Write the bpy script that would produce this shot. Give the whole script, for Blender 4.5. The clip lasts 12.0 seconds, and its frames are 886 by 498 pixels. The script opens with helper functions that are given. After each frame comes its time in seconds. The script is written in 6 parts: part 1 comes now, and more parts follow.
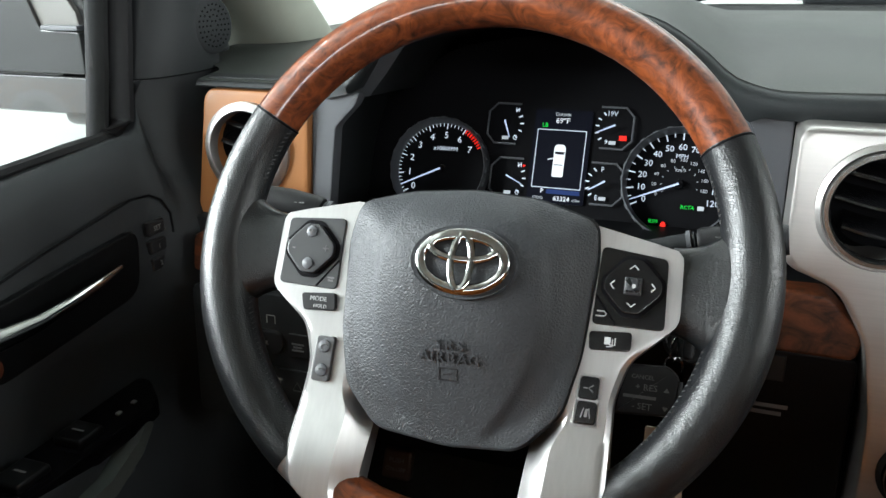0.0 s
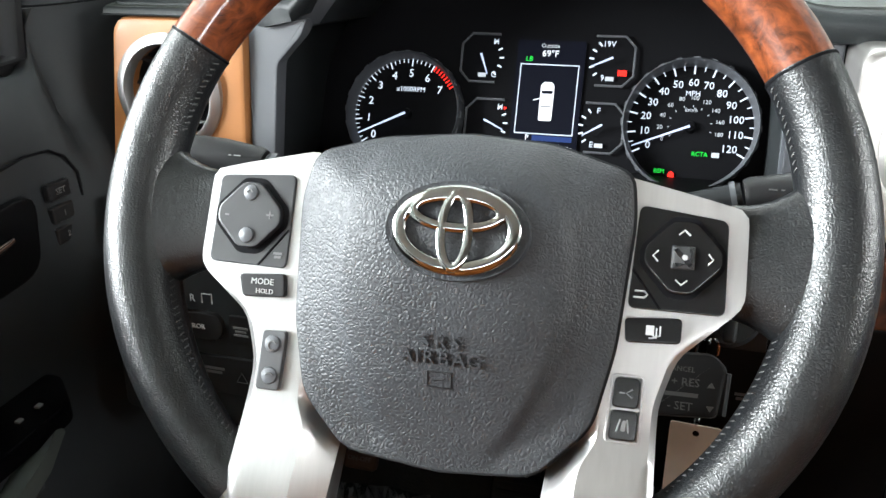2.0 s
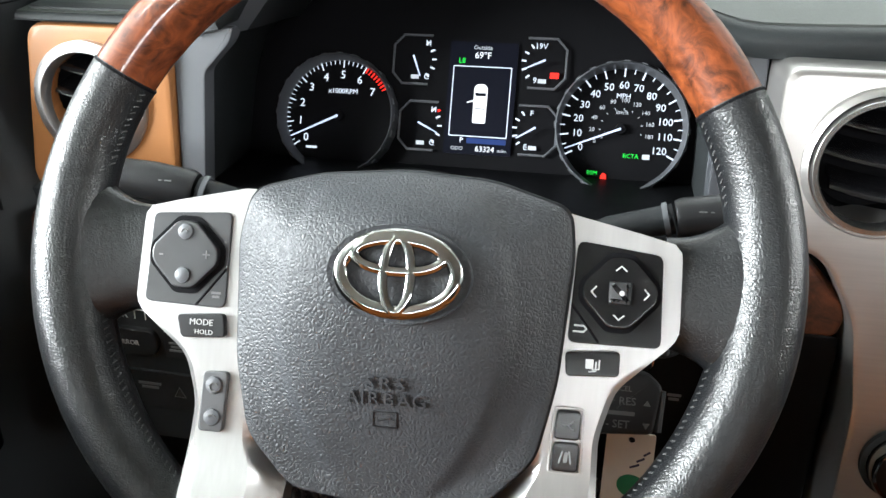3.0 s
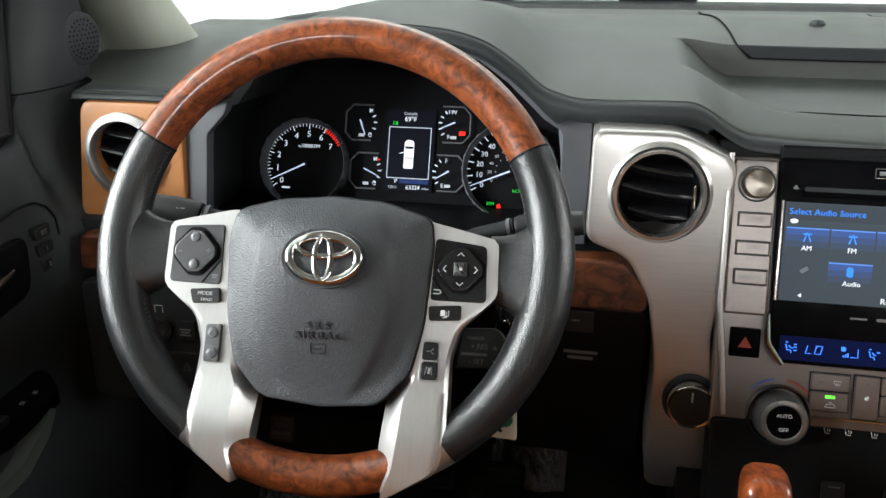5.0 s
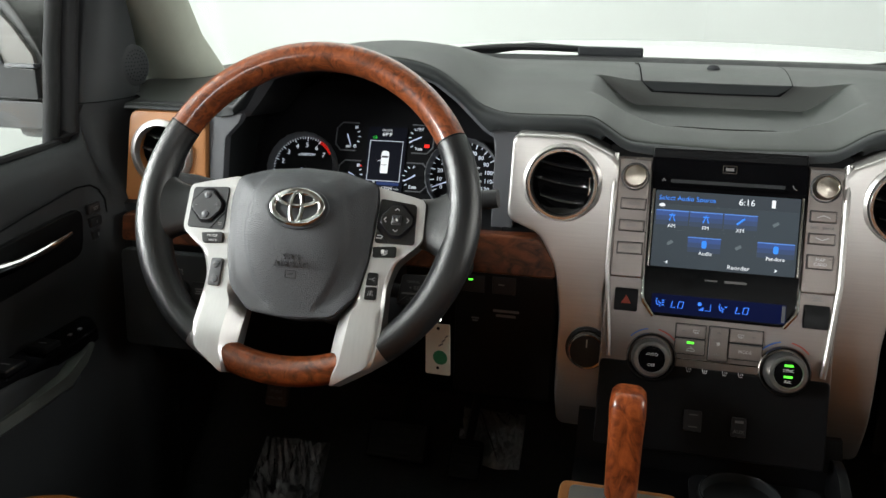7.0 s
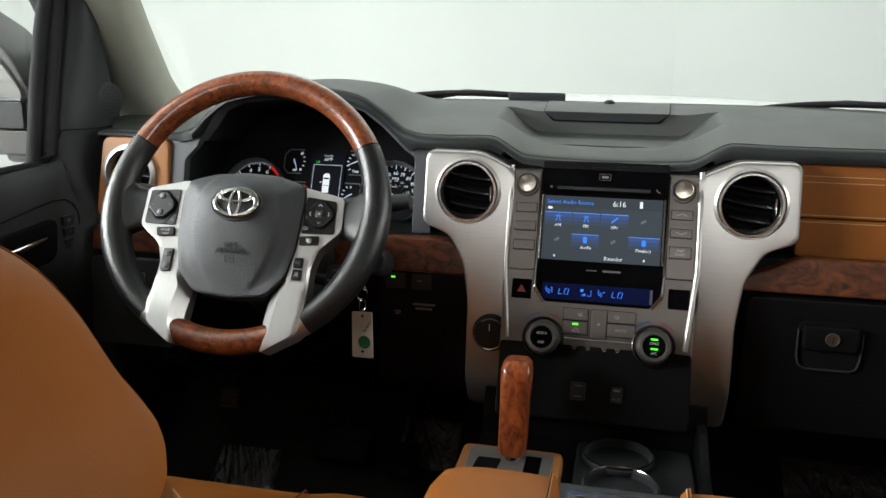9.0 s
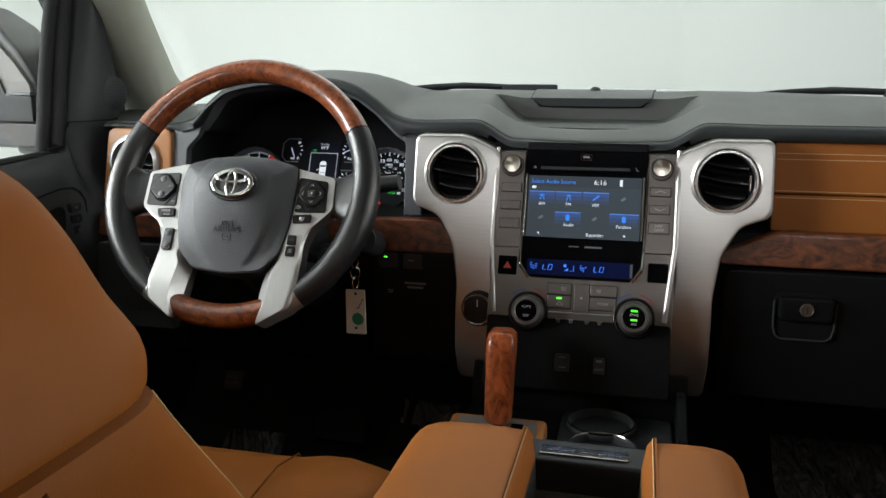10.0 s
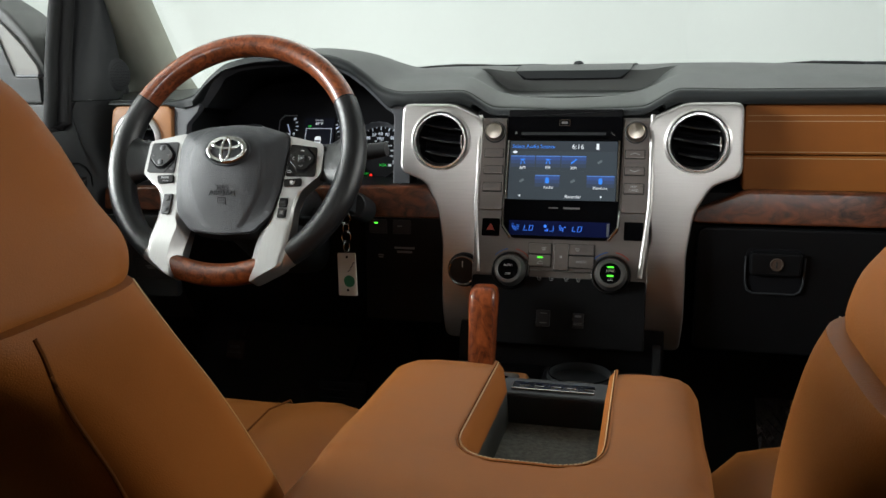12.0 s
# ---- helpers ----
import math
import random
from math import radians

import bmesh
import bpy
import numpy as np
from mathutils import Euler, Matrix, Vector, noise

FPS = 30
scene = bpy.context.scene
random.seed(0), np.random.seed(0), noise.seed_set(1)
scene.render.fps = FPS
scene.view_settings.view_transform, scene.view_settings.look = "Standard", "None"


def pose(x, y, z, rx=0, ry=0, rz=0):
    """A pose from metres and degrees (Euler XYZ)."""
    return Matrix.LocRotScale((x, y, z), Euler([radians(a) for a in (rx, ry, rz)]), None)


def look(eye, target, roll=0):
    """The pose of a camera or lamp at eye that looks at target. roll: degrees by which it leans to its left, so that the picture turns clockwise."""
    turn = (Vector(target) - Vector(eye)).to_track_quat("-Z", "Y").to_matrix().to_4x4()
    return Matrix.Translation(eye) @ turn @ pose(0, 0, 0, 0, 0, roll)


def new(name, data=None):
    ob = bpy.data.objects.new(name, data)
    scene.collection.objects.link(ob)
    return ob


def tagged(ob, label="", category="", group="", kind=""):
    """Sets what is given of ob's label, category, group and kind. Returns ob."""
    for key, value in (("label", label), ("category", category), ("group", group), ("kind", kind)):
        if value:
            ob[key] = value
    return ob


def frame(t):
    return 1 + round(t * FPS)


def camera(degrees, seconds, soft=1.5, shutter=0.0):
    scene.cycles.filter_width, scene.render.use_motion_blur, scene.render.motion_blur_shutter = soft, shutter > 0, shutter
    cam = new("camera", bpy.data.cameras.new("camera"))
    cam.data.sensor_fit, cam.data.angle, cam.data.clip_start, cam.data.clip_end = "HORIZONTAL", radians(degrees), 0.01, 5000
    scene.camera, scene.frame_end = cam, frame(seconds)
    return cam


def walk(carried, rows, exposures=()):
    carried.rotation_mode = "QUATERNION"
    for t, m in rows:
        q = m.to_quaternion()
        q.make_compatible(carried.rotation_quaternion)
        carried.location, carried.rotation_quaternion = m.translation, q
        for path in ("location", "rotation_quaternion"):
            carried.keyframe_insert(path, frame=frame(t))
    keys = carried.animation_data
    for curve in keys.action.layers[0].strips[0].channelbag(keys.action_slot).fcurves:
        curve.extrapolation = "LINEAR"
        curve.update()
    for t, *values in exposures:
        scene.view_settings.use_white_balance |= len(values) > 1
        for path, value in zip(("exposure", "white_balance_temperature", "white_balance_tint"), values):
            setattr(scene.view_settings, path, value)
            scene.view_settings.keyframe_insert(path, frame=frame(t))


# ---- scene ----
cam = camera(57.3, 12.0)
EXPOSURES = [(0.0, 0.76, 6300, 8), (0.5, 1.0, 6320, 8), (1.0, 1.24, 6330, 9), (1.5, 1.4, 6350, 10), (2.5, 1.4, 6350, 10), (4.5, 1.1, 6450, 10), (5.5, 0.62, 6550, 10), (6.0, 0.58, 6600, 10), (7.5, 0.42, 6650, 10), (9.5, 0.32, 6600, 10), (10.5, 0.2, 6500, 10), (11.5, 0.2, 6500, 10), (12.0, 0.27, 6550, 10)]
PATH = [
    (0, (0.157, -0.442, 0.86), (-0.496, 1.319, 0.17), -0.7),
    (0.5, (0.144, -0.41, 0.848), (-0.492, 1.351, 0.145), -0.8),
    (1, (0.128, -0.382, 0.839), (-0.452, 1.38, 0.091), -0.4),
    (1.5, (0.109, -0.356, 0.828), (-0.454, 1.399, 0.051), -0.5),
    (2, (0.098, -0.332, 0.82), (-0.424, 1.427, 0.024), -0.6),
    (2.5, (0.092, -0.315, 0.825), (-0.306, 1.449, -0.029), 0.2),
    (2.7, (0.09, -0.314, 0.835), (-0.273, 1.451, -0.034), 0.6),
    (4.3, (0.14, -0.438, 0.917), (-0.196, 1.309, 0.003), -1.2),
    (4.5, (0.159, -0.469, 0.919), (-0.183, 1.285, 0.021), -0.9),
    (5, (0.204, -0.539, 0.926), (-0.151, 1.269, 0.147), -0.4),
    (5.5, (0.255, -0.596, 0.925), (-0.125, 1.231, 0.206), -0.2),
    (6, (0.289, -0.657, 0.92), (-0.108, 1.185, 0.249), 0.2),
    (6.5, (0.315, -0.714, 0.907), (-0.106, 1.135, 0.271), 0.6),
    (7, (0.347, -0.769, 0.9), (-0.095, 1.085, 0.292), 0.8),
    (7.5, (0.378, -0.823, 0.89), (-0.072, 1.045, 0.334), 1.2),
    (7.7, (0.389, -0.84, 0.888), (-0.038, 1.04, 0.355), 1.7),
    (9.3, (0.497, -0.944, 0.841), (0.058, 0.959, 0.409), 0.5),
    (9.5, (0.505, -0.954, 0.835), (0.057, 0.946, 0.404), 0.2),
    (10, (0.527, -0.974, 0.823), (0.069, 0.927, 0.401), 0.1),
    (10.5, (0.54, -0.998, 0.813), (0.092, 0.907, 0.403), 0.2),
    (11, (0.554, -1.012, 0.801), (0.084, 0.888, 0.387), -0.2),
    (11.5, (0.567, -1.02, 0.79), (0.082, 0.875, 0.374), -0.5),
    (12, (0.582, -1.03, 0.779), (0.093, 0.863, 0.36), -0.8),
]
walk(cam, [(t, look(eye, target, roll)) for t, eye, target, roll in PATH], EXPOSURES)

# ---- world and lamps ----
world = bpy.data.worlds.new("studio_air")
world.use_nodes = True
world.node_tree.nodes["Background"].inputs[0].default_value = (0.9, 0.95, 0.93, 1)
world.node_tree.nodes["Background"].inputs[1].default_value = 0.22
scene.world = world


def area_lamp(name, eye, target, sx, sy, power, colour=(1, 1, 1)):
    data = bpy.data.lights.new(name, "AREA")
    data.shape, data.size, data.size_y, data.energy, data.color = "RECTANGLE", sx, sy, power, colour
    ob = new(name, data)
    ob.matrix_world = look(eye, target)
    return ob


CX = 0.454  # the cabin's centre line
# Unseen area lamps, added to stand in for studio light through the windows.
area_lamp("cabin_fill", (CX, 3.0, 3.3), (CX, 0.4, 0.5), 3.6, 1.4, 38, (0.94, 1.0, 0.99))
area_lamp("cabin_fill", (-3.6, -1.2, 1.75), (0.1, -0.1, 0.75), 3.2, 0.9, 350, (0.95, 1.0, 1.0))
area_lamp("cabin_fill", (4.4, 0.5, 1.75), (0.4, -0.3, 0.7), 2.8, 0.9, 85, (0.98, 1.0, 0.98))
# Added rear fill for the trim and wheel that face backwards.
area_lamp("cabin_fill", (0.6, -3.4, 1.56), (0.3, 0.0, 0.85), 3.0, 0.3, 38, (0.97, 1.0, 1.0))
# Two more unseen lamps, added only to brighten the walls.
area_lamp("wall_fill", (CX, 3.4, 3.3), (CX, 7.0, 1.0), 5.0, 0.6, 20, (0.96, 1.0, 0.98))
area_lamp("wall_fill", (-2.6, 0.5, 3.3), (-5.0, 0.5, 0.6), 4.0, 0.6, 320, (0.96, 1.0, 0.98))

# ---- materials ----


def shader(name, colour, rough=0.5, metal=0.0, grain=0.0, grain_size=0.002, mottle=0.0, mottle_size=0.03, coat=0.0, spec=0.5, cells=False, wear=0.0):
    m = bpy.data.materials.new(name)
    m.use_nodes = True
    nt = m.node_tree
    b = nt.nodes["Principled BSDF"]
    b.inputs["Base Color"].default_value = (*colour, 1)
    b.inputs["Roughness"].default_value = rough
    b.inputs["Metallic"].default_value = metal
    b.inputs["Specular IOR Level"].default_value = spec
    b.inputs["Coat Weight"].default_value = coat
    b.inputs["Coat Roughness"].default_value = 0.06
    co = nt.nodes.new("ShaderNodeTexCoord")
    if mottle:
        n = nt.nodes.new("ShaderNodeTexNoise")
        n.inputs["Scale"].default_value = 1 / mottle_size
        n.inputs["Detail"].default_value = 5
        nt.links.new(co.outputs["Object"], n.inputs["Vector"])
        r = nt.nodes.new("ShaderNodeMapRange")
        r.inputs["To Min"].default_value, r.inputs["To Max"].default_value = 1 - mottle, 1 + mottle
        nt.links.new(n.outputs["Fac"], r.inputs["Value"])
        mul = nt.nodes.new("ShaderNodeVectorMath")
        mul.operation = "SCALE"
        mul.inputs[0].default_value = colour
        nt.links.new(r.outputs["Result"], mul.inputs["Scale"])
        nt.links.new(mul.outputs["Vector"], b.inputs["Base Color"])
        rr = nt.nodes.new("ShaderNodeMapRange")
        rr.inputs["To Min"].default_value = max(0.02, rough - 0.7 * mottle - wear)
        rr.inputs["To Max"].default_value = min(1.0, rough + 0.7 * mottle)
        nt.links.new(n.outputs["Fac"], rr.inputs["Value"])
        nt.links.new(rr.outputs["Result"], b.inputs["Roughness"])
    if grain:
        if cells:
            g = nt.nodes.new("ShaderNodeTexVoronoi")
            g.feature = "DISTANCE_TO_EDGE"
            wob = nt.nodes.new("ShaderNodeTexNoise")
            wob.inputs["Scale"].default_value = 0.4 / grain_size
            nt.links.new(co.outputs["Object"], wob.inputs["Vector"])
            mixv = nt.nodes.new("ShaderNodeVectorMath")
            mixv.operation = "MULTIPLY_ADD"
            mixv.inputs[1].default_value = (grain_size * 1.5,) * 3
            nt.links.new(wob.outputs["Color"], mixv.inputs[0])
            nt.links.new(co.outputs["Object"], mixv.inputs[2])
            nt.links.new(mixv.outputs["Vector"], g.inputs["Vector"])
            ramp = nt.nodes.new("ShaderNodeMapRange")
            ramp.inputs["From Max"].default_value = 0.3
            nt.links.new(g.outputs["Distance"], ramp.inputs["Value"])
            out = ramp.outputs["Result"]
        else:
            g = nt.nodes.new("ShaderNodeTexNoise")
            g.inputs["Detail"].default_value = 3
            nt.links.new(co.outputs["Object"], g.inputs["Vector"])
            out = g.outputs["Fac"]
        g.inputs["Scale"].default_value = 1 / grain_size
        bump = nt.nodes.new("ShaderNodeBump")
        bump.inputs["Strength"].default_value = grain
        bump.inputs["Distance"].default_value = grain_size * (0.16 if cells else 0.4)
        nt.links.new(out, bump.inputs["Height"])
        nt.links.new(bump.outputs["Normal"], b.inputs["Normal"])
    return m


def wrinkled(m, size, depth, stretch=(1, 1, 1)):
    """Adds creases of a larger scale under a material's grain."""
    nt = m.node_tree
    b = nt.nodes["Principled BSDF"]
    co, mp, n, bump = (nt.nodes.new("ShaderNode" + k) for k in ("TexCoord", "Mapping", "TexNoise", "Bump"))
    mp.inputs["Scale"].default_value = stretch
    n.inputs["Scale"].default_value, n.inputs["Detail"].default_value, n.inputs["Distortion"].default_value = 1 / size, 4, 0.8
    bump.inputs["Strength"].default_value, bump.inputs["Distance"].default_value = 1.0, depth
    nt.links.new(co.outputs["Object"], mp.inputs["Vector"])
    nt.links.new(mp.outputs["Vector"], n.inputs["Vector"])
    nt.links.new(n.outputs["Fac"], bump.inputs["Height"])
    for link in list(b.inputs["Normal"].links):
        nt.links.new(link.from_socket, bump.inputs["Normal"])
    nt.links.new(bump.outputs["Normal"], b.inputs["Normal"])
    return m


def burl(name, dark, light, streak, coat=0.7):
    """Polished burl veneer: swirling bands under a clear coat."""
    m = bpy.data.materials.new(name)
    m.use_nodes = True
    nt = m.node_tree
    b = nt.nodes["Principled BSDF"]
    co = nt.nodes.new("ShaderNodeTexCoord")
    mp = nt.nodes.new("ShaderNodeMapping")
    mp.inputs["Scale"].default_value = streak
    nt.links.new(co.outputs["Object"], mp.inputs["Vector"])
    n = nt.nodes.new("ShaderNodeTexNoise")
    n.inputs["Scale"].default_value, n.inputs["Detail"].default_value, n.inputs["Distortion"].default_value = 34, 8, 1.8
    n.inputs["Roughness"].default_value = 0.62
    nt.links.new(mp.outputs["Vector"], n.inputs["Vector"])
    r = nt.nodes.new("ShaderNodeValToRGB")
    r.color_ramp.elements[0].color, r.color_ramp.elements[0].position = (*dark, 1), 0.33
    r.color_ramp.elements[1].color, r.color_ramp.elements[1].position = (*light, 1), 0.68
    nt.links.new(n.outputs["Fac"], r.inputs["Fac"])
    nt.links.new(r.outputs["Color"], b.inputs["Base Color"])
    b.inputs["Roughness"].default_value = 0.4
    b.inputs["Specular IOR Level"].default_value = 0.25
    b.inputs["Coat Weight"].default_value, b.inputs["Coat Roughness"].default_value = coat, 0.1
    return m


def brushed(name, colour, rough, stretch):
    """Satin metal-effect trim with fine lines along one axis."""
    m = shader(name, colour, rough, 0.85)
    nt = m.node_tree
    b = nt.nodes["Principled BSDF"]
    co = nt.nodes.new("ShaderNodeTexCoord")
    mp = nt.nodes.new("ShaderNodeMapping")
    mp.inputs["Scale"].default_value = stretch
    nt.links.new(co.outputs["Object"], mp.inputs["Vector"])
    n = nt.nodes.new("ShaderNodeTexNoise")
    n.inputs["Scale"].default_value, n.inputs["Detail"].default_value = 60, 4
    nt.links.new(mp.outputs["Vector"], n.inputs["Vector"])
    r = nt.nodes.new("ShaderNodeMapRange")
    r.inputs["To Min"].default_value, r.inputs["To Max"].default_value = rough - 0.07, rough + 0.09
    nt.links.new(n.outputs["Fac"], r.inputs["Value"])
    nt.links.new(r.outputs["Result"], b.inputs["Roughness"])
    mul = nt.nodes.new("ShaderNodeVectorMath")
    mul.operation = "SCALE"
    mul.inputs[0].default_value = colour
    s = nt.nodes.new("ShaderNodeMapRange")
    s.inputs["To Min"].default_value, s.inputs["To Max"].default_value = 0.9, 1.1
    nt.links.new(n.outputs["Fac"], s.inputs["Value"])
    nt.links.new(s.outputs["Result"], mul.inputs["Scale"])
    nt.links.new(mul.outputs["Vector"], b.inputs["Base Color"])
    return m


def glow(name, colour, strength):
    m = bpy.data.materials.new(name)
    m.use_nodes = True
    b = m.node_tree.nodes["Principled BSDF"]
    b.inputs["Base Color"].default_value = (*[c * 0.4 for c in colour], 1)
    b.inputs["Emission Color"].default_value = (*colour, 1)
    b.inputs["Emission Strength"].default_value = strength
    b.inputs["Specular IOR Level"].default_value = 0.08
    b.inputs["Roughness"].default_value = 0.5
    return m


def pane_glass(name, gloss):
    m = bpy.data.materials.new(name)
    m.use_nodes = True
    nt = m.node_tree
    nt.nodes.remove(nt.nodes["Principled BSDF"])
    mix, tr, gl = (nt.nodes.new("ShaderNode" + k) for k in ("MixShader", "BsdfTransparent", "BsdfGlossy"))
    gl.inputs["Roughness"].default_value = 0.01
    mix.inputs[0].default_value = gloss
    nt.links.new(tr.outputs[0], mix.inputs[1])
    nt.links.new(gl.outputs[0], mix.inputs[2])
    nt.links.new(mix.outputs[0], nt.nodes["Material Output"].inputs[0])
    return m


BLACK = shader("black_plastic", (0.0195, 0.0215, 0.0235), 0.55, spec=0.25, grain=0.25, grain_size=0.0012, mottle=0.15, mottle_size=0.05)
SOFT = shader("soft_touch_black", (0.016, 0.0185, 0.0195), 0.55, spec=0.3, grain=0.35, grain_size=0.0014, mottle=0.12, mottle_size=0.06)
PAD = shader("dash_pad", (0.029, 0.033, 0.0295), 0.5, grain=0.35, grain_size=0.0013, mottle=0.12, mottle_size=0.08)
GREY = shader("grey_satin_plastic", (0.085, 0.089, 0.098), 0.45, grain=0.2, grain_size=0.0012, mottle=0.1)
GLOSS = shader("piano_black", (0.0025, 0.0025, 0.003), 0.12, spec=0.04, mottle=0.2, mottle_size=0.04)
PODGREY = shader("satin_dark_grey", (0.034, 0.035, 0.037), 0.38, grain=0.08, grain_size=0.0008, mottle=0.12, mottle_size=0.01)
KEYGREY = shader("satin_key_grey", (0.075, 0.076, 0.08), 0.36, grain=0.08, grain_size=0.0008, mottle=0.12, mottle_size=0.01)
PIANO = shader("gloss_key_black", (0.008, 0.008, 0.0085), 0.16, spec=0.5, mottle=0.2, mottle_size=0.02)
BUTTON = shader("button_black", (0.014, 0.014, 0.015), 0.45, spec=0.3, grain=0.1, grain_size=0.0008, mottle=0.15, mottle_size=0.01)
LEATHER = wrinkled(shader("black_leather", (0.0095, 0.0103, 0.0113), 0.33, grain=0.35, grain_size=0.0018, mottle=0.08, mottle_size=0.02, cells=True, wear=0.03), 0.012, 0.00032)
VINYL = wrinkled(shader("airbag_vinyl", (0.025, 0.0275, 0.0315), 0.52, spec=0.5, grain=0.6, grain_size=0.0022, mottle=0.08, mottle_size=0.03, cells=True), 0.0042, 0.00010, (1, 1.5, 1))
TAN = shader("tan_leather", (0.225, 0.073, 0.0135), 0.52, spec=0.14, grain=0.25, grain_size=0.0016, mottle=0.12, mottle_size=0.05, cells=True)
TANTRIM = shader("tan_trim", (0.36, 0.15, 0.05), 0.4, grain=0.15, grain_size=0.0012, mottle=0.08)
WOOD = burl("burl_wood", (0.038, 0.0092, 0.0032), (0.25, 0.062, 0.018), (1.8, 1.8, 1.8))
WOODDASH = burl("burl_wood_trim", (0.014, 0.0045, 0.002), (0.125, 0.036, 0.013), (0.8, 1, 1.5), 0.2)
SILVER = brushed("silver_trim", (0.43, 0.415, 0.40), 0.34, (0.3, 6, 8))
SPOKE = brushed("spoke_silver", (0.50, 0.49, 0.485), 0.33, (6, 0.5, 6))
STRIP = brushed("stack_metal", (0.215, 0.19, 0.178), 0.30, (0.3, 8, 8))
CHROME = shader("chrome", (0.40, 0.395, 0.385), 0.08, 1.0, mottle=0.08)
VENTRING = shader("bright_vent_ring", (0.60, 0.60, 0.59), 0.2, 0.95, mottle=0.08)
SMOKED = shader("smoked_chrome", (0.32, 0.3, 0.28), 0.15, 1.0, mottle=0.08)
PILLAR = shader("pillar_cover", (0.33, 0.345, 0.29), 0.75, grain=0.3, grain_size=0.0015, mottle=0.08)
# Lifted from near black so the unseen rear walls bounce some light.
REARLINING = shader("rear_lining", (0.09, 0.075, 0.064), 0.9, grain=0.3, grain_size=0.002, mottle=0.1)
HEAD = shader("headliner", (0.55, 0.54, 0.5), 0.9, grain=0.3, grain_size=0.002, mottle=0.06)
MATTE = shader("matte_black_panel", (0.0038, 0.004, 0.0045), 0.45, spec=0.12, grain=0.1, grain_size=0.001, mottle=0.15)
CARPET = shader("carpet", (0.036, 0.037, 0.039), 0.95, spec=0.1, grain=0.8, grain_size=0.003, mottle=0.3, mottle_size=0.01)
FELT = shader("felt_mat", (0.11, 0.11, 0.098), 0.95, spec=0.05, grain=1.0, grain_size=0.004, mottle=0.75, mottle_size=0.005)
RUBBER = shader("rubber", (0.009, 0.009, 0.010), 0.6, spec=0.2, grain=0.2, grain_size=0.001, mottle=0.15)
# Clear film; the pale metallic base is added to bring out bright streaks.
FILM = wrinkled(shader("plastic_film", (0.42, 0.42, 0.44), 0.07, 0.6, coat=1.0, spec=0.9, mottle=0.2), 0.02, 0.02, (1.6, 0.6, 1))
SLAT = shader("slat_black", (0.007, 0.007, 0.008), 0.2, spec=0.8, mottle=0.1)
GAUGE = shader("gauge_face", (0.0055, 0.0055, 0.0065), 0.7, spec=0.06, mottle=0.1)
PAPER = shader("paper_tag", (0.62, 0.58, 0.5), 0.7, mottle=0.06, mottle_size=0.02)
GREEN_INK = shader("green_ink", (0.01, 0.14, 0.06), 0.6, mottle=0.15, mottle_size=0.004)
INK = shader("dark_ink", (0.03, 0.03, 0.06), 0.6, mottle=0.1)
STITCH = shader("pale_stitch", (0.5, 0.36, 0.2), 0.7, mottle=0.15, mottle_size=0.004)
SEAM = shader("dark_seam", (0.10, 0.034, 0.009), 0.9, spec=0.03, mottle=0.2, mottle_size=0.01)
DSTITCH = shader("grey_stitch", (0.06, 0.06, 0.06), 0.7, mottle=0.15, mottle_size=0.004)
MARK = shader("white_print", (0.45, 0.45, 0.45), 0.5, mottle=0.05)
FAINT = shader("faint_print", (0.13, 0.13, 0.13), 0.5, mottle=0.05)
REDMARK = shader("red_print", (0.35, 0.04, 0.02), 0.5, mottle=0.05)
BLUEMARK = shader("blue_print", (0.03, 0.1, 0.35), 0.5, mottle=0.05)
WHITEPAINT = shader("white_body_paint", (0.78, 0.8, 0.78), 0.25, coat=0.5, mottle=0.03, mottle_size=0.4)
WALLMAT = shader("studio_wall_paint", (0.6, 0.62, 0.605), 0.85, mottle=0.04, mottle_size=1.2, grain=0.1, grain_size=0.01)
LITWHITE = glow("gauge_white", (0.78, 0.87, 1.0), 0.42)
NEEDLE = glow("needle_white", (0.62, 0.72, 1.0), 0.46)
LITDIM = glow("gauge_dim", (0.6, 0.65, 0.7), 0.35)
LITRED = glow("gauge_red", (1.0, 0.03, 0.02), 0.6)
LITGREEN = glow("gauge_green", (0.03, 0.8, 0.08), 0.45)
LEDGREEN = glow("led_green", (0.1, 1.0, 0.05), 1.2)
LCDBACK = glow("lcd_back", (0.004, 0.005, 0.012), 0.25)
SCREENBACK = glow("screen_back", (0.045, 0.058, 0.07), 0.6)
ICON = glow("screen_icon", (0.04, 0.24, 0.9), 0.65)
SCRTEXT = glow("screen_text", (0.75, 0.8, 0.85), 0.65)
CLIMATE = glow("climate_blue", (0.004, 0.009, 0.065), 0.17)
CLIMTEXT = glow("climate_text", (0.05, 0.22, 1.0), 0.8)
GLASS = pane_glass("window_glass", 0.03)

# ---- mesh helpers ----


def thing(name, label, category, m=None, group="", kind=""):
    ob = new(name)
    ob.empty_display_size = 0.05
    if m is not None:
        ob.matrix_world = m
    return tagged(ob, label, category, group, kind)


def part(name, bm, material, parent=None, label="", smooth=True):
    me = bpy.data.meshes.new(name)
    bm.normal_update()
    bm.to_mesh(me)
    bm.free()
    me.materials.append(material)
    if smooth:
        me.shade_smooth()
        me.set_sharp_from_angle(angle=radians(38))
    ob = new(name, me)
    if smooth:
        wn = ob.modifiers.new("face_weighted", "WEIGHTED_NORMAL")
        wn.keep_sharp = True
    ob.parent = parent
    return tagged(ob, label)


def basis(o, lean, yaw=0.0):
    """Local x across, y up the leaning face, z out of it towards the rear of the cabin."""
    a = radians(lean)
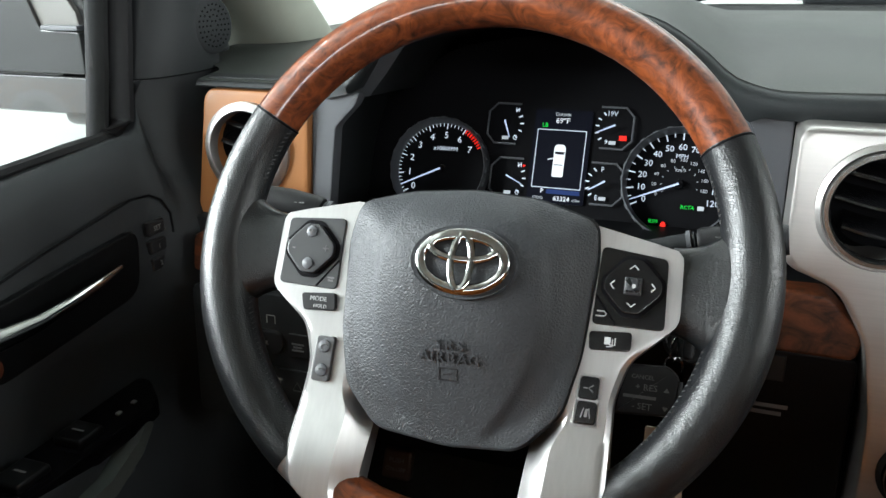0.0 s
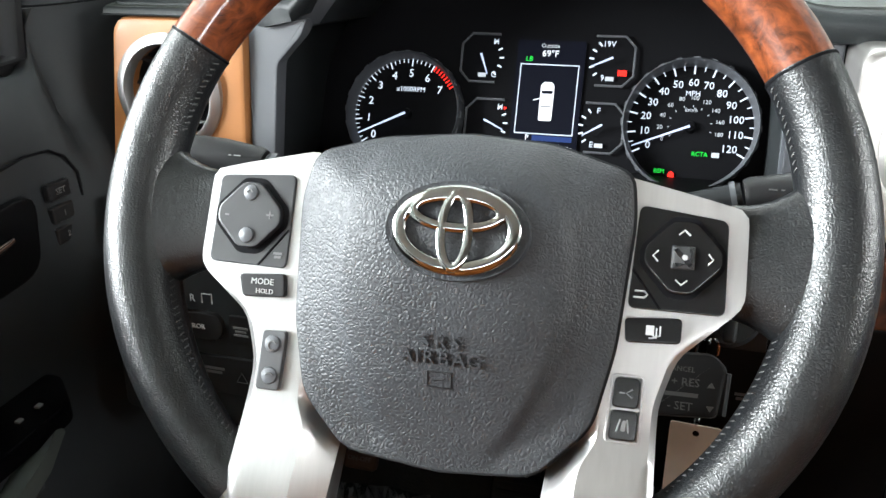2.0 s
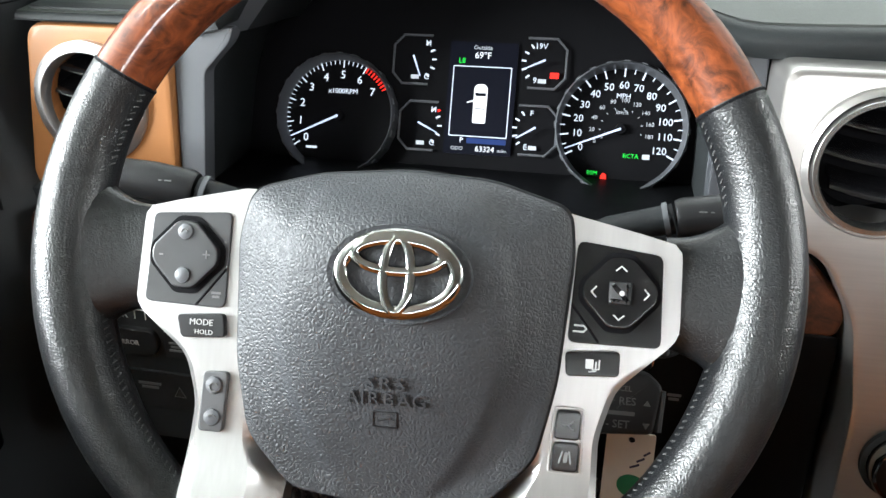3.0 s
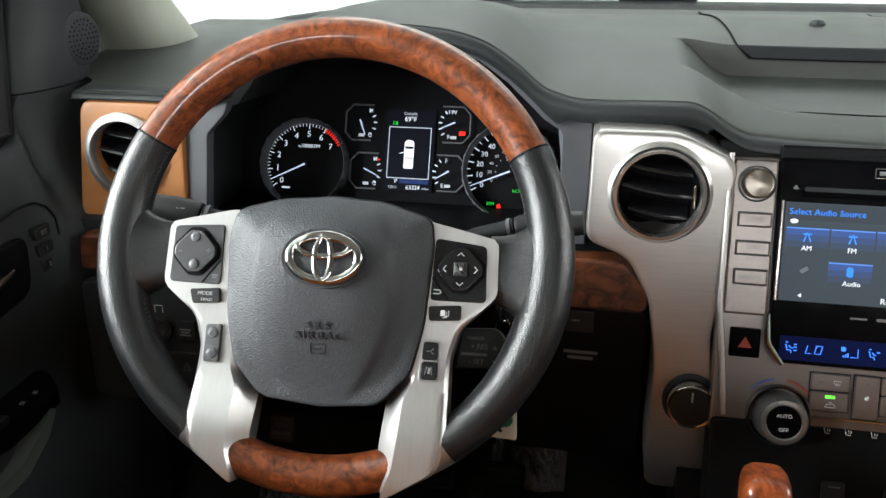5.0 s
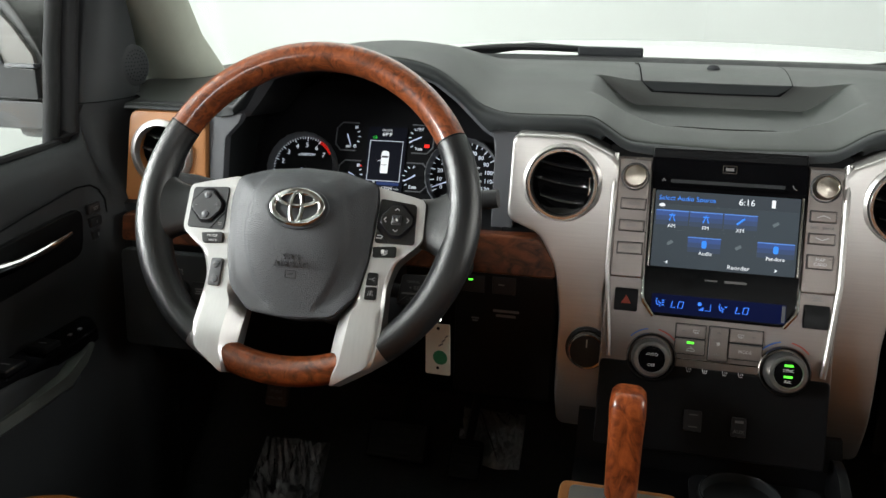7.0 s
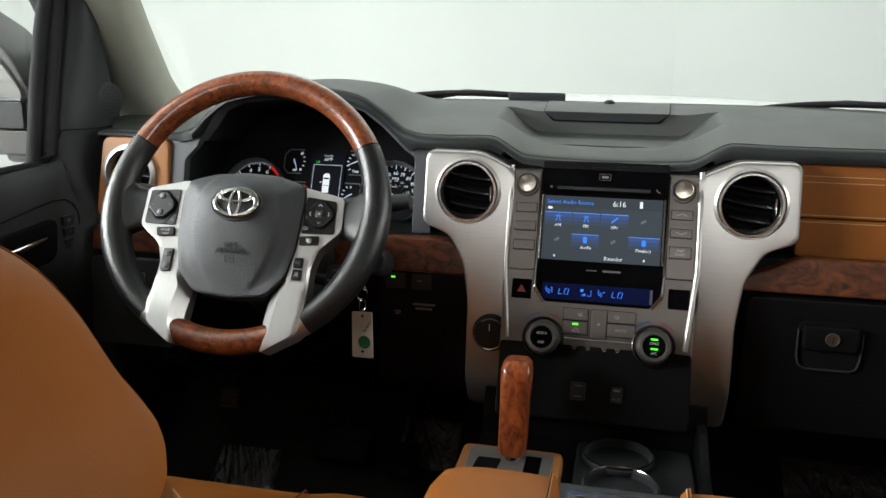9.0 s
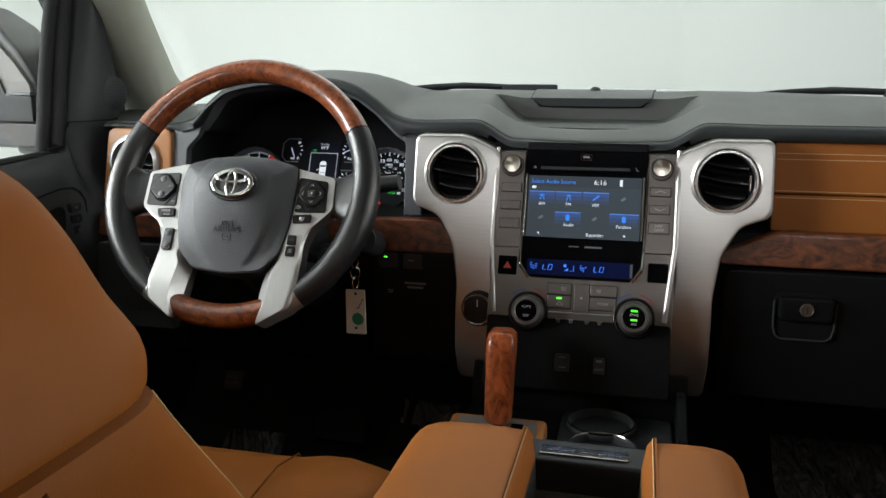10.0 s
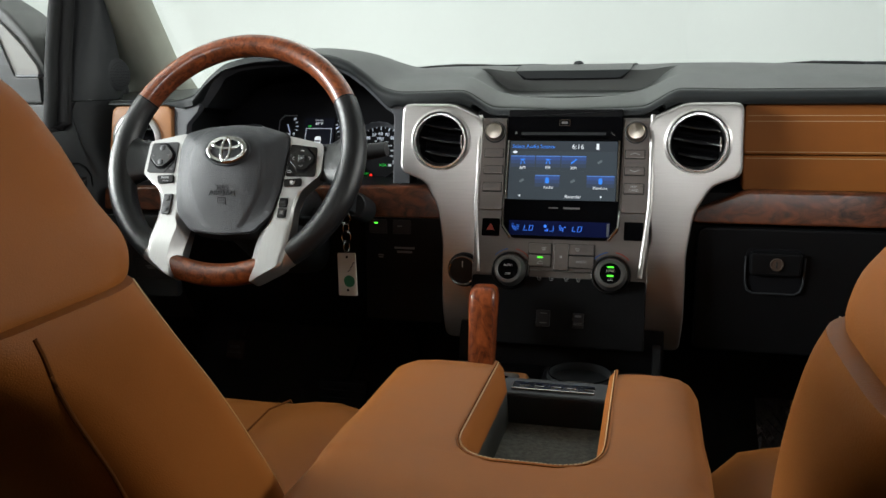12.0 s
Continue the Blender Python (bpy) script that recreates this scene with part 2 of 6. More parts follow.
    m = Matrix(((1, 0, 0), (0, math.sin(a), -math.cos(a)), (0, math.cos(a), math.sin(a)))).to_4x4()
    return Matrix.Translation(o) @ pose(0, 0, 0, 0, 0, yaw) @ m


def rounded(pts, r, seg=4):
    """A polygon with its corners rounded."""
    out, n = [], len(pts)
    for i in range(n):
        p, a, b = Vector(pts[i]), Vector(pts[i - 1]), Vector(pts[(i + 1) % n])
        da, db = (a - p), (b - p)
        cut = min(r, da.length * 0.45, db.length * 0.45)
        s, e = p + da.normalized() * cut, p + db.normalized() * cut
        for k in range(seg + 1):
            t = k / seg
            out.append(tuple(s * (1 - t) ** 2 + p * 2 * t * (1 - t) + e * t * t))
    return out


def rect(u0, u1, v0, v1, r=0.0, seg=4):
    pts = [(u0, v0), (u1, v0), (u1, v1), (u0, v1)]
    return rounded(pts, r, seg) if r else pts


def prism(pts, n0, n1, bevel=0.0, m=None, bm=None, seg=2):
    """A polygon pushed out from n0 to n1, its outer rim bevelled in rings."""
    bm = bm or bmesh.new()
    area = sum(pts[i - 1][0] * pts[i][1] - pts[i][0] * pts[i - 1][1] for i in range(len(pts)))
    if area < 0:
        pts = pts[::-1]
    n = len(pts)

    def inset(d):
        out = []
        for i in range(n):
            p, a, b = Vector(pts[i]), Vector(pts[i - 1]), Vector(pts[(i + 1) % n])
            e0, e1 = (p - a), (b - p)
            n0_, n1_ = Vector((-e0.y, e0.x)), Vector((-e1.y, e1.x))
            if n0_.length < 1e-9 or n1_.length < 1e-9:
                nn = (n0_ + n1_)
                nn = nn.normalized() if nn.length > 1e-9 else Vector((0, 0))
                out.append(p + nn * d)
                continue
            n0_.normalize(), n1_.normalize()
            s = n0_ + n1_
            k = max(0.3, (1 + n0_.dot(n1_)))
            out.append(p + s * (d / k))
        return out

    rings = [(0.0, n0), (0.0, n1 - bevel if n1 > n0 else n1 + bevel)]
    sgn = 1 if n1 > n0 else -1
    if bevel:
        for k in range(1, seg + 1):
            a = radians(90 * k / seg)
            rings.append((bevel * (1 - math.cos(a)), n1 - sgn * bevel * (1 - math.sin(a))))
    verts = []
    for d, h in rings:
        q = inset(d) if d else [Vector(p) for p in pts]
        verts.append([bm.verts.new((p.x, p.y, h)) for p in q])
    for a, b in zip(verts, verts[1:]):
        for i in range(n):
            j = (i + 1) % n
            bm.faces.new((a[i], a[j], b[j], b[i]))
    bm.faces.new(verts[-1])
    bm.faces.new(verts[0][::-1])
    if m is not None:
        bmesh.ops.transform(bm, matrix=m, verts=[v for r in verts for v in r])
    return bm


def holed(pts, c, r, n0, n1, bevel=0.0, m=None, depth=None):
    """A prism with a round hole through its face."""
    bm = prism(pts, n0, n1, bevel)
    bm.faces.ensure_lookup_table()
    top = max(bm.faces, key=lambda f: f.calc_center_median().z if len(f.verts) > 4 else -9)
    edges = list(top.edges)
    bm.faces.remove(top)
    rings = [[bm.verts.new((c[0] + rr * math.cos(2 * math.pi * k / 48), c[1] + rr * math.sin(2 * math.pi * k / 48), h)) for k in range(48)] for rr, h in ((r, n1), (r - 0.002, n1 - 0.004), (r - 0.002, n0 + 0.001))]
    for a, b in zip(rings, rings[1:]):
        for k in range(48):
            bm.faces.new((a[k], a[(k + 1) % 48], b[(k + 1) % 48], b[k]))
    loop = [bm.edges.get((rings[0][k], rings[0][(k + 1) % 48])) for k in range(48)]
    bmesh.ops.triangle_fill(bm, use_beauty=True, use_dissolve=False, edges=edges + loop, normal=(0, 0, 1))
    bmesh.ops.recalc_face_normals(bm, faces=bm.faces)
    if m is not None:
        bmesh.ops.transform(bm, matrix=m, verts=bm.verts[:])
    return bm


def lathe(profile, c=(0, 0), seg=32, bm=None, sx=1.0, sy=1.0):
    """Turns rows of (radius, height) round the local z axis at c."""
    bm = bm or bmesh.new()
    rows = []
    for r, h in profile:
        if r < 1e-6:
            rows.append([bm.verts.new((c[0], c[1], h))])
        else:
            rows.append([bm.verts.new((c[0] + r * sx * math.cos(2 * math.pi * k / seg), c[1] + r * sy * math.sin(2 * math.pi * k / seg), h)) for k in range(seg)])
    for a, b in zip(rows, rows[1:]):
        for k in range(seg):
            j = (k + 1) % seg
            q = [a[k % len(a)], a[j % len(a)], b[j % len(b)], b[k % len(b)]]
            q = list(dict.fromkeys(q))
            if len(q) > 2:
                bm.faces.new(q)
    bmesh.ops.recalc_face_normals(bm, faces=bm.faces)
    return bm


def tube(path, radius, seg=10, closed=False, bm=None, flat=1.0, up=None):
    """A round or oval section along a path; radius may be a list."""
    bm = bm or bmesh.new()
    path = [Vector(p) for p in path]
    n = len(path)
    rad = radius if isinstance(radius, (list, tuple)) else [radius] * n
    rings = []
    for i, p in enumerate(path):
        a = path[i - 1] if (i or closed) else p
        b = path[(i + 1) % n] if (i < n - 1 or closed) else p
        d = (b - a).normalized()
        ref = Vector(up) if up else (Vector((0, 0, 1)) if abs(d.z) < 0.9 else Vector((1, 0, 0)))
        s = d.cross(ref).normalized()
        w = s.cross(d).normalized()
        rings.append([bm.verts.new(p + s * math.cos(2 * math.pi * k / seg) * rad[i] + w * math.sin(2 * math.pi * k / seg) * rad[i] * flat) for k in range(seg)])
    pairs = list(zip(rings, rings[1:])) + ([(rings[-1], rings[0])] if closed else [])
    for a, b in pairs:
        for k in range(seg):
            j = (k + 1) % seg
            bm.faces.new((a[k], a[j], b[j], b[k]))
    if not closed:
        bm.faces.new(rings[0][::-1])
        bm.faces.new(rings[-1])
    bmesh.ops.recalc_face_normals(bm, faces=bm.faces)
    return bm


def grid(rows, bm=None, wrap=False, caps=False):
    """Faces between rows of points of equal length."""
    bm = bm or bmesh.new()
    vs = [[bm.verts.new(p) for p in r] for r in rows]
    m = len(vs[0])
    for a, b in zip(vs, vs[1:]):
        for k in range(m if wrap else m - 1):
            j = (k + 1) % m
            bm.faces.new((a[k], a[j], b[j], b[k]))
    if caps:
        bm.faces.new(vs[0][::-1])
        bm.faces.new(vs[-1])
    bmesh.ops.recalc_face_normals(bm, faces=bm.faces)
    return bm


def box(x0, x1, y0, y1, z0, z1, bevel=0.0, bm=None):
    bm = bm or bmesh.new()
    new_bm = bmesh.new()
    bmesh.ops.create_cube(new_bm, size=1, matrix=Matrix.Translation(((x0 + x1) / 2, (y0 + y1) / 2, (z0 + z1) / 2)) @ Matrix.Diagonal((x1 - x0, y1 - y0, z1 - z0, 1)))
    if bevel:
        bmesh.ops.bevel(new_bm, geom=new_bm.edges[:], offset=bevel, segments=3, affect="EDGES", profile=0.5)
    me = bpy.data.meshes.new("tmp")
    new_bm.to_mesh(me)
    new_bm.free()
    bm.from_mesh(me)
    bpy.data.meshes.remove(me)
    return bm


def profile_x(poly, x0, x1, bevel=0.0, n=1):
    """A (y, z) outline run along x."""
    rows = [[(x0 + (x1 - x0) * k / n, y, z) for y, z in poly] for k in range(n + 1)]
    return grid(rows, wrap=True, caps=True)


def text(s, size, c, n, material, parent, name="lettering", depth=0.0003, align="CENTER", m=None):
    """Words in the built-in font, as a mesh lying on a local face."""
    cu = bpy.data.curves.new("words", "FONT")
    cu.body, cu.size, cu.extrude, cu.align_x, cu.align_y = s, size, depth, align, "CENTER"
    cu.resolution_u = 2
    tmp = new("words", cu)
    me = bpy.data.meshes.new_from_object(tmp)
    bpy.data.objects.remove(tmp)
    bpy.data.curves.remove(cu)
    me.transform((m or Matrix.Identity(4)) @ Matrix.Translation((c[0], c[1], n)))
    me.materials.clear()
    me.materials.append(material)
    me.name = name
    me.shade_flat()
    ob = new(name, me)
    ob.parent = parent
    return ob


def bars(c, size, n, material, parent, count=2, gap=1.6, name="printed_bars"):
    """Unreadable print: short plain bars."""
    bm = bmesh.new()
    w, h = size
    for k in range(count):
        v = c[1] + (count / 2 - 0.5 - k) * h * gap
        ww = w * (1 - 0.25 * (k % 2))
        prism(rect(c[0] - ww / 2, c[0] + ww / 2, v - h / 2, v + h / 2), n, n + 0.0004, bm=bm)
    return part(name, bm, material, parent, smooth=False)


def arc(c, r, a0, a1, n, z=0.0, ry=None):
    return [(c[0] + r * math.cos(radians(a0 + (a1 - a0) * k / n)), c[1] + (ry or r) * math.sin(radians(a0 + (a1 - a0) * k / n)), z) for k in range(n + 1)]


def smoothstep(a, b, x):
    t = min(1, max(0, (x - a) / (b - a)))
    return t * t * (3 - 2 * t)


def interp(x, table):
    """Value on a smooth curve through rows of (x, value) that never overshoots them."""
    if x <= table[0][0]:
        return table[0][1]
    if x >= table[-1][0]:
        return table[-1][1]
    n = len(table)
    slope = [(table[k + 1][1] - table[k][1]) / (table[k + 1][0] - table[k][0]) for k in range(n - 1)]

    def tangent(k):
        if k == 0 or k == n - 1:
            return slope[0] if k == 0 else slope[-1]
        a, b = slope[k - 1], slope[k]
        return 2 * a * b / (a + b) if a * b > 0 else 0.0

    k = next(i for i in range(n - 1) if x <= table[i + 1][0])
    (x0, y0), (x1, y1) = table[k], table[k + 1]
    h = x1 - x0
    t = (x - x0) / h
    return (2 * t ** 3 - 3 * t * t + 1) * y0 + (t ** 3 - 2 * t * t + t) * h * tangent(k) + (3 * t * t - 2 * t ** 3) * y1 + (t ** 3 - t * t) * h * tangent(k + 1)


# ---- the studio round the truck ----
tagged(part("ground", box(-9, 10, -9, 12, -0.75, -0.7), WALLMAT), "pale smooth studio floor under the truck", "floor", kind="structure")
tagged(part("wall_north", box(-9, 0.85, 7.0, 7.2, -0.7, 3.6), WALLMAT), "plain white studio wall ahead of the truck", "wall", kind="structure")
tagged(part("wall_north_east", prism([(0.85, 7.0), (7.2, 6.2), (7.2, 6.4), (0.85, 7.2)], -0.7, 3.6), WALLMAT), "plain white studio wall panel set at a slight angle", "wall", kind="structure")
tagged(part("wall_west", box(-5.2, -5.0, -9, 7.0, -0.7, 3.6), WALLMAT), "plain white studio wall", "wall", kind="structure")
tagged(part("ceiling_studio", box(-5.2, 7.2, -9, 7.2, 3.6, 3.7), WALLMAT), "plain white studio ceiling", "ceiling", kind="structure")
tagged(part("wall_south", box(-5.2, 7.2, -9.2, -9.0, -0.7, 3.6), WALLMAT), "plain white studio wall behind the truck", "wall", kind="structure")
tagged(part("wall_east", box(7.0, 7.2, -9, 7.0, -0.7, 3.6), WALLMAT), "plain white studio wall", "wall", kind="structure")

# ---- cabin shell ----
floor_bm = profile_x([(-1.6, 0.0), (0.42, 0.0), (0.72, 0.28), (0.80, 0.30), (0.80, -0.05), (-1.6, -0.05)], -0.44, 1.36)
tagged(part("floor", floor_bm, CARPET), "black carpeted cabin floor and toe board", "floor", kind="structure")
roof_rows = [[(x, y, 1.28 + 0.05 * (1 - ((x - CX) / 0.8) ** 2)) for y in (-1.7, -1.0, -0.4, 0.12)] for x in np.linspace(-0.30, 1.21, 9)]
roof_bm = grid(roof_rows)
bmesh.ops.solidify(roof_bm, geom=roof_bm.faces[:], thickness=0.04)
tagged(part("ceiling", roof_bm, HEAD), "plain pale fabric headliner", "ceiling", kind="structure")
for sx, nm in ((-0.47, "left"), (1.36, "right")):
    tagged(part("wall_kick_" + nm, box(sx, sx + 0.03, 0.30, 0.84, -0.05, 0.74), CARPET), "black carpeted footwell side", "wall", kind="structure")
    # Unseen side walls, carried up to the roof to block side light.
    tagged(part("wall_side_blocker_" + nm, box(sx, sx + 0.03, -1.74, -1.0, -0.05, 1.29), REARLINING), "unseen dark brown rear side lining, raised to block side light", "wall", kind="structure")
tagged(part("wall_bulkhead", box(-0.47, 1.39, 0.80, 0.84, -0.05, 0.74), CARPET), "black carpeted bulkhead", "wall", kind="structure")
# Unseen; its top edge is set to keep rear light off the lower dash.
tagged(part("wall_rear_blocker", box(-0.44, 1.36, -1.74, -1.7, -0.05, 1.13), REARLINING), "unseen dark brown rear cabin wall, height set to cut rear light", "wall", kind="structure")


def pillar(name, pts, material, label):
    """A trim-covered roof pillar: an oval section along a raked line."""
    path = [p for p, _, _ in pts]
    rows = []
    for i, (p, w, d) in enumerate(pts):
        a, b = Vector(path[max(0, i - 1)]), Vector(path[min(len(path) - 1, i + 1)])
        t = (b - a).normalized()
        s = Vector((0, 1, 0)).cross(t).normalized()
        q = t.cross(s).normalized()
        ring = []
        for k in range(20):
            c, e = math.cos(2 * math.pi * k / 20), math.sin(2 * math.pi * k / 20)
            ring.append(Vector(p) + s * w * math.copysign(abs(c) ** 0.7, c) + q * d * math.copysign(abs(e) ** 0.7, e))
        rows.append(ring)
    return tagged(part(name, grid(rows, wrap=True, caps=True), material), label, "pillar", kind="structure")


A_LINE = [((-0.425, 0.56, 0.70), 0.075, 0.05), ((-0.437, 0.47, 0.80), 0.075, 0.05), ((-0.430, 0.36, 0.92), 0.094, 0.045), ((-0.40, 0.22, 1.08), 0.095, 0.04), ((-0.37, 0.05, 1.29), 0.075, 0.045)]
pillar("pillar_left", A_LINE, PILLAR, "grey-green textured plastic windscreen pillar cover")
pillar("pillar_right", [((2 * CX - p[0], p[1], p[2]), w, d) for p, w, d in A_LINE], PILLAR, "grey-green textured plastic windscreen pillar cover")

ws_rows = [[(CX + sx * w, y - 0.05 * sx * sx, z) for sx in np.linspace(-1, 1, 9)] for y, z, w in ((0.83, 0.745, 0.93), (0.55, 0.96, 0.88), (0.12, 1.31, 0.80))]
ws_bm = grid(ws_rows)
bmesh.ops.solidify(ws_bm, geom=ws_bm.faces[:], thickness=0.005)
ws = tagged(part("window_front", ws_bm, GLASS), "clear curved windscreen", "windscreen", kind="structure")
ws.visible_shadow = False

# bonnet seen over the cowl
rows = []
for x in np.linspace(-0.45, 1.36, 15):
    s = (x - CX) / 0.9
    rows.append([(x, y, z - 0.05 * s * s) for y, z in ((0.98, 0.760), (1.1, 0.778), (1.5, 0.782), (2.0, 0.74), (2.25, 0.62), (2.3, 0.2))])
hood = tagged(part("bonnet", grid(rows), WHITEPAINT), "white painted truck bonnet beyond the windscreen", "bonnet", kind="structure")
rows = []
for x in np.linspace(-0.45, 1.36, 31):
    drop = 0.055 * ((x - CX) / 0.9) ** 4
    rows.append([(x, y, z - drop) for y, z in ((0.735, 0.735), (0.745, 0.774), (0.79, 0.7835), (0.84, 0.7855), (0.97, 0.770), (0.97, 0.70), (0.725, 0.68))])
cowl_bm = grid(rows, wrap=True, caps=True)
tagged(part("trim_cowl", cowl_bm, MATTE), "black plastic windscreen cowl", "cowl", kind="structure")


def wiper(x0, x1, z, label):
    w = thing("wiper", label, "wiper", pose((x0 + x1) / 2, 0.86, 0.785), "wipers on the windscreen")
    h = (x1 - x0) / 2
    pts = [(-h + 2 * h * k / 10, 0.0, 0.016 * math.sin(math.pi * k / 10) ** 0.7 + z) for k in range(11)]
    part("blade", tube(pts, [0.004 + 0.003 * math.sin(math.pi * k / 10) for k in range(11)], 8), RUBBER, w)
    part("spoiler", box(h * 0.38, h * 1.0, -0.012, 0.006, z + 0.002, z + 0.02, 0.004), BLACK, w)
    part("arm", tube([(-h * 0.9, 0.012, z - 0.006), (-h * 0.1, 0.01, z + 0.018), (h * 0.45, 0.004, z + 0.016)], [0.008, 0.006, 0.004], 8), BLACK, w)
    return w


wiper(-0.05, 0.345, -0.004, "black windscreen wiper resting along the cowl")
wiper(0.72, 1.13, -0.010, "black windscreen wiper resting along the cowl")

# ---- dashboard ----
dash = thing("dashboard", "dark soft-touch dashboard with silver, tan and burl wood trim", "dashboard", pose(0, 0, 0))
# front lip: height and depth along the cabin's width
LIP = [(-0.45, 0.7405), (-0.24, 0.7405), (-0.20, 0.750), (-0.165, 0.783), (-0.13, 0.805), (-0.06, 0.817), (0.0, 0.819), (0.05, 0.815), (0.086, 0.806), (0.125, 0.782), (0.152, 0.761), (0.19, 0.753), (0.285, 0.755), (0.345, 0.729), (CX, 0.7255)]
LIPY = [(-0.45, 0.254), (-0.24, 0.255), (-0.15, 0.264), (0.0, 0.264), (0.12, 0.262), (0.20, 0.247), (0.30, 0.240), (0.36, 0.228), (CX, 0.226)]
ARCH = [(-0.222, 0.728), (-0.190, 0.735), (-0.172, 0.757), (-0.152, 0.785), (-0.122, 0.797), (-0.06, 0.803), (0.0, 0.804), (0.05, 0.799), (0.086, 0.788), (0.118, 0.767), (0.140, 0.748), (0.158, 0.732), (0.174, 0.722)]


def fold(x):
    """Past the centre line there is no instrument hood."""
    return max(2 * CX - x, 0.20) if x > CX else x


def arch_z(x):
    return interp(x, ARCH)


def pad_surface(x, y):
    yf, zf = interp(fold(x), LIPY), interp(fold(x), LIP)
    back = 0.768 + 0.006 * math.cos((x - CX) * 1.8) + 0.009 * (1 - smoothstep(0.65, 1.05, x))
    if x < -0.2:
        back -= 0.02 * (1 - smoothstep(-0.2, -0.1, x))
    t = (y - yf) / (0.745 - yf)
    hood = smoothstep(-0.20, -0.11, x) * (1 - smoothstep(0.07, 0.20, x))
    crown = 0.014 * smoothstep(-0.22, 0.0, x) + 0.003 * hood + 0.002 * (1 - hood)
    e = 1 - (1 - min(1, max(0, t) / 0.8)) ** 2.2
    e += (smoothstep(0.12, 0.95, t) - e) * hood
    return zf + (back - zf) * e + crown * math.sin(math.pi * min(1, max(0, t) * 1.15))


def pad_point(x, y):
    """The pad at one place, with a shallow tray in the middle."""
    z = pad_surface(x, y)
    d = abs(x - 0.450)
    out = 0.074 + 0.090 * min(1.0, max(0.0, (y - 0.272) / 0.055))
    wall = min(out - 0.006, 0.108)
    su = 1 - min(1.0, max(0.0, (d - wall) / (out + 0.003 - wall)))
    su = su + 0.5 * (su * su * (3 - 2 * su) - su)
    sv = smoothstep(0.268, 0.282, y) * (1 - smoothstep(0.411, 0.414, y))
    z -= max(0.0, z - 0.7385 - 0.09 * (y - 0.28)) * su * sv
    return (x + max(0.0, -0.366 - x) * (1 - smoothstep(0.29, 0.36, y)), y, z)


XS = sorted(set([round(float(v), 4) for v in list(np.linspace(-0.44, -0.22, 9)) + list(np.linspace(-0.22, 0.26, 41)) + list(np.linspace(0.26, 0.66, 81)) + list(np.linspace(0.66, 1.35, 24))]))
PADY = list(np.linspace(0.268, 0.34, 25)) + list(np.linspace(0.345, 0.405, 13)) + [0.409, 0.411, 0.412, 0.413, 0.414, 0.417] + list(np.linspace(0.425, 0.745, 34))
rows, front = [], []
for x in XS:
    yf = interp(fold(x), LIPY)
    ys = [yf + (0.268 - yf) * k for k in (0.0, 0.15, 0.35, 0.55, 0.78)] + PADY
    col = [pad_point(x, y) for y in ys]
    x0, y0, z0 = col[0]
    low = arch_z(x) if -0.222 <= x <= 0.174 else z0 - (0.006 if x < -0.2 else 0.021 if (fold(x) < 0.31) else 0.012)
    rr = 0.011 if x > -0.2 else 0.0045
    roll = [(x0, y0 + 0.004 - 1.27 * rr * math.cos(a), z0 - rr + rr * math.sin(a)) for a in (0.0, 0.35, 0.7, 1.05)]
    crease = (x0, y0 + 0.0025 - rr, (z0 - rr + low) / 2)
    front.append([(x0, y0 + 0.02, low - 0.004), (x0, y0 - 0.005, low), crease] + roll + [(x0, y0 + 0.003, z0 - 0.0005)])
    rows.append([(x0, y0 + 0.002, z0 - 0.004), (x0, y0 + 0.0035, z0 + 0.0002)] + col[1:] + [(x0, 0.75, col[-1][2] - 0.03)])
part("top_pad", grid(rows), PAD, dash, "dark grey-green grained soft pad")
# The roll below the lit top gets a darker black for its shade.
part("pad_front_shaded", grid(front), SOFT, dash, "black rolled front edge of the pad, darkened for shade")
# lid behind the tray, with a dark front edge
lid_rows, edge_rows, gap_rows = [], [], []
for k in range(13):
    s = -1 + 2 * k / 12
    col = []
    for j in range(14):
        y = 0.4065 + 0.299 * j / 13
        x = 0.445 + (0.0975 + 0.014 * (y - 0.4065) / 0.299) * s
        col.append((x, y, pad_surface(x, y) + 0.0025))
    lid_rows.append(col)
    x, y, z = col[0]
    low = 0.445 + 0.080 * s
    edge_rows.append([(x, y + 0.004, z + 0.0002), (x, y - 0.0004, z - 0.0002), (x, y - 0.0015, z - 0.0015), (low, y - 0.0005, z - 0.0135)])
    gap_rows.append([(0.445 + 0.0985 * s, y + 0.001, z - 0.0010), (0.445 + 0.084 * s, y + 0.0012, z - 0.0155)])
part("speaker_lid", grid(lid_rows), PAD, dash)
part("lid_edge", grid(edge_rows), SOFT, dash, "dark front edge of the lid")
part("lid_gap", grid(gap_rows), GAUGE, dash)
for s in (-1, 1):
    part("lid_seam", tube([(0.445 + s * (0.0978 + 0.014 * k), 0.4065 + 0.299 * k, pad_surface(0.445 + s * 0.1, 0.4065 + 0.299 * k) + 0.002) for k in np.linspace(0, 1, 9)], 0.0009, 5), GAUGE, dash)
part("tray_crease", tube([(x, y, pad_point(x, y)[2] + 0.0002) for x, y in ((0.328, 0.303), (0.345, 0.294), (0.365, 0.2835), (0.380, 0.2755), (0.395, 0.2715), (0.420, 0.270), (0.450, 0.2695), (0.480, 0.270), (0.505, 0.2715), (0.520, 0.2755), (0.535, 0.2835), (0.555, 0.294), (0.572, 0.303))], 0.0007, 5), GAUGE, dash)
sensor = part("light_sensor", lathe([(0.009, 0.0), (0.009, 0.004), (0.006, 0.007), (0.0, 0.008)], (0, 0), 16), BLACK, dash)
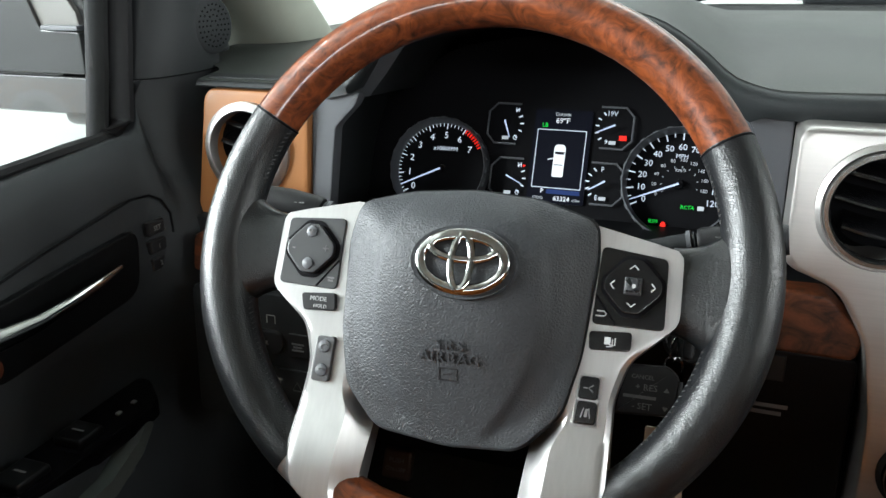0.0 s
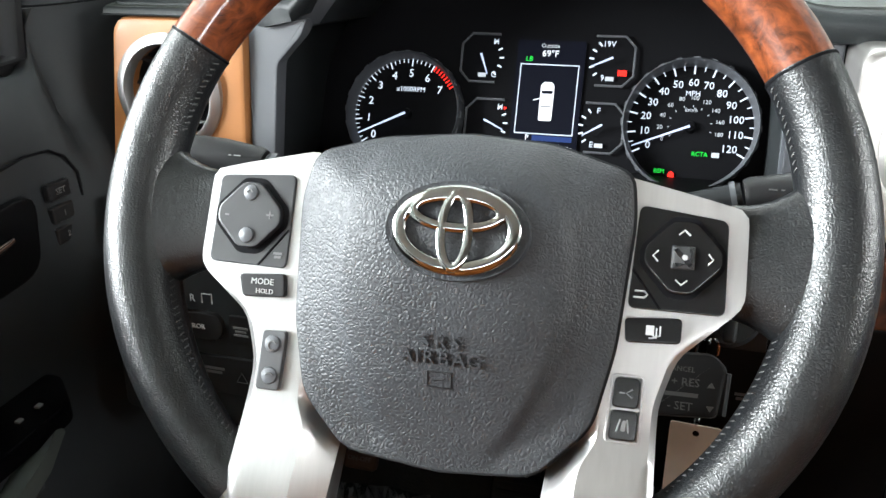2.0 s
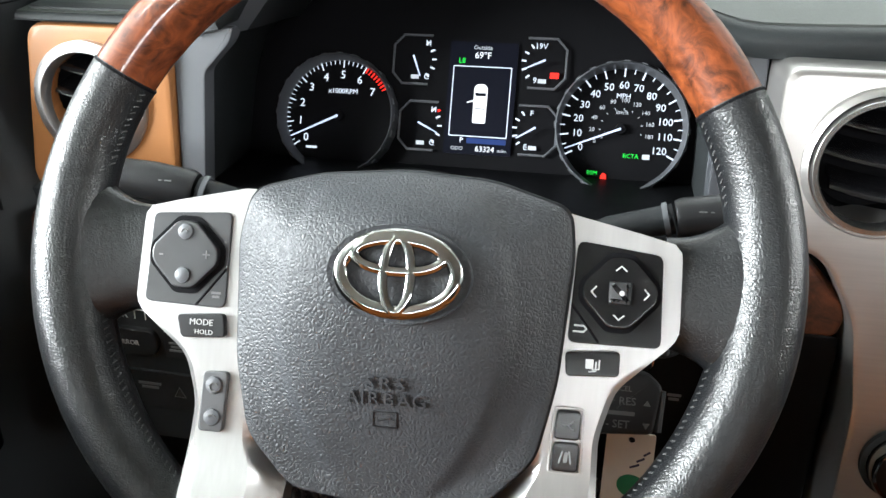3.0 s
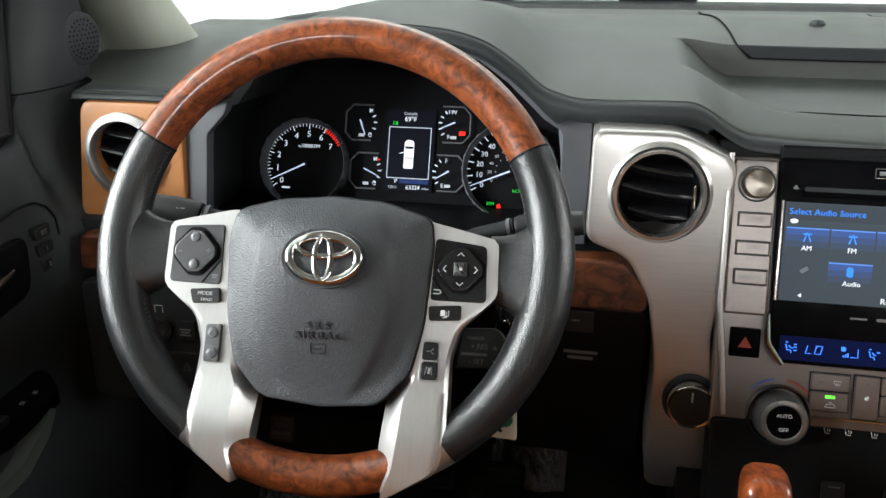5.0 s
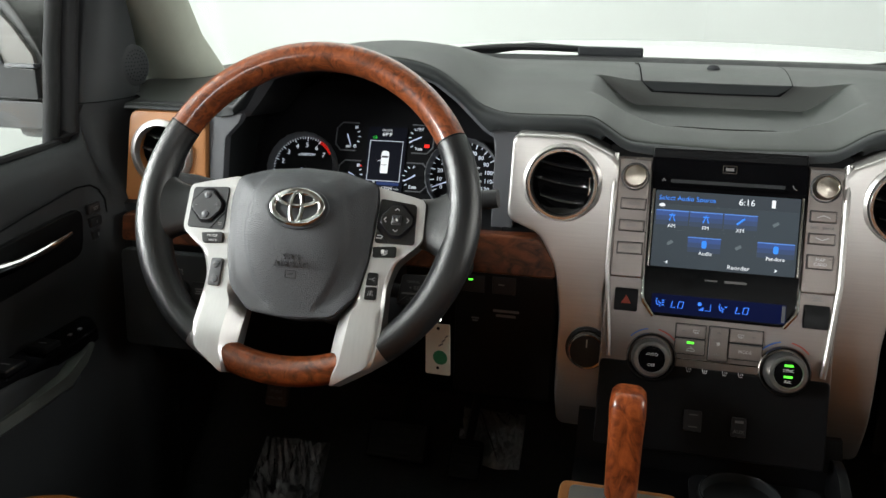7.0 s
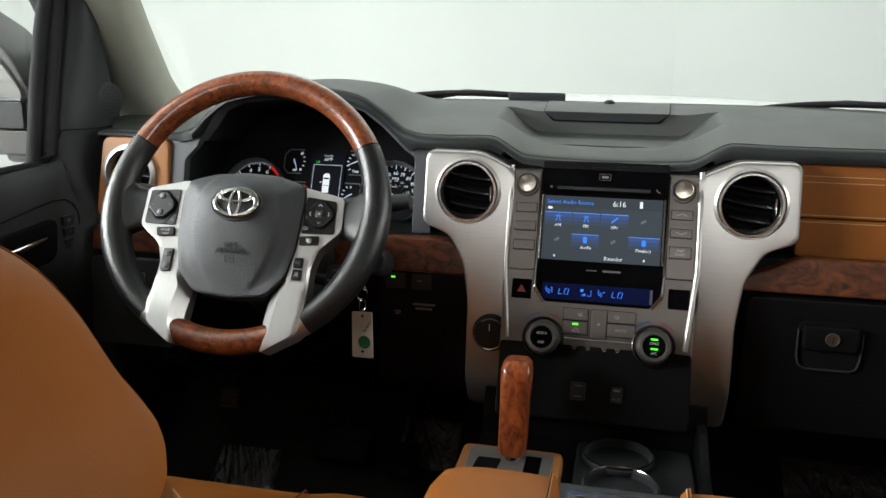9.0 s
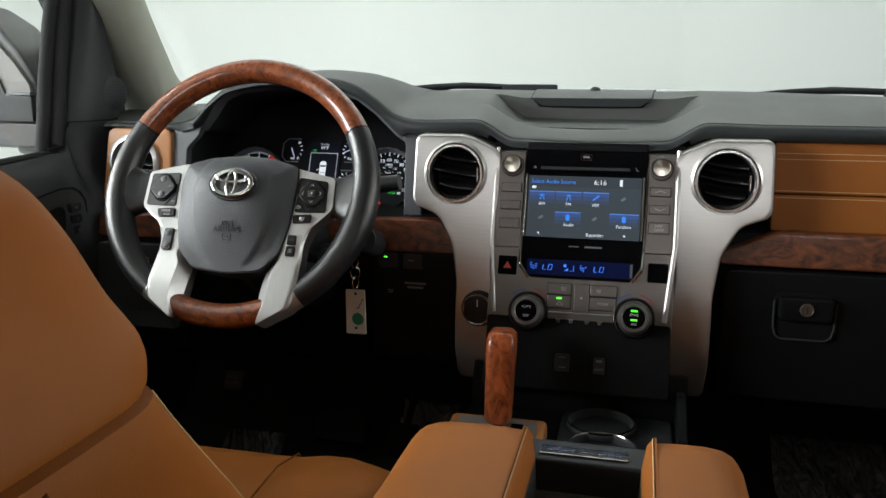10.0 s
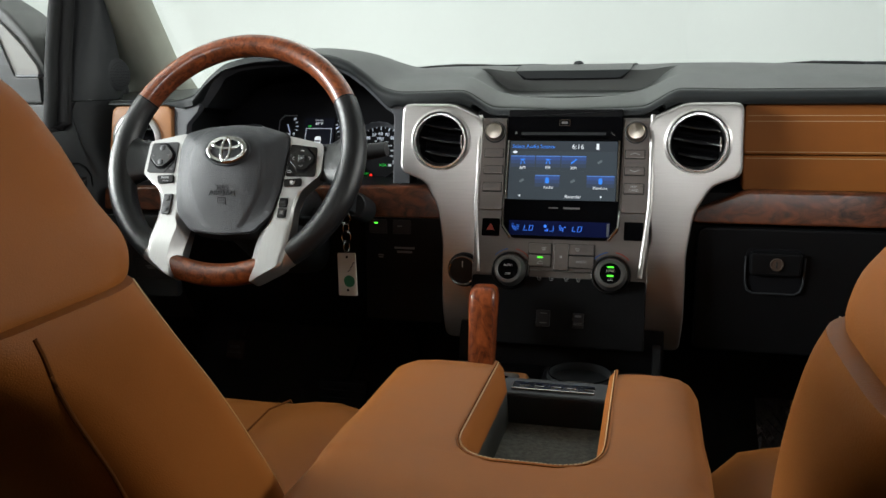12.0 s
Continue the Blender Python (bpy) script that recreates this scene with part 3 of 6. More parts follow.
sensor.location = (0.447, 0.500, pad_surface(0.447, 0.500) + 0.001)

# body behind the trim
BODY = [(0.30, 0.705), (0.30, 0.62), (0.225, 0.603), (0.222, 0.54), (0.225, 0.42), (0.27, 0.34), (0.42, 0.30), (0.70, 0.32), (0.76, 0.73)]
part("left_body", profile_x(BODY, -0.44, -0.232), BLACK, dash)
part("right_body", profile_x(BODY, 0.186, 1.35), MATTE, dash)
part("knee_body", profile_x([(0.225, 0.606), (0.212, 0.60), (0.212, 0.54), (0.225, 0.42), (0.27, 0.34), (0.42, 0.30), (0.70, 0.32), (0.72, 0.60)], -0.232, 0.186), MATTE, dash)

# instrument hood: grey reveal and black tunnel


def arch_row(scale, y, dz):
    full = [(-0.232, 0.606), (-0.230, 0.69)] + ARCH + [(0.178, 0.69), (0.180, 0.606)]
    return [((x + 0.028) * scale - 0.028, y - 0.14 * (0.73 - z), z + dz * smoothstep(0.66, 0.74, z)) for x, z in full]


part("hood_reveal", grid([arch_row(1.0, 0.258, 0.0005), arch_row(0.955, 0.275, -0.006)]), GREY, dash, "grey satin edge round the instruments")
part("hood_tunnel", grid([arch_row(0.955, 0.275, -0.006), arch_row(0.95, 0.30, -0.008), arch_row(0.95, 0.36, -0.012), arch_row(0.96, 0.44, -0.02)]), SOFT, dash)
M = Matrix(((1, 0, 0, 0), (0, 0.14, -1, 0.2615 - 0.14 * 0.73), (0, 1, 0, 0), (0, 0, 0, 1)))
part("left_bezel", prism(rounded([(-0.2365, 0.604), (-0.2365, 0.731), (-0.185, 0.735), (-0.190, 0.722), (-0.211, 0.700), (-0.2165, 0.604)], 0.004), -0.012, 0.004, 0.002, m=M), GREY, dash, "grey satin trim beside the instruments")
# Same trim as the left one; its darker grey puts shade in the colour.
part("right_bezel", prism(rounded([(0.170, 0.604), (0.199, 0.604), (0.199, 0.734), (0.160, 0.734), (0.170, 0.715)], 0.004), -0.012, 0.004, 0.002, m=M), shader("shaded_bezel", (0.05, 0.053, 0.06), 0.45, grain=0.2, grain_size=0.0012, mottle=0.1), dash, "grey satin trim beside the instruments, darkened for shade")


def face(m, pts, n0, n1, bevel=0.002):
    return prism(pts, n0, n1, bevel, m=m)


UP = Matrix(((1, 0, 0, 0), (0, 0, -1, 0), (0, 1, 0, 0), (0, 0, 0, 1)))  # x across, z up, depth towards the rear


def at_y(y, lean=0.0, z0=0.65):
    """Faces standing at depth y, leaning forward about height z0; points are (x, z)."""
    k = math.tan(radians(lean))
    return Matrix(((1, 0, 0, 0), (0, k, -1, y - k * z0), (0, 1, 0, 0), (0, 0, 0, 1)))


def air_vent(name, r, ring_mat, parent_pose, label, slat_tilt=8, wide=1.03):
    """A round air vent: ring, barrel, three broad slats and a thumb wheel."""
    v = thing(name, label, "air vent", parent_pose, "round air vents in the dashboard")
    part("ring", lathe([(r * 0.89, -0.006), (r * 0.895, 0.003), (r * 0.93, 0.0075), (r * 1.0, 0.0075), (r * wide, 0.004), (r * wide, -0.004)], seg=56), ring_mat, v, "bright ring")
    part("barrel", lathe([(r * 0.90, 0.002), (r * 0.89, -0.010), (r * 0.82, -0.034), (0, -0.036)], seg=44), GAUGE, v)
    for h in (-0.52, -0.02, 0.46):
        w = math.sqrt(max(0.05, 0.84 ** 2 - h * h)) * r
        sec = [(0.0020, -0.024), (0.0024, -0.006), (0.0016, -0.0012), (0.0, 0.0004), (-0.0016, -0.0012), (-0.0024, -0.006), (-0.0020, -0.024)]
        bm = grid([[(w * k, y, z - 0.004 * k * k) for y, z in sec] for k in (-1, -0.6, -0.2, 0.2, 0.6, 1)], wrap=True, caps=True)
        bmesh.ops.transform(bm, verts=bm.verts[:], matrix=pose(0, h * r, -0.002, 22, 0, -slat_tilt))
        part("slat", bm, SLAT, v)
    part("thumb_wheel", box(r * 0.74, r * 0.80, -r * 0.30, r * 0.22, -0.014, -0.003, 0.001), SMOKED, v)
    return v


# tan panel with the vent beside the door
M = at_y(0.252, 6)
part("vent_panel", holed(rounded([(-0.370, 0.60), (-0.238, 0.610), (-0.236, 0.733), (-0.356, 0.733)], 0.014), (-0.305, 0.674), 0.040, -0.03, 0.012, 0.005, M), TANTRIM, dash, "tan padded vent surround")
air_vent("air_vent", 0.043, SPOKE, at_y(0.240, 6) @ Matrix.Translation((-0.305, 0.674, 0)), "black round air vent with bright silver ring in tan panel", 8, 1.12)
# defroster outlet on top of the corner
for k in range(5):
    part("outlet_slat", box(-0.385 + 0.004 * k, -0.29 + 0.004 * k, 0.34 + 0.018 * k, 0.347 + 0.018 * k, 0.740, 0.7485, 0.001), BLACK, dash)
part("outlet_frame", prism(rounded([(-0.364, 0.262), (-0.245, 0.264), (-0.232, 0.46), (-0.41, 0.52)], 0.012), 0.732, 0.7435, 0.002), SOFT, dash)
# burl knee trim, both sides
M = at_y(0.214, 12, 0.58)
part("knee_wood", face(M, rounded([(-0.352, 0.556), (0.262, 0.556), (0.266, 0.576), (0.236, 0.607), (-0.352, 0.594)], 0.007), -0.004, 0.016, 0.004), WOODDASH, dash, "polished burl wood trim")
part("passenger_wood", face(M, rounded([(0.644, 0.562), (1.34, 0.562), (1.34, 0.608), (0.720, 0.610), (0.70, 0.602), (0.648, 0.580)], 0.007), -0.004, 0.016, 0.004), WOODDASH, dash, "polished burl wood trim")
# tan passenger panel in two padded bands
M = at_y(0.254, 8)
for z0, z1 in ((0.6585, 0.731), (0.606, 0.6575)):
    part("tan_band", face(M, rounded([(0.7135, z0), (1.34, z0), (1.34, z1), (0.7135, z1)], 0.005), -0.02, 0.012, 0.0032), TAN, dash, "tan leather padded panel")
for z in (0.7143, 0.7062, 0.6622, 0.6528):
    st = bmesh.new()
    for k in range(150):
        x = 0.718 + k * 0.0041
        prism(rect(x, x + 0.0029, z, z + 0.0008), 0.0118, 0.0124, bm=st)
    bmesh.ops.transform(st, matrix=M, verts=st.verts[:])
    part("stitching", st, STITCH, dash, smooth=False)

# glove box
glove = thing("glove_box", "closed black glove box door with a lock", "glove box", at_y(0.216, 4, 0.5))
part("door", prism(rounded([(0.652, 0.37), (1.30, 0.37), (1.30, 0.556), (0.652, 0.556)], 0.015), -0.004, 0.008, 0.005), MATTE, glove)
# No real hollow: a near-black plate carries its shade as colour.
part("latch_hollow_shade", prism(rounded([(0.722, 0.462), (0.798, 0.462), (0.801, 0.527), (0.720, 0.527)], 0.012), 0.006, 0.0088, 0.001), GAUGE, glove, "flat dark plate that draws the shaded hollow behind the latch")
part("latch", prism(rounded([(0.726, 0.488), (0.795, 0.488), (0.797, 0.523), (0.725, 0.523)], 0.007), 0.008, 0.019, 0.005), MATTE, glove)
part("latch_lip", tube([(0.7205, 0.515, 0.010), (0.7210, 0.477, 0.0105), (0.7245, 0.4660, 0.011), (0.732, 0.4615, 0.011), (0.788, 0.4615, 0.011), (0.796, 0.4660, 0.011), (0.7995, 0.477, 0.0105), (0.8005, 0.515, 0.010)], 0.0016, 8), BLACK, glove, "rounded rim of the latch hollow")
part("lock", lathe([(0.0092, 0.018), (0.0092, 0.0208), (0.0078, 0.0213), (0.0072, 0.0205), (0.0, 0.0205)], (0.7615, 0.506), 24), shader("bronze_lock", (0.10, 0.075, 0.06), 0.4, 0.6, mottle=0.1), glove, "round dark lock")
part("keyhole", prism(rect(0.7606, 0.7624, 0.501, 0.511), 0.0203, 0.0212), BLACK, glove)

# ---- centre stack ----
M = at_y(0.215, 11.3, 0.70)
SIDE = [(0.199, 0.632), (0.200, 0.735), (0.280, 0.735), (0.331, 0.712), (0.331, 0.60), (0.322, 0.545), (0.336, 0.475), (0.336, 0.372), (0.276, 0.372), (0.272, 0.42), (0.272, 0.52), (0.263, 0.578), (0.240, 0.617)]
for side in (0, 1):
    pts = [((2 * CX - x if side else x), z) for x, z in SIDE]
    ob = thing("vent_surround", "satin silver trim panel holding a round air vent", "dash trim", pose(0, 0, 0), "silver panels flanking the centre stack")
    bm = holed(rounded(pts, 0.012, 5), ((0.264 if not side else 2 * CX - 0.262), 0.679), 0.040, -0.04, 0.014, 0.0045, M)
    for z in np.linspace(0.515, 0.380, 10):
        bmesh.ops.bisect_plane(bm, geom=bm.verts[:] + bm.edges[:] + bm.faces[:], plane_co=(0, 0, z), plane_no=(0, 0, 1))
    for v in bm.verts:  # the foot turns away from the cabin
        v.co.y += 1.4 * max(0.0, 0.520 - v.co.z) ** 2
    part("panel", bm, SILVER, ob)
    vx = 0.264 if not side else 2 * CX - 0.262
    collar = part("vent_collar", lathe([(0.0475, 0.0), (0.0475, 0.005), (0.044, 0.008), (0.043, 0.002)], seg=48), SILVER, ob)
    collar.matrix_local = M @ Matrix.Translation((vx, 0.679, 0.011))
    air_vent("air_vent", 0.0415, VENTRING, M @ Matrix.Translation((vx, 0.679, 0.014)), "black round air vent with a chrome ring")

four = thing("drive_selector_knob", "round black knob with a chrome ring", "knob", at_y(0.215, 11.3, 0.70) @ Matrix.Translation((0.309, 0.485, 0.012)) @ Matrix.Diagonal((1.22, 1.22, 1.0, 1.0)))
part("bezel", lathe([(0.0215, 0.0), (0.0215, 0.004), (0.019, 0.006), (0.0175, 0.003)], seg=36), BLACK, four)
part("ring", lathe([(0.0185, 0.002), (0.0185, 0.016), (0.0175, 0.018), (0.016, 0.0175)], seg=36), CHROME, four, "chrome ring")
part("cap", lathe([(0.0165, 0.010), (0.0163, 0.0165), (0.0, 0.017)], seg=32), BUTTON, four)
part("pointer", box(-0.0006, 0.0006, 0.004, 0.012, 0.017, 0.0175), MARK, four)

S = basis((CX, 0.2, 0.673), 19.3)
DIAL = brushed("dial_silver", (0.20, 0.196, 0.192), 0.3, (3, 3, 8))
KNOB = shader("turned_metal", (0.42, 0.38, 0.33), 0.3, 1.0)
spun = KNOB.node_tree.nodes.new("ShaderNodeTangent")
spun.direction_type, spun.axis = "RADIAL", "Z"
KNOB.node_tree.links.new(spun.outputs[0], KNOB.node_tree.nodes["Principled BSDF"].inputs["Tangent"])
KNOB.node_tree.nodes["Principled BSDF"].inputs["Anisotropic"].default_value = 0.85
stack = thing("centre_stack", "brushed metal centre console panel with buttons", "control panel", S)
part("fascia", prism(rounded([(-0.129, -0.215), (0.129, -0.215), (0.129, 0.044), (-0.129, 0.044)], 0.006), -0.03, -0.002, 0.003), STRIP, stack)
part("top_edge", prism(rounded([(-0.086, 0.04), (0.086, 0.04), (0.086, 0.056), (-0.086, 0.056)], 0.003), -0.03, 0.004, 0.003), MATTE, stack)
part("brow", prism(rect(-0.138, 0.138, 0.028, 0.060, 0.004), -0.045, -0.014, 0.003), MATTE, stack, "black soft filler under the dash pad")
part("lower_panel", prism(rounded([(-0.128, -0.30), (0.128, -0.30), (0.128, -0.199), (-0.128, -0.199)], 0.006), -0.03, 0.001, 0.003), MATTE, stack, "black lower panel")
for s in (-1, 1):
    part("side_strip", prism(rounded([(s * 0.087, -0.101), (s * 0.125, -0.101), (s * 0.125, 0.041), (s * 0.087, 0.041)], 0.003), -0.01, 0.004, 0.0025), STRIP, stack)
    part("edge_trim", tube([(s * 0.1285, 0.046, 0.004), (s * 0.1285, -0.09, 0.004), (s * 0.121, -0.165, 0.004), (s * 0.118, -0.195, 0.003)], 0.0026 if s < 0 else 0.0036, 10), SILVER, stack, "bright bevelled edge")
    # tuning knobs
    kn = part("knob", lathe([(0.0138, 0.003), (0.0135, 0.014), (0.0122, 0.0170), (0.0115, 0.0160), (0.004, 0.0172), (0.0, 0.0174)], (s * 0.105, 0.019), 32), KNOB, stack, "turned metal knob")
    part("knob_ring", lathe([(0.0165, 0.003), (0.0165, 0.006), (0.0150, 0.007)], (s * 0.105, 0.019), 32), BLACK, kn)
text("PWR·VOL", 0.0062, (-0.105, 0.0375), 0.0045, FAINT, stack)
text("TUNE·SCROLL", 0.0055, (0.106, 0.0375), 0.0045, FAINT, stack)
for k, (a, b, words) in enumerate(((-0.0075, -0.0195, "HOME"), (-0.0335, -0.0455, "APPS"), (-0.0595, -0.0725, "AUDIO"))):
    bt = part("button", prism(rect(-0.1185, -0.0905, b, a, 0.0015), 0.003, 0.0075, 0.0012), STRIP, stack, "metal-look push button")
    part("button_gap", prism(rect(-0.1195, -0.0895, b - 0.001, a + 0.001, 0.0015), 0.003, 0.0046), BLACK, bt)
    text(words, 0.0058, (-0.1045, (a + b) / 2), 0.0077, FAINT, bt)
for k, (a, b, words) in enumerate(((-0.0075, -0.0195, ""), (-0.0330, -0.0445, ""), (-0.0575, -0.0725, "MAP\nCARD"))):
    bt = part("button", prism(rect(0.0915, 0.1185, b, a, 0.0015), 0.003, 0.0075, 0.0012), STRIP, stack, "metal-look push button")
    part("button_gap", prism(rect(0.0905, 0.1195, b - 0.001, a + 0.001, 0.0015), 0.003, 0.0046), BLACK, bt)
    if words:
        text(words, 0.0052, (0.105, (a + b) / 2), 0.0077, MARK, bt)
    else:
        d = 0.0028 if k == 0 else -0.0028
        part("chevron", tube([(0.098, (a + b) / 2 - d / 2, 0.0077), (0.105, (a + b) / 2 + d / 2, 0.0077), (0.112, (a + b) / 2 - d / 2, 0.0077)], 0.0005, 5), MARK, bt)
text("SEEK · TRACK", 0.0042, (0.105, -0.0262), 0.0045, FAINT, stack)
# hazard and blank switches
for u, red in ((-0.1035, 1), (0.107, 0)):
    hz = part("switch", prism(rect(u - 0.0135, u + 0.0135, -0.1405, -0.1135, 0.002), -0.004, 0.0025, 0.001), GLOSS, stack, "black square switch")
    if red:
        part("triangle", prism([(u - 0.006, -0.1315), (u + 0.006, -0.1315), (u, -0.1215)], 0.0024, 0.0029), REDMARK, hz, "red warning triangle")
text("PASS\nAIRBAG", 0.0036, (0.107, -0.1065), 0.0, FAINT, stack)

# audio unit
audio = thing("audio_unit", "gloss black audio unit with a lit touch screen", "car stereo", S @ Matrix.Translation((0, 0, 0.001)))
part("body", prism(rounded([(-0.0865, 0.044), (0.0865, 0.044), (0.0845, -0.124), (0.070, -0.1425), (-0.070, -0.1425), (-0.0845, -0.124)], 0.003), -0.02, 0.006, 0.003), GLOSS, audio)
part("slot", prism(rect(-0.064, 0.062, 0.0145, 0.0185, 0.001), 0.0055, 0.0065), BLACK, audio, "disc slot")
part("slot_lip", prism(rect(-0.066, 0.064, 0.0095, 0.0135, 0.001), 0.0055, 0.009, 0.0015), GLOSS, audio)
badge = part("badge", prism(rect(-0.0075, 0.0085, 0.0285, 0.038, 0.001), 0.006, 0.0068, 0.0003), SMOKED, audio, "small framed emblem")
part("badge_field", prism(rect(-0.0065, 0.0075, 0.0295, 0.037, 0.0008), 0.0066, 0.0071), GLOSS, badge)
part("badge_bar", prism(rect(-0.004, 0.005, 0.0315, 0.035), 0.0069, 0.0074), FAINT, badge)
part("eject_mark", prism([(-0.0745, 0.016), (-0.0695, 0.016), (-0.072, 0.020)], 0.006, 0.0065), FAINT, audio)
part("phone_mark", tube([(0.070, 0.0195, 0.0062), (0.0715, 0.016, 0.0062), (0.0745, 0.0145, 0.0062)], 0.0006, 5), FAINT, audio)
for s in (-1, 1):
    part("corner_trim", tube([(s * 0.0860, -0.098, 0.0065), (s * 0.0850, -0.121, 0.007), (s * 0.0835, -0.1265, 0.0075), (s * 0.0715, -0.1430, 0.0075)], [0.0012, 0.0022, 0.0026, 0.0024], 8), CHROME, audio, "bright corner trim")
    part("screen_cheek", prism(rect(*sorted((s * 0.0805, s * 0.0835)), -0.085, 0.006), 0.005, 0.0085, 0.001), SMOKED, audio)
screen = part("screen", prism(rect(-0.0795, 0.0795, -0.0845, 0.0045, 0.001), 0.004, 0.0075), SCREENBACK, audio, "lit colour touch screen", smooth=False)
N = 0.0078
part("screen_header", prism(rect(-0.0785, 0.0785, -0.0115, 0.0035), N - 0.0004, N), glow("screen_header", (0.03, 0.037, 0.045), 0.9), screen, smooth=False)
text("Select Audio Source", 0.0078, (-0.076, -0.004), N, ICON, screen, align="LEFT")
text("6:16", 0.0105, (0.022, -0.004), N, SCRTEXT, screen)
part("phone_icon", prism(rect(0.049, 0.053, -0.008, 0.001), N, N + 0.0003), SCRTEXT, screen, smooth=False)
part("signal_icon", lathe([(0.0035, N), (0.0035, N + 0.0003), (0, N + 0.0003)], (-0.0715, -0.0125), 12, sy=0.6), SCRTEXT, screen)
TILES = [(-0.0775, -0.018, "AM", 1), (-0.0395, -0.018, "FM", 1), (-0.0015, -0.018, "XM", 1), (0.037, -0.018, "", 0), (-0.0775, -0.0475, "", 0), (-0.0395, -0.0475, "Audio", 1), (-0.0015, -0.0475, "", 0), (0.037, -0.0475, "Pandora", 1)]
for u, v, words, on in TILES:
    if not on:
        part("icon_off", prism(rounded([(u + 0.016, v - 0.012), (u + 0.022, v - 0.008), (u + 0.02, v - 0.005), (u + 0.014, v - 0.009)], 0.001), N - 0.0002, N + 0.0001), glow("icon_off", (0.09, 0.11, 0.12), 0.9), screen, smooth=False)
        continue
    w = 0.0365 if words != "Pandora" else 0.040
    for j in range(4):  # the tile fades downwards
        c = (0.75, 0.38, 0.14, 0.0)[j]
        part("tile_band", prism(rect(u, u + w, v - 0.0055 * (j + 1) - 0.001, v - 0.0055 * j - 0.001), N - 0.0004, N), glow("screen_tile_band", (0.045, 0.058 + 0.035 * c, 0.07 + 0.22 * c), 0.6), screen, smooth=False)
    part("tile_edge", prism(rect(u, u + w, v - 0.0012, v), N - 0.0002, N + 0.0002), glow("tile_edge", (0.10, 0.24, 0.65), 0.6), screen, smooth=False)
    uc = u + w / 2
    if words in ("AM", "FM"):
        part("icon", tube([(uc - 0.003, v - 0.0125, N), (uc, v - 0.004, N), (uc + 0.003, v - 0.0125, N)], 0.0007, 4), ICON, screen)
        part("icon", prism(rect(uc - 0.0035, uc + 0.0035, v - 0.0065, v - 0.005), N, N + 0.0005), ICON, screen, smooth=False)
    elif words == "XM":
        part("icon", tube([(uc - 0.004, v - 0.0115, N), (uc + 0.0045, v - 0.0045, N)], 0.0011, 4), ICON, screen)
    else:
        part("icon", prism(rounded([(uc - 0.0028, v - 0.0125), (uc + 0.0028, v - 0.0125), (uc + 0.0028, v - 0.0035), (uc - 0.0028, v - 0.0035)], 0.0025), N, N + 0.0005), ICON, screen, smooth=False)
    text(words, 0.0062, (uc + (0.002 if words == "Audio" else 0), v - 0.0185), N + 0.0004, SCRTEXT, screen)
text("Reorder", 0.0072, (0.018, -0.0795), N, SCRTEXT, screen)
part("arrow_mark", prism([(-0.0635, -0.079), (-0.0605, -0.077), (-0.0605, -0.081)], N, N + 0.0003), SCRTEXT, screen, smooth=False)
part("arrow_mark", prism([(0.0605, -0.079), (0.0575, -0.081), (0.0575, -0.077)], N, N + 0.0003), SCRTEXT, screen, smooth=False)
bars((-0.010, -0.0965), (0.014, 0.0016), 0.006, FAINT, audio, 1)
bars((0.017, -0.0965), (0.024, 0.0026), 0.006, FAINT, audio, 1)
clim = part("climate_display", prism(rect(-0.0745, 0.0735, -0.1385, -0.1165, 0.001), 0.004, 0.0068), CLIMATE, audio, "blue lit climate display", smooth=False)


def strokes(lines, c, size, n, mat, parent, name, w=0.00055):
    """A small line drawing: strokes given in units of its size."""
    bm = bmesh.new()
    for line in lines:
        tube([(c[0] + x * size, c[1] + y * size, n) for x, y in line], w, 4, bm=bm)
    return part(name, bm, mat, parent, smooth=False)


SITTER = [[(-0.9, 0.9), (-0.55, 0.9)], [(-0.9, 0.55), (-0.6, -0.5), (0.0, -0.5), (0.1, -1.0)], [(-0.4, 0.35), (0.0, -0.1), (0.35, -0.1)]]
AIRFLOW = [[(0.45, 0.6), (1.0, 0.6)], [(0.45, 0.1), (1.0, 0.1)], [(0.45, -0.5), (1.0, -0.5)]]
BLADES = [[(-0.5, 0.5), (0.5, -0.5)], [(-0.5, -0.5), (0.5, 0.5)], [(0, 0.65), (0, -0.65)], [(-0.65, 0), (0.65, 0)]]
for u in (-0.0450, 0.0266):  # segment letters L and O, leaning
    for dx, seg in ((-0.0036, [[(-0.8, 1), (-0.8, -1), (0.5, -1)]]), (0.0036, [[(-0.7, 1), (0.7, 1), (0.7, -1), (-0.7, -1), (-0.7, 1)]])):
        lines = [[(x + 0.2 * y, y) for x, y in line] for line in seg]
        strokes(lines, (u + dx, -0.1275), 0.0036, 0.0072, CLIMTEXT, clim, "segment_letter", 0.0005)
strokes(SITTER + AIRFLOW, (-0.0650, -0.1268), 0.0050, 0.0072, CLIMTEXT, clim, "airflow_icon")
strokes(BLADES, (-0.0205, -0.1245), 0.0034, 0.0072, CLIMTEXT, clim, "fan_icon")
strokes([[(-1, -1), (-1, -0.6)], [(-0.5, -1), (-0.5, -0.3)], [(0, -1), (0, 0.0)]], (-0.0165, -0.1280), 0.0038, 0.0072, CLIMTEXT, clim, "fan_speed_icon", 0.0007)
strokes([[(-0.6, -1), (1, -1), (1, 1)]], (-0.0120, -0.1277), 0.0038, 0.0072, CLIMTEXT, clim, "fan_speed_frame", 0.0004)
strokes(SITTER + [[(0.4, 0.4), (1.0, 0.4)]], (0.0052, -0.1272), 0.0048, 0.0072, CLIMTEXT, clim, "airflow_icon")
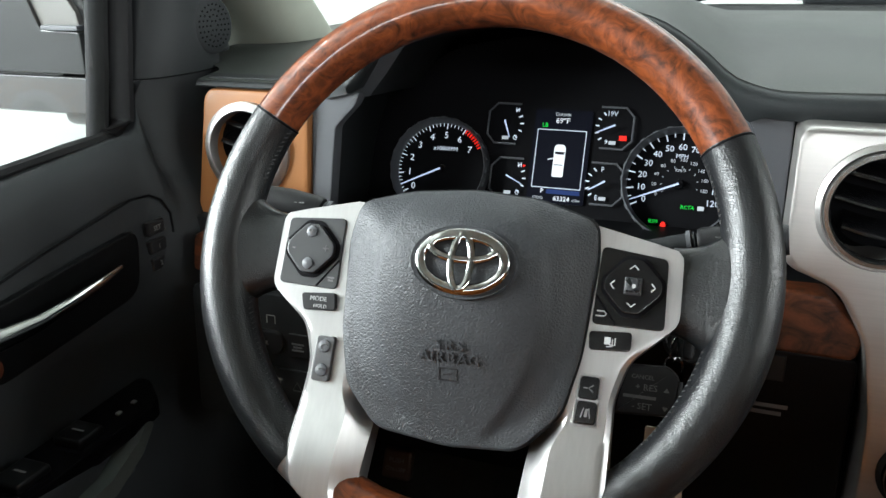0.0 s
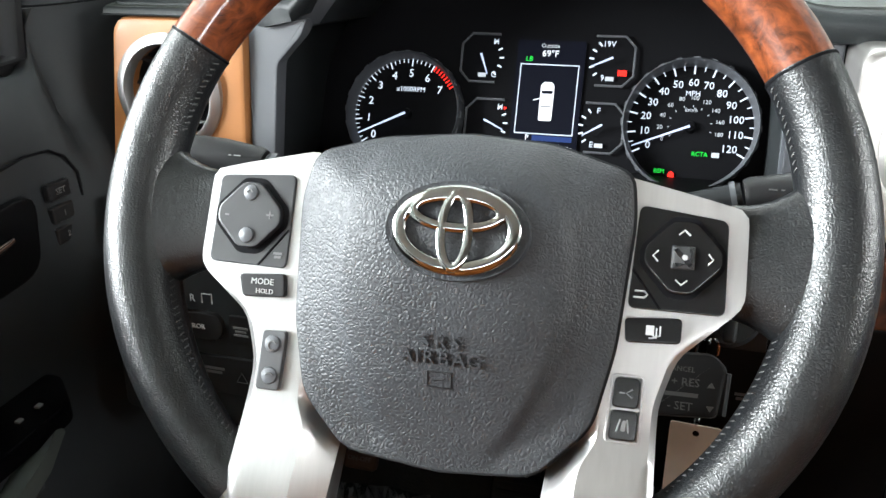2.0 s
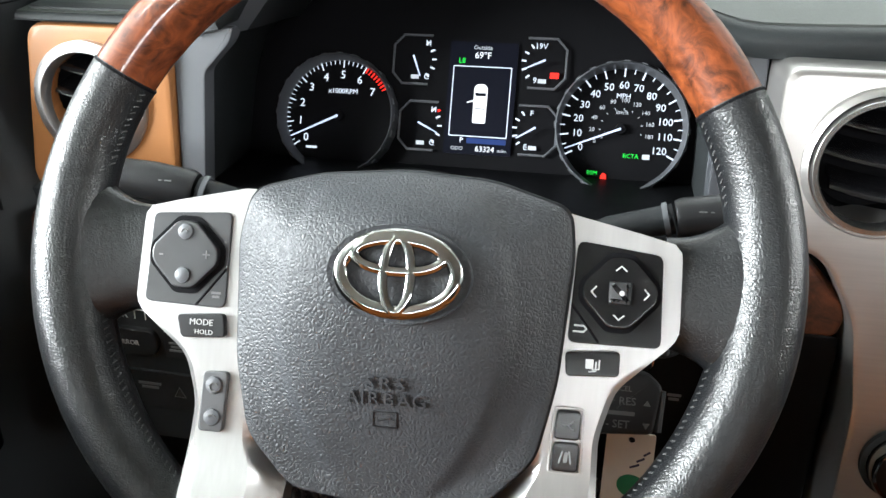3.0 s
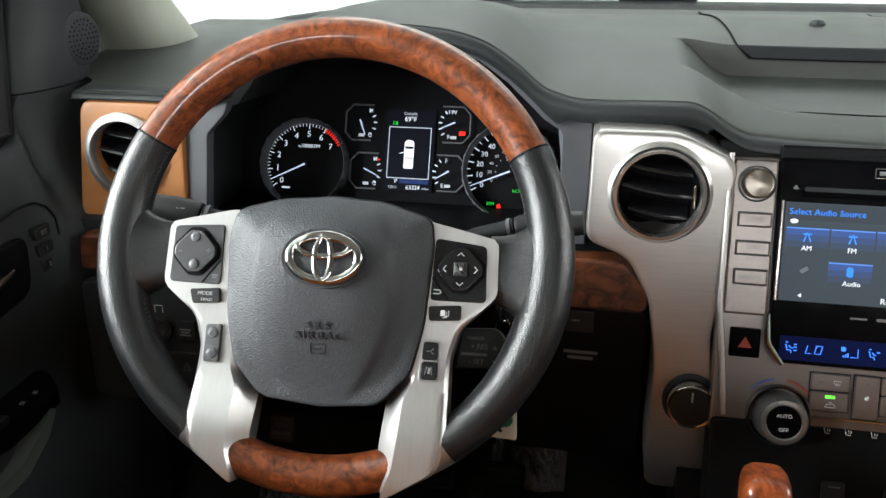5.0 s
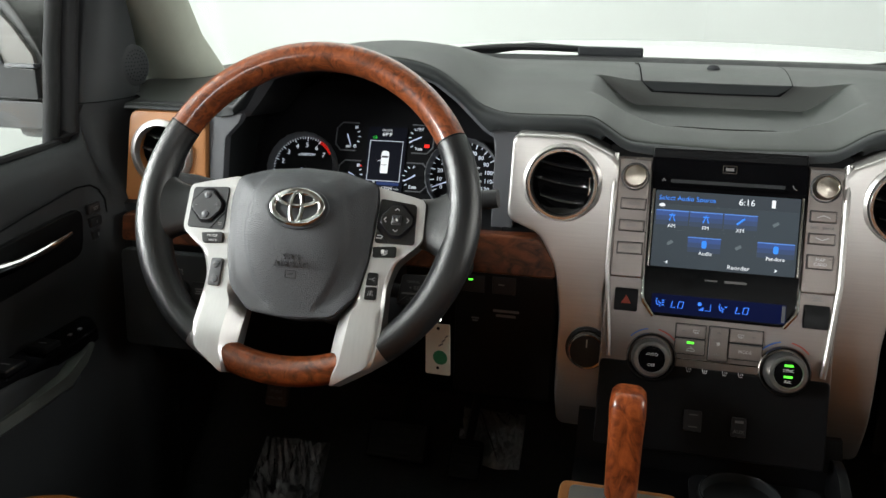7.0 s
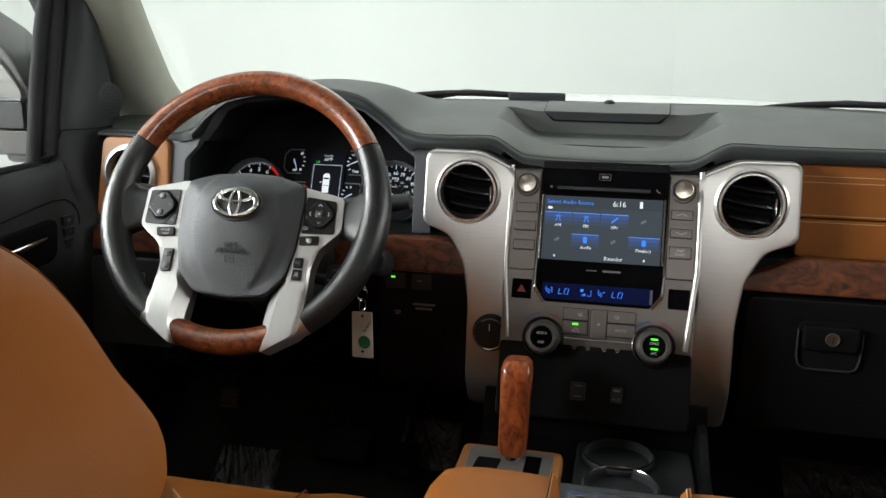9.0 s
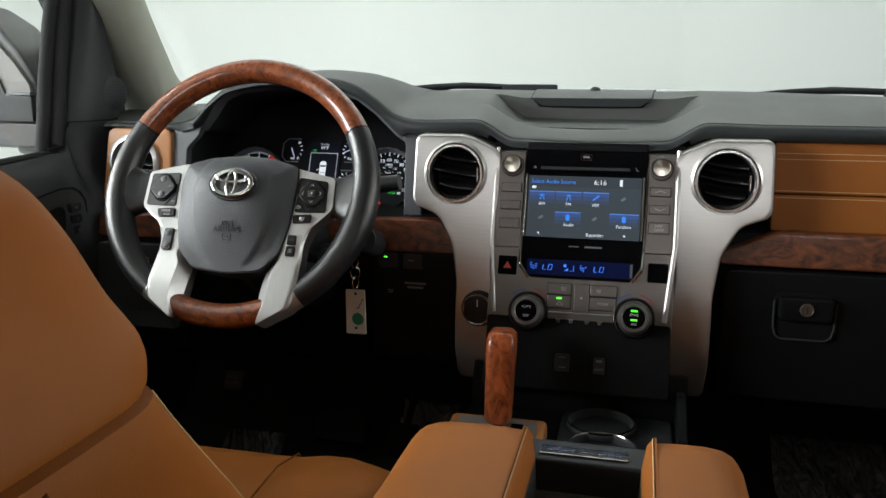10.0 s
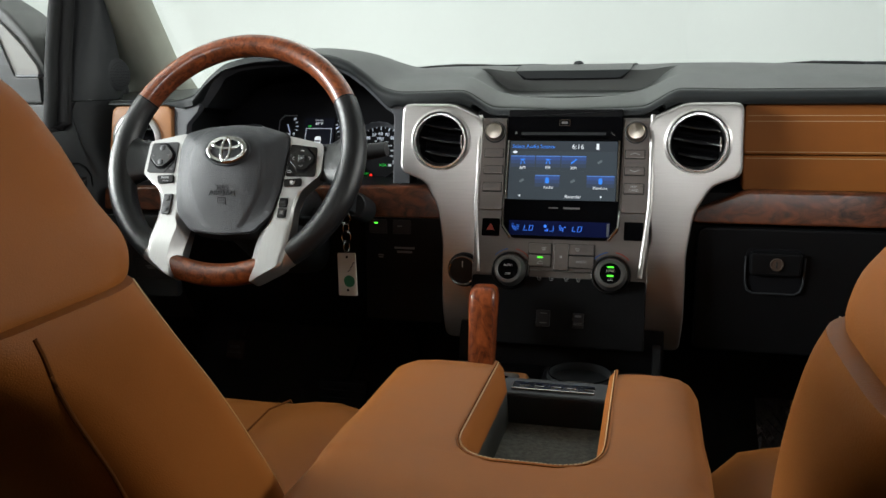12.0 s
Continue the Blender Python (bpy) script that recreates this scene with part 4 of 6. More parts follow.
part("display_end", prism(rect(0.069, 0.0725, -0.137, -0.118), 0.0066, 0.0072), GREY, clim)

# heating controls
hvac = thing("climate_controls", "climate control buttons and two chrome-ringed dials", "climate controls", S @ Matrix.Translation((0, 0, -0.001)))
for u0, u1, v0, v1, words in ((-0.044, -0.010, -0.1645, -0.1495, ""), (-0.044, -0.010, -0.1835, -0.1665, ""), (-0.0065, 0.0155, -0.188, -0.149, ""), (0.0155, 0.053, -0.1645, -0.1495, ""), (0.0155, 0.053, -0.1835, -0.1665, "MODE")):
    bt = part("button", prism(rect(u0 + 0.0006, u1 - 0.0006, v0, v1, 0.0015), -0.004, 0.003, 0.001), STRIP, hvac, "metal-look push button")
    part("button_gap", prism(rect(u0 - 0.0004, u1 + 0.0004, v0 - 0.001, v1 + 0.001, 0.0015), -0.004, 0.0003), BLACK, bt)
    if words:
        text(words, 0.0052, ((u0 + u1) / 2, (v0 + v1) / 2), 0.0032, MARK, bt)
    else:
        uc, vc = (u0 + u1) / 2, (v0 + v1) / 2
        if u1 - u0 < 0.03:  # fan up and down
            strokes(BLADES, (uc, vc), 0.0032, 0.0032, MARK, bt, "fan_icon", 0.0004)
            strokes([[(-1, -0.4), (0, 0.4), (1, -0.4)]], (uc, vc + 0.0125), 0.002, 0.0032, FAINT, bt, "arrow_mark", 0.0004)
            strokes([[(-1, 0.4), (0, -0.4), (1, 0.4)]], (uc, vc - 0.0125), 0.002, 0.0032, FAINT, bt, "arrow_mark", 0.0004)
        elif v1 > -0.16:  # window heating
            side = 1 if u0 < 0 else -1
            strokes([[(-1, 0.5), (1, 0.5), (0.7, -0.4), (-0.7, -0.4), (-1, 0.5)], [(-0.3, -0.8), (-0.3, 0.1)], [(0.3, -0.8), (0.3, 0.1)]], (uc + side * 0.006, vc), 0.0034, 0.0032, MARK, bt, "heating_icon", 0.0004)
            strokes([[(-1, 0), (1, 0)]], (uc - side * 0.008, vc), 0.0018, 0.0032, FAINT, bt, "switch_dash", 0.0005)
        else:  # air circulation
            strokes([[(-1, -0.4), (-0.6, 0.2), (0.5, 0.3), (1, -0.1), (1, -0.4), (-1, -0.4)], [(-0.2, 0.6), (0.3, 0.6)]], (uc + 0.001, vc - 0.003), 0.0045, 0.0032, MARK, bt, "circulation_icon", 0.0004)
part("indicator", prism(rect(-0.0305, -0.0225, -0.1715, -0.1690), 0.0028, 0.0034), LEDGREEN, hvac, "lit green indicator", smooth=False)
part("divider_bead", prism(rect(-0.043, 0.052, -0.1905, -0.1893), -0.002, 0.0035), CHROME, hvac)
for u in (-0.026, -0.008, 0.014, 0.0315):
    strokes([[(-0.9, 0.9), (-0.5, -0.7), (0.7, -0.7)], [(0.0, 0.6), (0.2, 0.2), (0.0, -0.2)], [(0.6, 0.6), (0.8, 0.2), (0.6, -0.2)]], (u, -0.2015), 0.0032, 0.0022, MARK, hvac, "seat_heater_mark", 0.0004)
for u, lit, words in ((-0.0693, 0, ("AUTO", "OFF")), (0.0778, 1, ("SYNC", "A/C"))):
    dial = part("dial", lathe([(0.0232, 0.001), (0.0226, 0.012), (0.0216, 0.023), (0.0196, 0.0268), (0.0160, 0.0272), (0.0150, 0.0258)], (u, -0.192), 44), DIAL, hvac, "satin metal dial")
    part("dial_ring", lathe([(0.029, 0.0), (0.029, 0.004), (0.0275, 0.0065), (0.0255, 0.004), (0.025, 0.001)], (u, -0.192), 48), CHROME, dial, "chrome ring")
    part("dial_cap", lathe([(0.0153, 0.020), (0.0151, 0.0258), (0.0, 0.0264)], (u, -0.192), 36), GLOSS, dial)
    for k, w in enumerate(words):
        v = -0.1865 - 0.0125 * k - (0.002 if lit else 0)
        text(w, 0.0048, (u, v), 0.0266, MARK, dial)
        if lit:
            part("dial_led", prism(rect(u - 0.0045, u + 0.0045, v + 0.0045, v + 0.0068), 0.0264, 0.0271), LEDGREEN, dial, "lit green indicator", smooth=False)
    part("cool_arc", tube(arc((u, -0.192), 0.0335, 100, 138, 10, 0.0008), 0.0008, 5), BLUEMARK, hvac)
    part("warm_arc", tube(arc((u, -0.192), 0.0335, 42, 80, 10, 0.0008), 0.0008, 5), REDMARK, hvac)
aux = thing("media_socket", "small black socket cover with faint lettering", "socket", S @ Matrix.Translation((0, 0, 0)))
part("cover", prism(rect(0.026, 0.042, -0.272, -0.250, 0.002), -0.002, 0.004, 0.001), BUTTON, aux)
text("AUX", 0.006, (0.034, -0.266), 0.0042, FAINT, aux)
bars((0.034, -0.2545), (0.009, 0.003), 0.004, FAINT, aux, 1)
usb = thing("port_cover", "small black port cover", "socket", S @ Matrix.Translation((0, 0, 0)))
part("cover", prism(rect(-0.027, -0.007, -0.272, -0.248, 0.002), -0.002, 0.0035, 0.001), BUTTON, usb)
bars((-0.0165, -0.2665), (0.010, 0.0012), 0.0035, FAINT, usb, 1)
bars((-0.0165, -0.2525), (0.010, 0.0012), 0.0035, FAINT, usb, 1)

# ---- instrument cluster ----
G = basis((0, 0.362, 0.687), 23)
clus = thing("instrument_cluster", "black instrument cluster with lit white dials", "instrument cluster", G)
part("face", prism(rounded([(-0.235, -0.115), (0.175, -0.115), (0.178, 0.03), (0.135, 0.085), (0.0, 0.11), (-0.14, 0.09), (-0.215, 0.03)], 0.03), -0.03, -0.012, 0.002), GAUGE, clus)


def ticks(c, r0, r1, a0, a1, n, w, mat, parent, name="tick_scale", big=0):
    bm = bmesh.new()
    for k in range(n):
        a = radians(a0 + (a1 - a0) * k / (n - 1))
        long = big and k % big == 0
        ra, ww = (r0 - 0.003, w * 1.6) if long else (r0, w)
        d, p = Vector((math.cos(a), math.sin(a))), Vector((-math.sin(a), math.cos(a)))
        q = [Vector(c) + d * ra - p * ww, Vector(c) + d * r1 - p * ww, Vector(c) + d * r1 + p * ww, Vector(c) + d * ra + p * ww]
        prism([tuple(v) for v in q], -0.009, -0.0085, bm=bm)
    return part(name, bm, mat, parent, smooth=False)


def needle(c, angle, length, tail, parent, w=0.0011):
    m = Matrix.Translation((c[0], c[1], -0.004)) @ pose(0, 0, 0, 0, 0, angle)
    nd = part("needle", prism([(tail, -w * 0.8), (length, -w * 0.35), (length, w * 0.35), (tail, w * 0.8)], -0.001, 0.0006, m=m), NEEDLE, parent, "lit white needle", smooth=False)
    return nd


def dial(name, c, r, label):
    d = part(name, lathe([(r, -0.012), (r * 1.0, 0.004), (r * 0.975, 0.007), (r * 0.95, 0.004), (r * 0.93, -0.006), (r * 0.92, -0.0115)], c, 56), GREY, clus, label)
    part("dial_face", lathe([(r * 0.93, -0.0105), (0, -0.0105)], c, 48), GAUGE, d)
    part("hub", lathe([(0.005, -0.010), (0.004, -0.006), (0, -0.0055)], c, 24), GAUGE, d)
    return d


tc, tr = (-0.1383, -0.0465), 0.0535
tach = dial("tachometer", tc, tr, "round rev counter with a notched grey rim")
ticks(tc, tr * 0.855, tr * 0.92, 214.7, 214.7 - 25.3 * 6, 31, 0.0003, LITWHITE, tach, "tick_scale", 5)
ticks(tc, tr * 0.835, tr * 0.92, 214.7 - 25.3 * 6.1, 214.7 - 25.3 * 7.2, 8, 0.0006, LITRED, tach, "red_marks")
for k in range(8):
    a = radians(214.7 - 25.3 * k)
    text(str(k), 0.0100, (tc[0] + math.cos(a) * tr * 0.68, tc[1] + math.sin(a) * tr * 0.68), -0.0095, LITWHITE, tach, "numeral")
text("x1000RPM", 0.0062, (tc[0] + 0.002, tc[1] + 0.0220), -0.0095, LITWHITE, tach)
bars((tc[0] - 0.024, tc[1] - 0.029), (0.010, 0.002), -0.0095, LITWHITE, tach, 1)
needle(tc, 206, 0.047, 0.0, tach)
sc, sr = (0.1083, -0.0430), 0.0545
speed = dial("speedometer", sc, sr, "round speedometer with a notched grey rim")
ticks(sc, sr * 0.855, sr * 0.93, 208, 208 - 235, 25, 0.0004, LITWHITE, speed, "tick_scale", 2)
for k in range(13):
    a = radians(208 - 235 * k / 12)
    text(str(10 * k), 0.0086, (sc[0] + math.cos(a) * sr * 0.67, sc[1] + math.sin(a) * sr * 0.67), -0.0095, LITWHITE, speed, "numeral")
for k in range(10):
    a = radians(208 - 235 * k / 9.6)
    text(str(20 * k), 0.0048, (sc[0] + math.cos(a) * sr * 0.44, sc[1] + math.sin(a) * sr * 0.44), -0.0095, LITDIM, speed, "numeral")
ticks(sc, sr * 0.30, sr * 0.33, 208, 208 - 235 * 9 / 9.6, 10, 0.0003, LITDIM, speed, "inner_ticks")
text("MPH", 0.0060, (sc[0], sc[1] + 0.0275), -0.0095, LITWHITE, speed)
text("km/h", 0.0050, (sc[0], sc[1] + 0.0140), -0.0095, LITDIM, speed)
needle(sc, 203, 0.049, 0.0, speed)
part("belt_lamp", lathe([(0.0026, -0.0095), (0.0026, -0.009), (0, -0.009)], (sc[0] - 0.0110, sc[1] - 0.0415), 12, sy=1.5), LITRED, speed, "lit red seat belt lamp")
text("BSM", 0.0050, (sc[0] - 0.0207, sc[1] - 0.0381), -0.0095, LITGREEN, speed)
text("RCTA", 0.0050, (sc[0] + 0.0100, sc[1] - 0.0221), -0.0095, LITGREEN, speed)
part("lamp_mark", prism(rect(sc[0] + 0.0195, sc[0] + 0.0255, sc[1] - 0.0240, sc[1] - 0.0200), -0.0095, -0.009), LITDIM, speed, smooth=False)
# notches round the dial rims
for c, r, par in ((tc, tr, tach), (sc, sr, speed)):
    bm = bmesh.new()
    for k in range(24):
        a = radians(k * 15)
        d, p = Vector((math.cos(a), math.sin(a))), Vector((-math.sin(a), math.cos(a)))
        q = [Vector(c) + d * r * 0.985 - p * 0.0035, Vector(c) + d * (r + 0.0009) - p * 0.002, Vector(c) + d * (r + 0.0009) + p * 0.002, Vector(c) + d * r * 0.985 + p * 0.0035]
        prism([tuple(v) for v in q], -0.010, 0.004, bm=bm)
    part("notched_rim", bm, GREY, par, smooth=False)
# four small dials
SMALL = [((-0.0700, 0.0065), 1, ("H", "C"), -68, "oil_gauge"), ((-0.0610, -0.0505), 1, ("H", "C"), -25, "temperature_gauge"), ((0.0370, 0.0080), -1, ("19V", "9"), 205, "voltmeter"), ((0.0335, -0.0490), -1, ("F", "E"), 212, "fuel_gauge")]
for c, s, words, a, nm in SMALL:
    path = [(c[0] + s * 0.012, c[1] + 0.021, -0.008), (c[0] - s * 0.013, c[1] + 0.021, -0.008), (c[0] - s * 0.0215, c[1] + 0.012, -0.008), (c[0] - s * 0.0215, c[1] - 0.012, -0.008), (c[0] - s * 0.013, c[1] - 0.021, -0.008), (c[0] + s * 0.010, c[1] - 0.021, -0.008)]
    g = part(nm, tube(path, 0.0011, 6), GREY, clus, "small lit gauge in a grey frame")
    ticks((c[0] - s * 0.004, c[1]), 0.0165, 0.0205, (50 if s > 0 else 130), (-45 if s > 0 else 218), 5, 0.0007, LITWHITE, g)
    text(words[0], 0.0068, (c[0] + s * 0.0085 if s > 0 else c[0] - 0.0005, c[1] + 0.0145), -0.0085, LITWHITE, g, "numeral")
    text(words[1], 0.0068, (c[0] + s * 0.0085 if s > 0 else c[0] - 0.004, c[1] - 0.0145), -0.0085, LITWHITE, g, "numeral")
    needle((c[0] - s * 0.003, c[1] + 0.002), a, 0.018, -0.001, g, 0.0010)
    part("symbol", prism(rect(c[0] - s * 0.002 - 0.0035, c[0] - s * 0.002 + 0.0035, c[1] - 0.0165, c[1] - 0.0130), -0.0095, -0.009), LITDIM, g, smooth=False)
part("battery_lamp", prism(rect(0.0455, 0.0530, -0.0040, 0.0008), -0.0088, -0.0082), LITRED, clus, "lit red battery lamp", smooth=False)
part("heat_mark", prism([(-0.0490, -0.0350), (-0.0460, -0.0365), (-0.0490, -0.0380)], -0.0088, -0.0082), LITRED, clus, smooth=False)
# middle display
lcd = part("display", prism(rect(-0.0420, 0.0170, -0.0725, 0.0240, 0.002), -0.0115, -0.0095), LCDBACK, clus, "lit driver display", smooth=False)
LZ = -0.0092
FL, FR, FT, FB = -0.0378, 0.0125, 0.0030, -0.0570
for a, b in (((FL, FT), (FR, FT)), ((FR, FT), (FR, FB)), ((FR, FB), (FL, FB)), ((FL, FB), (FL, FT))):
    part("display_frame", tube([(a[0], a[1], LZ), (b[0], b[1], LZ)], 0.00045, 4), LITWHITE, lcd)
truck = part("vehicle_icon", prism(rounded([(-0.0182, -0.0455), (-0.0068, -0.0455), (-0.0066, -0.0150), (-0.0090, -0.0120), (-0.0160, -0.0120), (-0.0184, -0.0150)], 0.0016), LZ, LZ + 0.0004), SCRTEXT, lcd, "white truck icon seen from above", smooth=False)
part("icon_window", prism([(-0.0176, -0.0195), (-0.0074, -0.0195), (-0.0082, -0.0222), (-0.0168, -0.0222)], LZ + 0.0003, LZ + 0.0006), LCDBACK, truck, smooth=False)
part("icon_line", prism(rect(-0.0170, -0.0080, -0.0335, -0.0327), LZ + 0.0003, LZ + 0.0006), LCDBACK, truck, smooth=False)
part("icon_door", tube([(-0.0184, -0.0262, LZ), (-0.0240, -0.0280, LZ)], 0.0005, 4), SCRTEXT, truck)
text("69°F", 0.0078, (-0.0130, 0.0125), LZ, SCRTEXT, lcd)
text("Outside", 0.0050, (-0.0135, 0.0192), LZ, LITDIM, lcd)
text("P", 0.0066, (-0.0265, -0.0608), LZ, SCRTEXT, lcd)
part("gear_band", prism(rect(-0.0220, 0.0125, -0.0630, -0.0585), LZ - 0.0002, LZ), glow("gear_band", (0.02, 0.04, 0.14), 0.5), lcd, smooth=False)
text("63324", 0.0068, (-0.0055, -0.0678), LZ, SCRTEXT, lcd)
text("miles", 0.0040, (0.0095, -0.0682), LZ, LITDIM, lcd)
text("ODO", 0.0046, (-0.0300, -0.0680), LZ, LITDIM, lcd)
text("L8", 0.0062, (-0.0310, 0.0075), LZ, LITGREEN, lcd)

# ---- steering wheel and column ----
W = basis((-0.003, 0.0373, 0.6685), 27.7, 2.9)
wheel = thing("steering_wheel", "four-spoke leather and burl wood steering wheel", "steering wheel", W)
R = 0.1782


def rim_arc(a0, a1, n, r, flat=1.0, bump=0.0):
    path, rad = [], []
    for k in range(n + 1):
        a = a0 + (a1 - a0) * k / n
        path.append((R * math.cos(radians(a)), R * math.sin(radians(a)), 0.0))
        rad.append(r + bump * math.sin(math.pi * k / n) ** 2)
    return tube(path, rad, 20, flat=flat, up=(0, 0, 1))


part("wood_rim_top", rim_arc(28, 151, 60, 0.0165, 1.08), WOOD, wheel, "glossy reddish burl wood rim section")
part("wood_rim_bottom", rim_arc(245, 293, 30, 0.0165, 1.05), WOOD, wheel, "glossy reddish burl wood rim section")
part("leather_rim_left", rim_arc(150.3, 235, 48, 0.0170, 1.08, 0.0025), LEATHER, wheel, "worn black leather grip")
for a0, a1 in ((234.5, 245.2), (292.8, 306)):
    part("silver_rim", rim_arc(a0, a1, 10, 0.0168, 1.06), SPOKE, wheel, "satin silver rim section")
part("leather_rim_right", rim_arc(305.5, 388.7, 48, 0.0170, 1.08, 0.0025), LEATHER, wheel, "worn black leather grip")
for a in (28.3, 150.7):
    part("rim_joint", rim_arc(a - 0.22, a + 0.22, 2, 0.01735, 1.08), GAUGE, wheel)
# stitches along the inside of the grips
for a0, a1, b0, b1 in ((188, 233, 150.3, 235), (308, 352, 305.5, 388.7), (152, 166, 150.3, 235), (373, 387, 305.5, 388.7)):
    st = bmesh.new()
    count = round((a1 - a0) / 1.33)
    for k in range(count + 1):
        deg = a0 + (a1 - a0) * k / count
        a = radians(deg)
        r0 = 0.0172 + 0.0025 * math.sin(math.pi * (deg - b0) / (b1 - b0)) ** 2
        d, o = Vector((-math.sin(a), math.cos(a), 0)), Vector((math.cos(a), math.sin(a), 0))
        p = [o * (R - r0 * math.cos(w)) + Vector((0, 0, r0 * 1.06 * math.sin(w))) for w in (0.16, 0.34)]
        tube([p[0] - d * 0.0007, p[1] + d * 0.0007], 0.00045, 4, bm=st)
    part("stitching", st, DSTITCH, wheel)


def arm(s, name):
    """A padded side arm between the switch pod and the rim."""
    rows = []
    for t in np.linspace(0, 1, 9):
        u = s * (0.131 + 0.047 * t)
        v0 = -0.008 - 0.004 * t
        hh = 0.027 + 0.003 * t + 0.034 * t ** 2.4
        th = 0.0115 + 0.0055 * t
        n = -0.0035 + 0.0035 * smoothstep(0.2, 1.0, t)
        rows.append([(u, v0 + hh * math.copysign(abs(math.cos(a)) ** 0.75, math.cos(a)), n + th * math.copysign(abs(math.sin(a)) ** 0.8, math.sin(a))) for a in np.linspace(0, 2 * math.pi, 28, endpoint=False)])
    return part(name, grid(rows, wrap=True, caps=True), LEATHER, wheel, "black leather side spoke")


arm(-1, "left_arm")
arm(1, "right_arm")
# silver spokes
LSP = [(-0.072, 0.031), (-0.132, 0.018), (-0.134, -0.033), (-0.106, -0.056), (-0.099, -0.080), (-0.1035, -0.140), (-0.100, -0.161), (-0.060, -0.188), (-0.056, -0.168), (-0.050, -0.112), (-0.060, -0.098)]
RSP = [(0.078, 0.028), (0.1375, 0.0145), (0.1385, -0.030), (0.111, -0.056), (0.104, -0.080), (0.105, -0.140), (0.100, -0.166), (0.056, -0.191), (0.050, -0.168), (0.055, -0.112), (0.066, -0.098)]


def edge_at(pts, v, side):
    """Where an outline is cut at height v: its outermost point on one side."""
    hits = []
    for i in range(len(pts)):
        (x0, y0), (x1, y1) = pts[i - 1], pts[i]
        if (y0 - v) * (y1 - v) <= 0 and abs(y1 - y0) > 1e-7:
            hits.append(x0 + (x1 - x0) * (v - y0) / (y1 - y0))
    return (max(hits) if side > 0 else min(hits)) if hits else None


def spoke(pts, name, s):
    """A silver cover that runs from the switch pod down and over the rim; s points to the hub."""
    pts = rounded(pts, 0.006, 4)
    top, low = max(p[1] for p in pts) - 0.0004, min(p[1] for p in pts) + 0.0004
    rows = []
    for k in range(57):
        v = top + (low - top) * k / 56
        a, b = edge_at(pts, v, -s), edge_at(pts, v, s)
        row = []
        n = 0.0105 + 0.0095 * smoothstep(-0.088, -0.150, v) - 0.003 * smoothstep(-0.178, -0.194, v)
        depth = 0.0155 * smoothstep(-0.088, -0.108, v)
        for t in (0.0, 0.04, 0.08, 0.16, 0.28, 0.42, 0.56, 0.66, 0.70, 0.701, 0.78, 0.87, 0.95, 1.0):
            drop = depth * max(0.0, t - 0.70) / 0.30  # facet towards the hub
            drop += 0.003 * (1 - smoothstep(0.0, 0.08, t)) * smoothstep(-0.035, -0.070, v)
            row.append((a + (b - a) * t, v, n - drop))
        rows.append([(a, v, -0.014)] + row + [(b, v, -0.014)])
    return part(name, grid(rows, wrap=True, caps=True), SPOKE, wheel, "satin silver spoke cover")


spoke(LSP, "left_spoke", 1)
spoke(RSP, "right_spoke", -1)
# airbag cover
AIR = rounded([(-0.074, 0.029), (-0.040, 0.0385), (0.004, 0.0425), (0.046, 0.0395), (0.084, 0.028), (0.0865, 0.005), (0.082, -0.055), (0.074, -0.092), (0.050, -0.1175), (0.004, -0.1215), (-0.044, -0.1165), (-0.068, -0.092), (-0.0765, -0.055), (-0.0795, 0.005)], 0.008, 4)
ac = Vector((0.004, -0.035))


def resample(pts, step):
    """Points at even steps along a closed outline."""
    out = []
    for i in range(len(pts)):
        a, b = Vector(pts[i - 1]), Vector(pts[i])
        n = max(1, round((b - a).length / step))
        out += [tuple(a.lerp(b, j / n)) for j in range(n)]
    return out


AIR = resample(AIR, 0.004)


def ring_radius(t, edge):
    """Distance from the middle at share t: round within, the outline at the edge."""
    return (0.076 + (edge - 0.076) * t * t) * t


def dome(t, p):
    """Height of the cover at a share t of the way out to its edge."""
    d = Vector(p)
    mid = 0.0415 + 0.22 * (d.y + 0.015)
    n = 0.014 + (mid - 0.014) * (1 - t ** 3.2)
    line = 0.057 - 4.6 * (d.y + 0.03) ** 2  # a bowed crease on either side of the middle field
    return n - 0.0022 * smoothstep(line - 0.005, line + 0.003, abs(d.x - 0.004)) * (1 - smoothstep(0.88, 1.0, t))


rows = []
for t in list(np.linspace(0.04, 0.9, 44)) + [0.92, 0.94, 0.96, 0.98, 1.0]:
    row = []
    for p in AIR:
        way = Vector(p) - ac
        q = ac + way.normalized() * ring_radius(t, way.length)
        row.append((q.x, q.y, dome(t, q) if t < 0.995 else 0.014))
    rows.append(row)
rows.append([(p[0], p[1], -0.015) for p in AIR])
air = part("airbag_cover", grid(rows, wrap=True, caps=True), VINYL, wheel, "black grained vinyl airbag cover")
part("cover_gap", prism([tuple(ac + (Vector(p) - ac) * 1.018) for p in AIR], -0.018, 0.0108), BLACK, wheel)


def cover_n(v, u=0.0035):
    """The cover's height under a point, by its share of the way to the edge."""
    q = Vector((u, v)) - ac
    best = 9
    for i in range(len(AIR)):
        a, b = Vector(AIR[i - 1]) - ac, Vector(AIR[i]) - ac
        e = b - a
        den = q.x * e.y - q.y * e.x
        if abs(den) > 1e-12:
            k = (a.x * e.y - a.y * e.x) / den
            m = (a.x * q.y - a.y * q.x) / den
            if k > 0 and 0 <= m <= 1:
                best = min(best, k)
    lo, hi = 0.0, 1.0
    for _ in range(30):
        t = (lo + hi) / 2
        lo, hi = (t, hi) if ring_radius(t, q.length * best) < q.length else (lo, t)
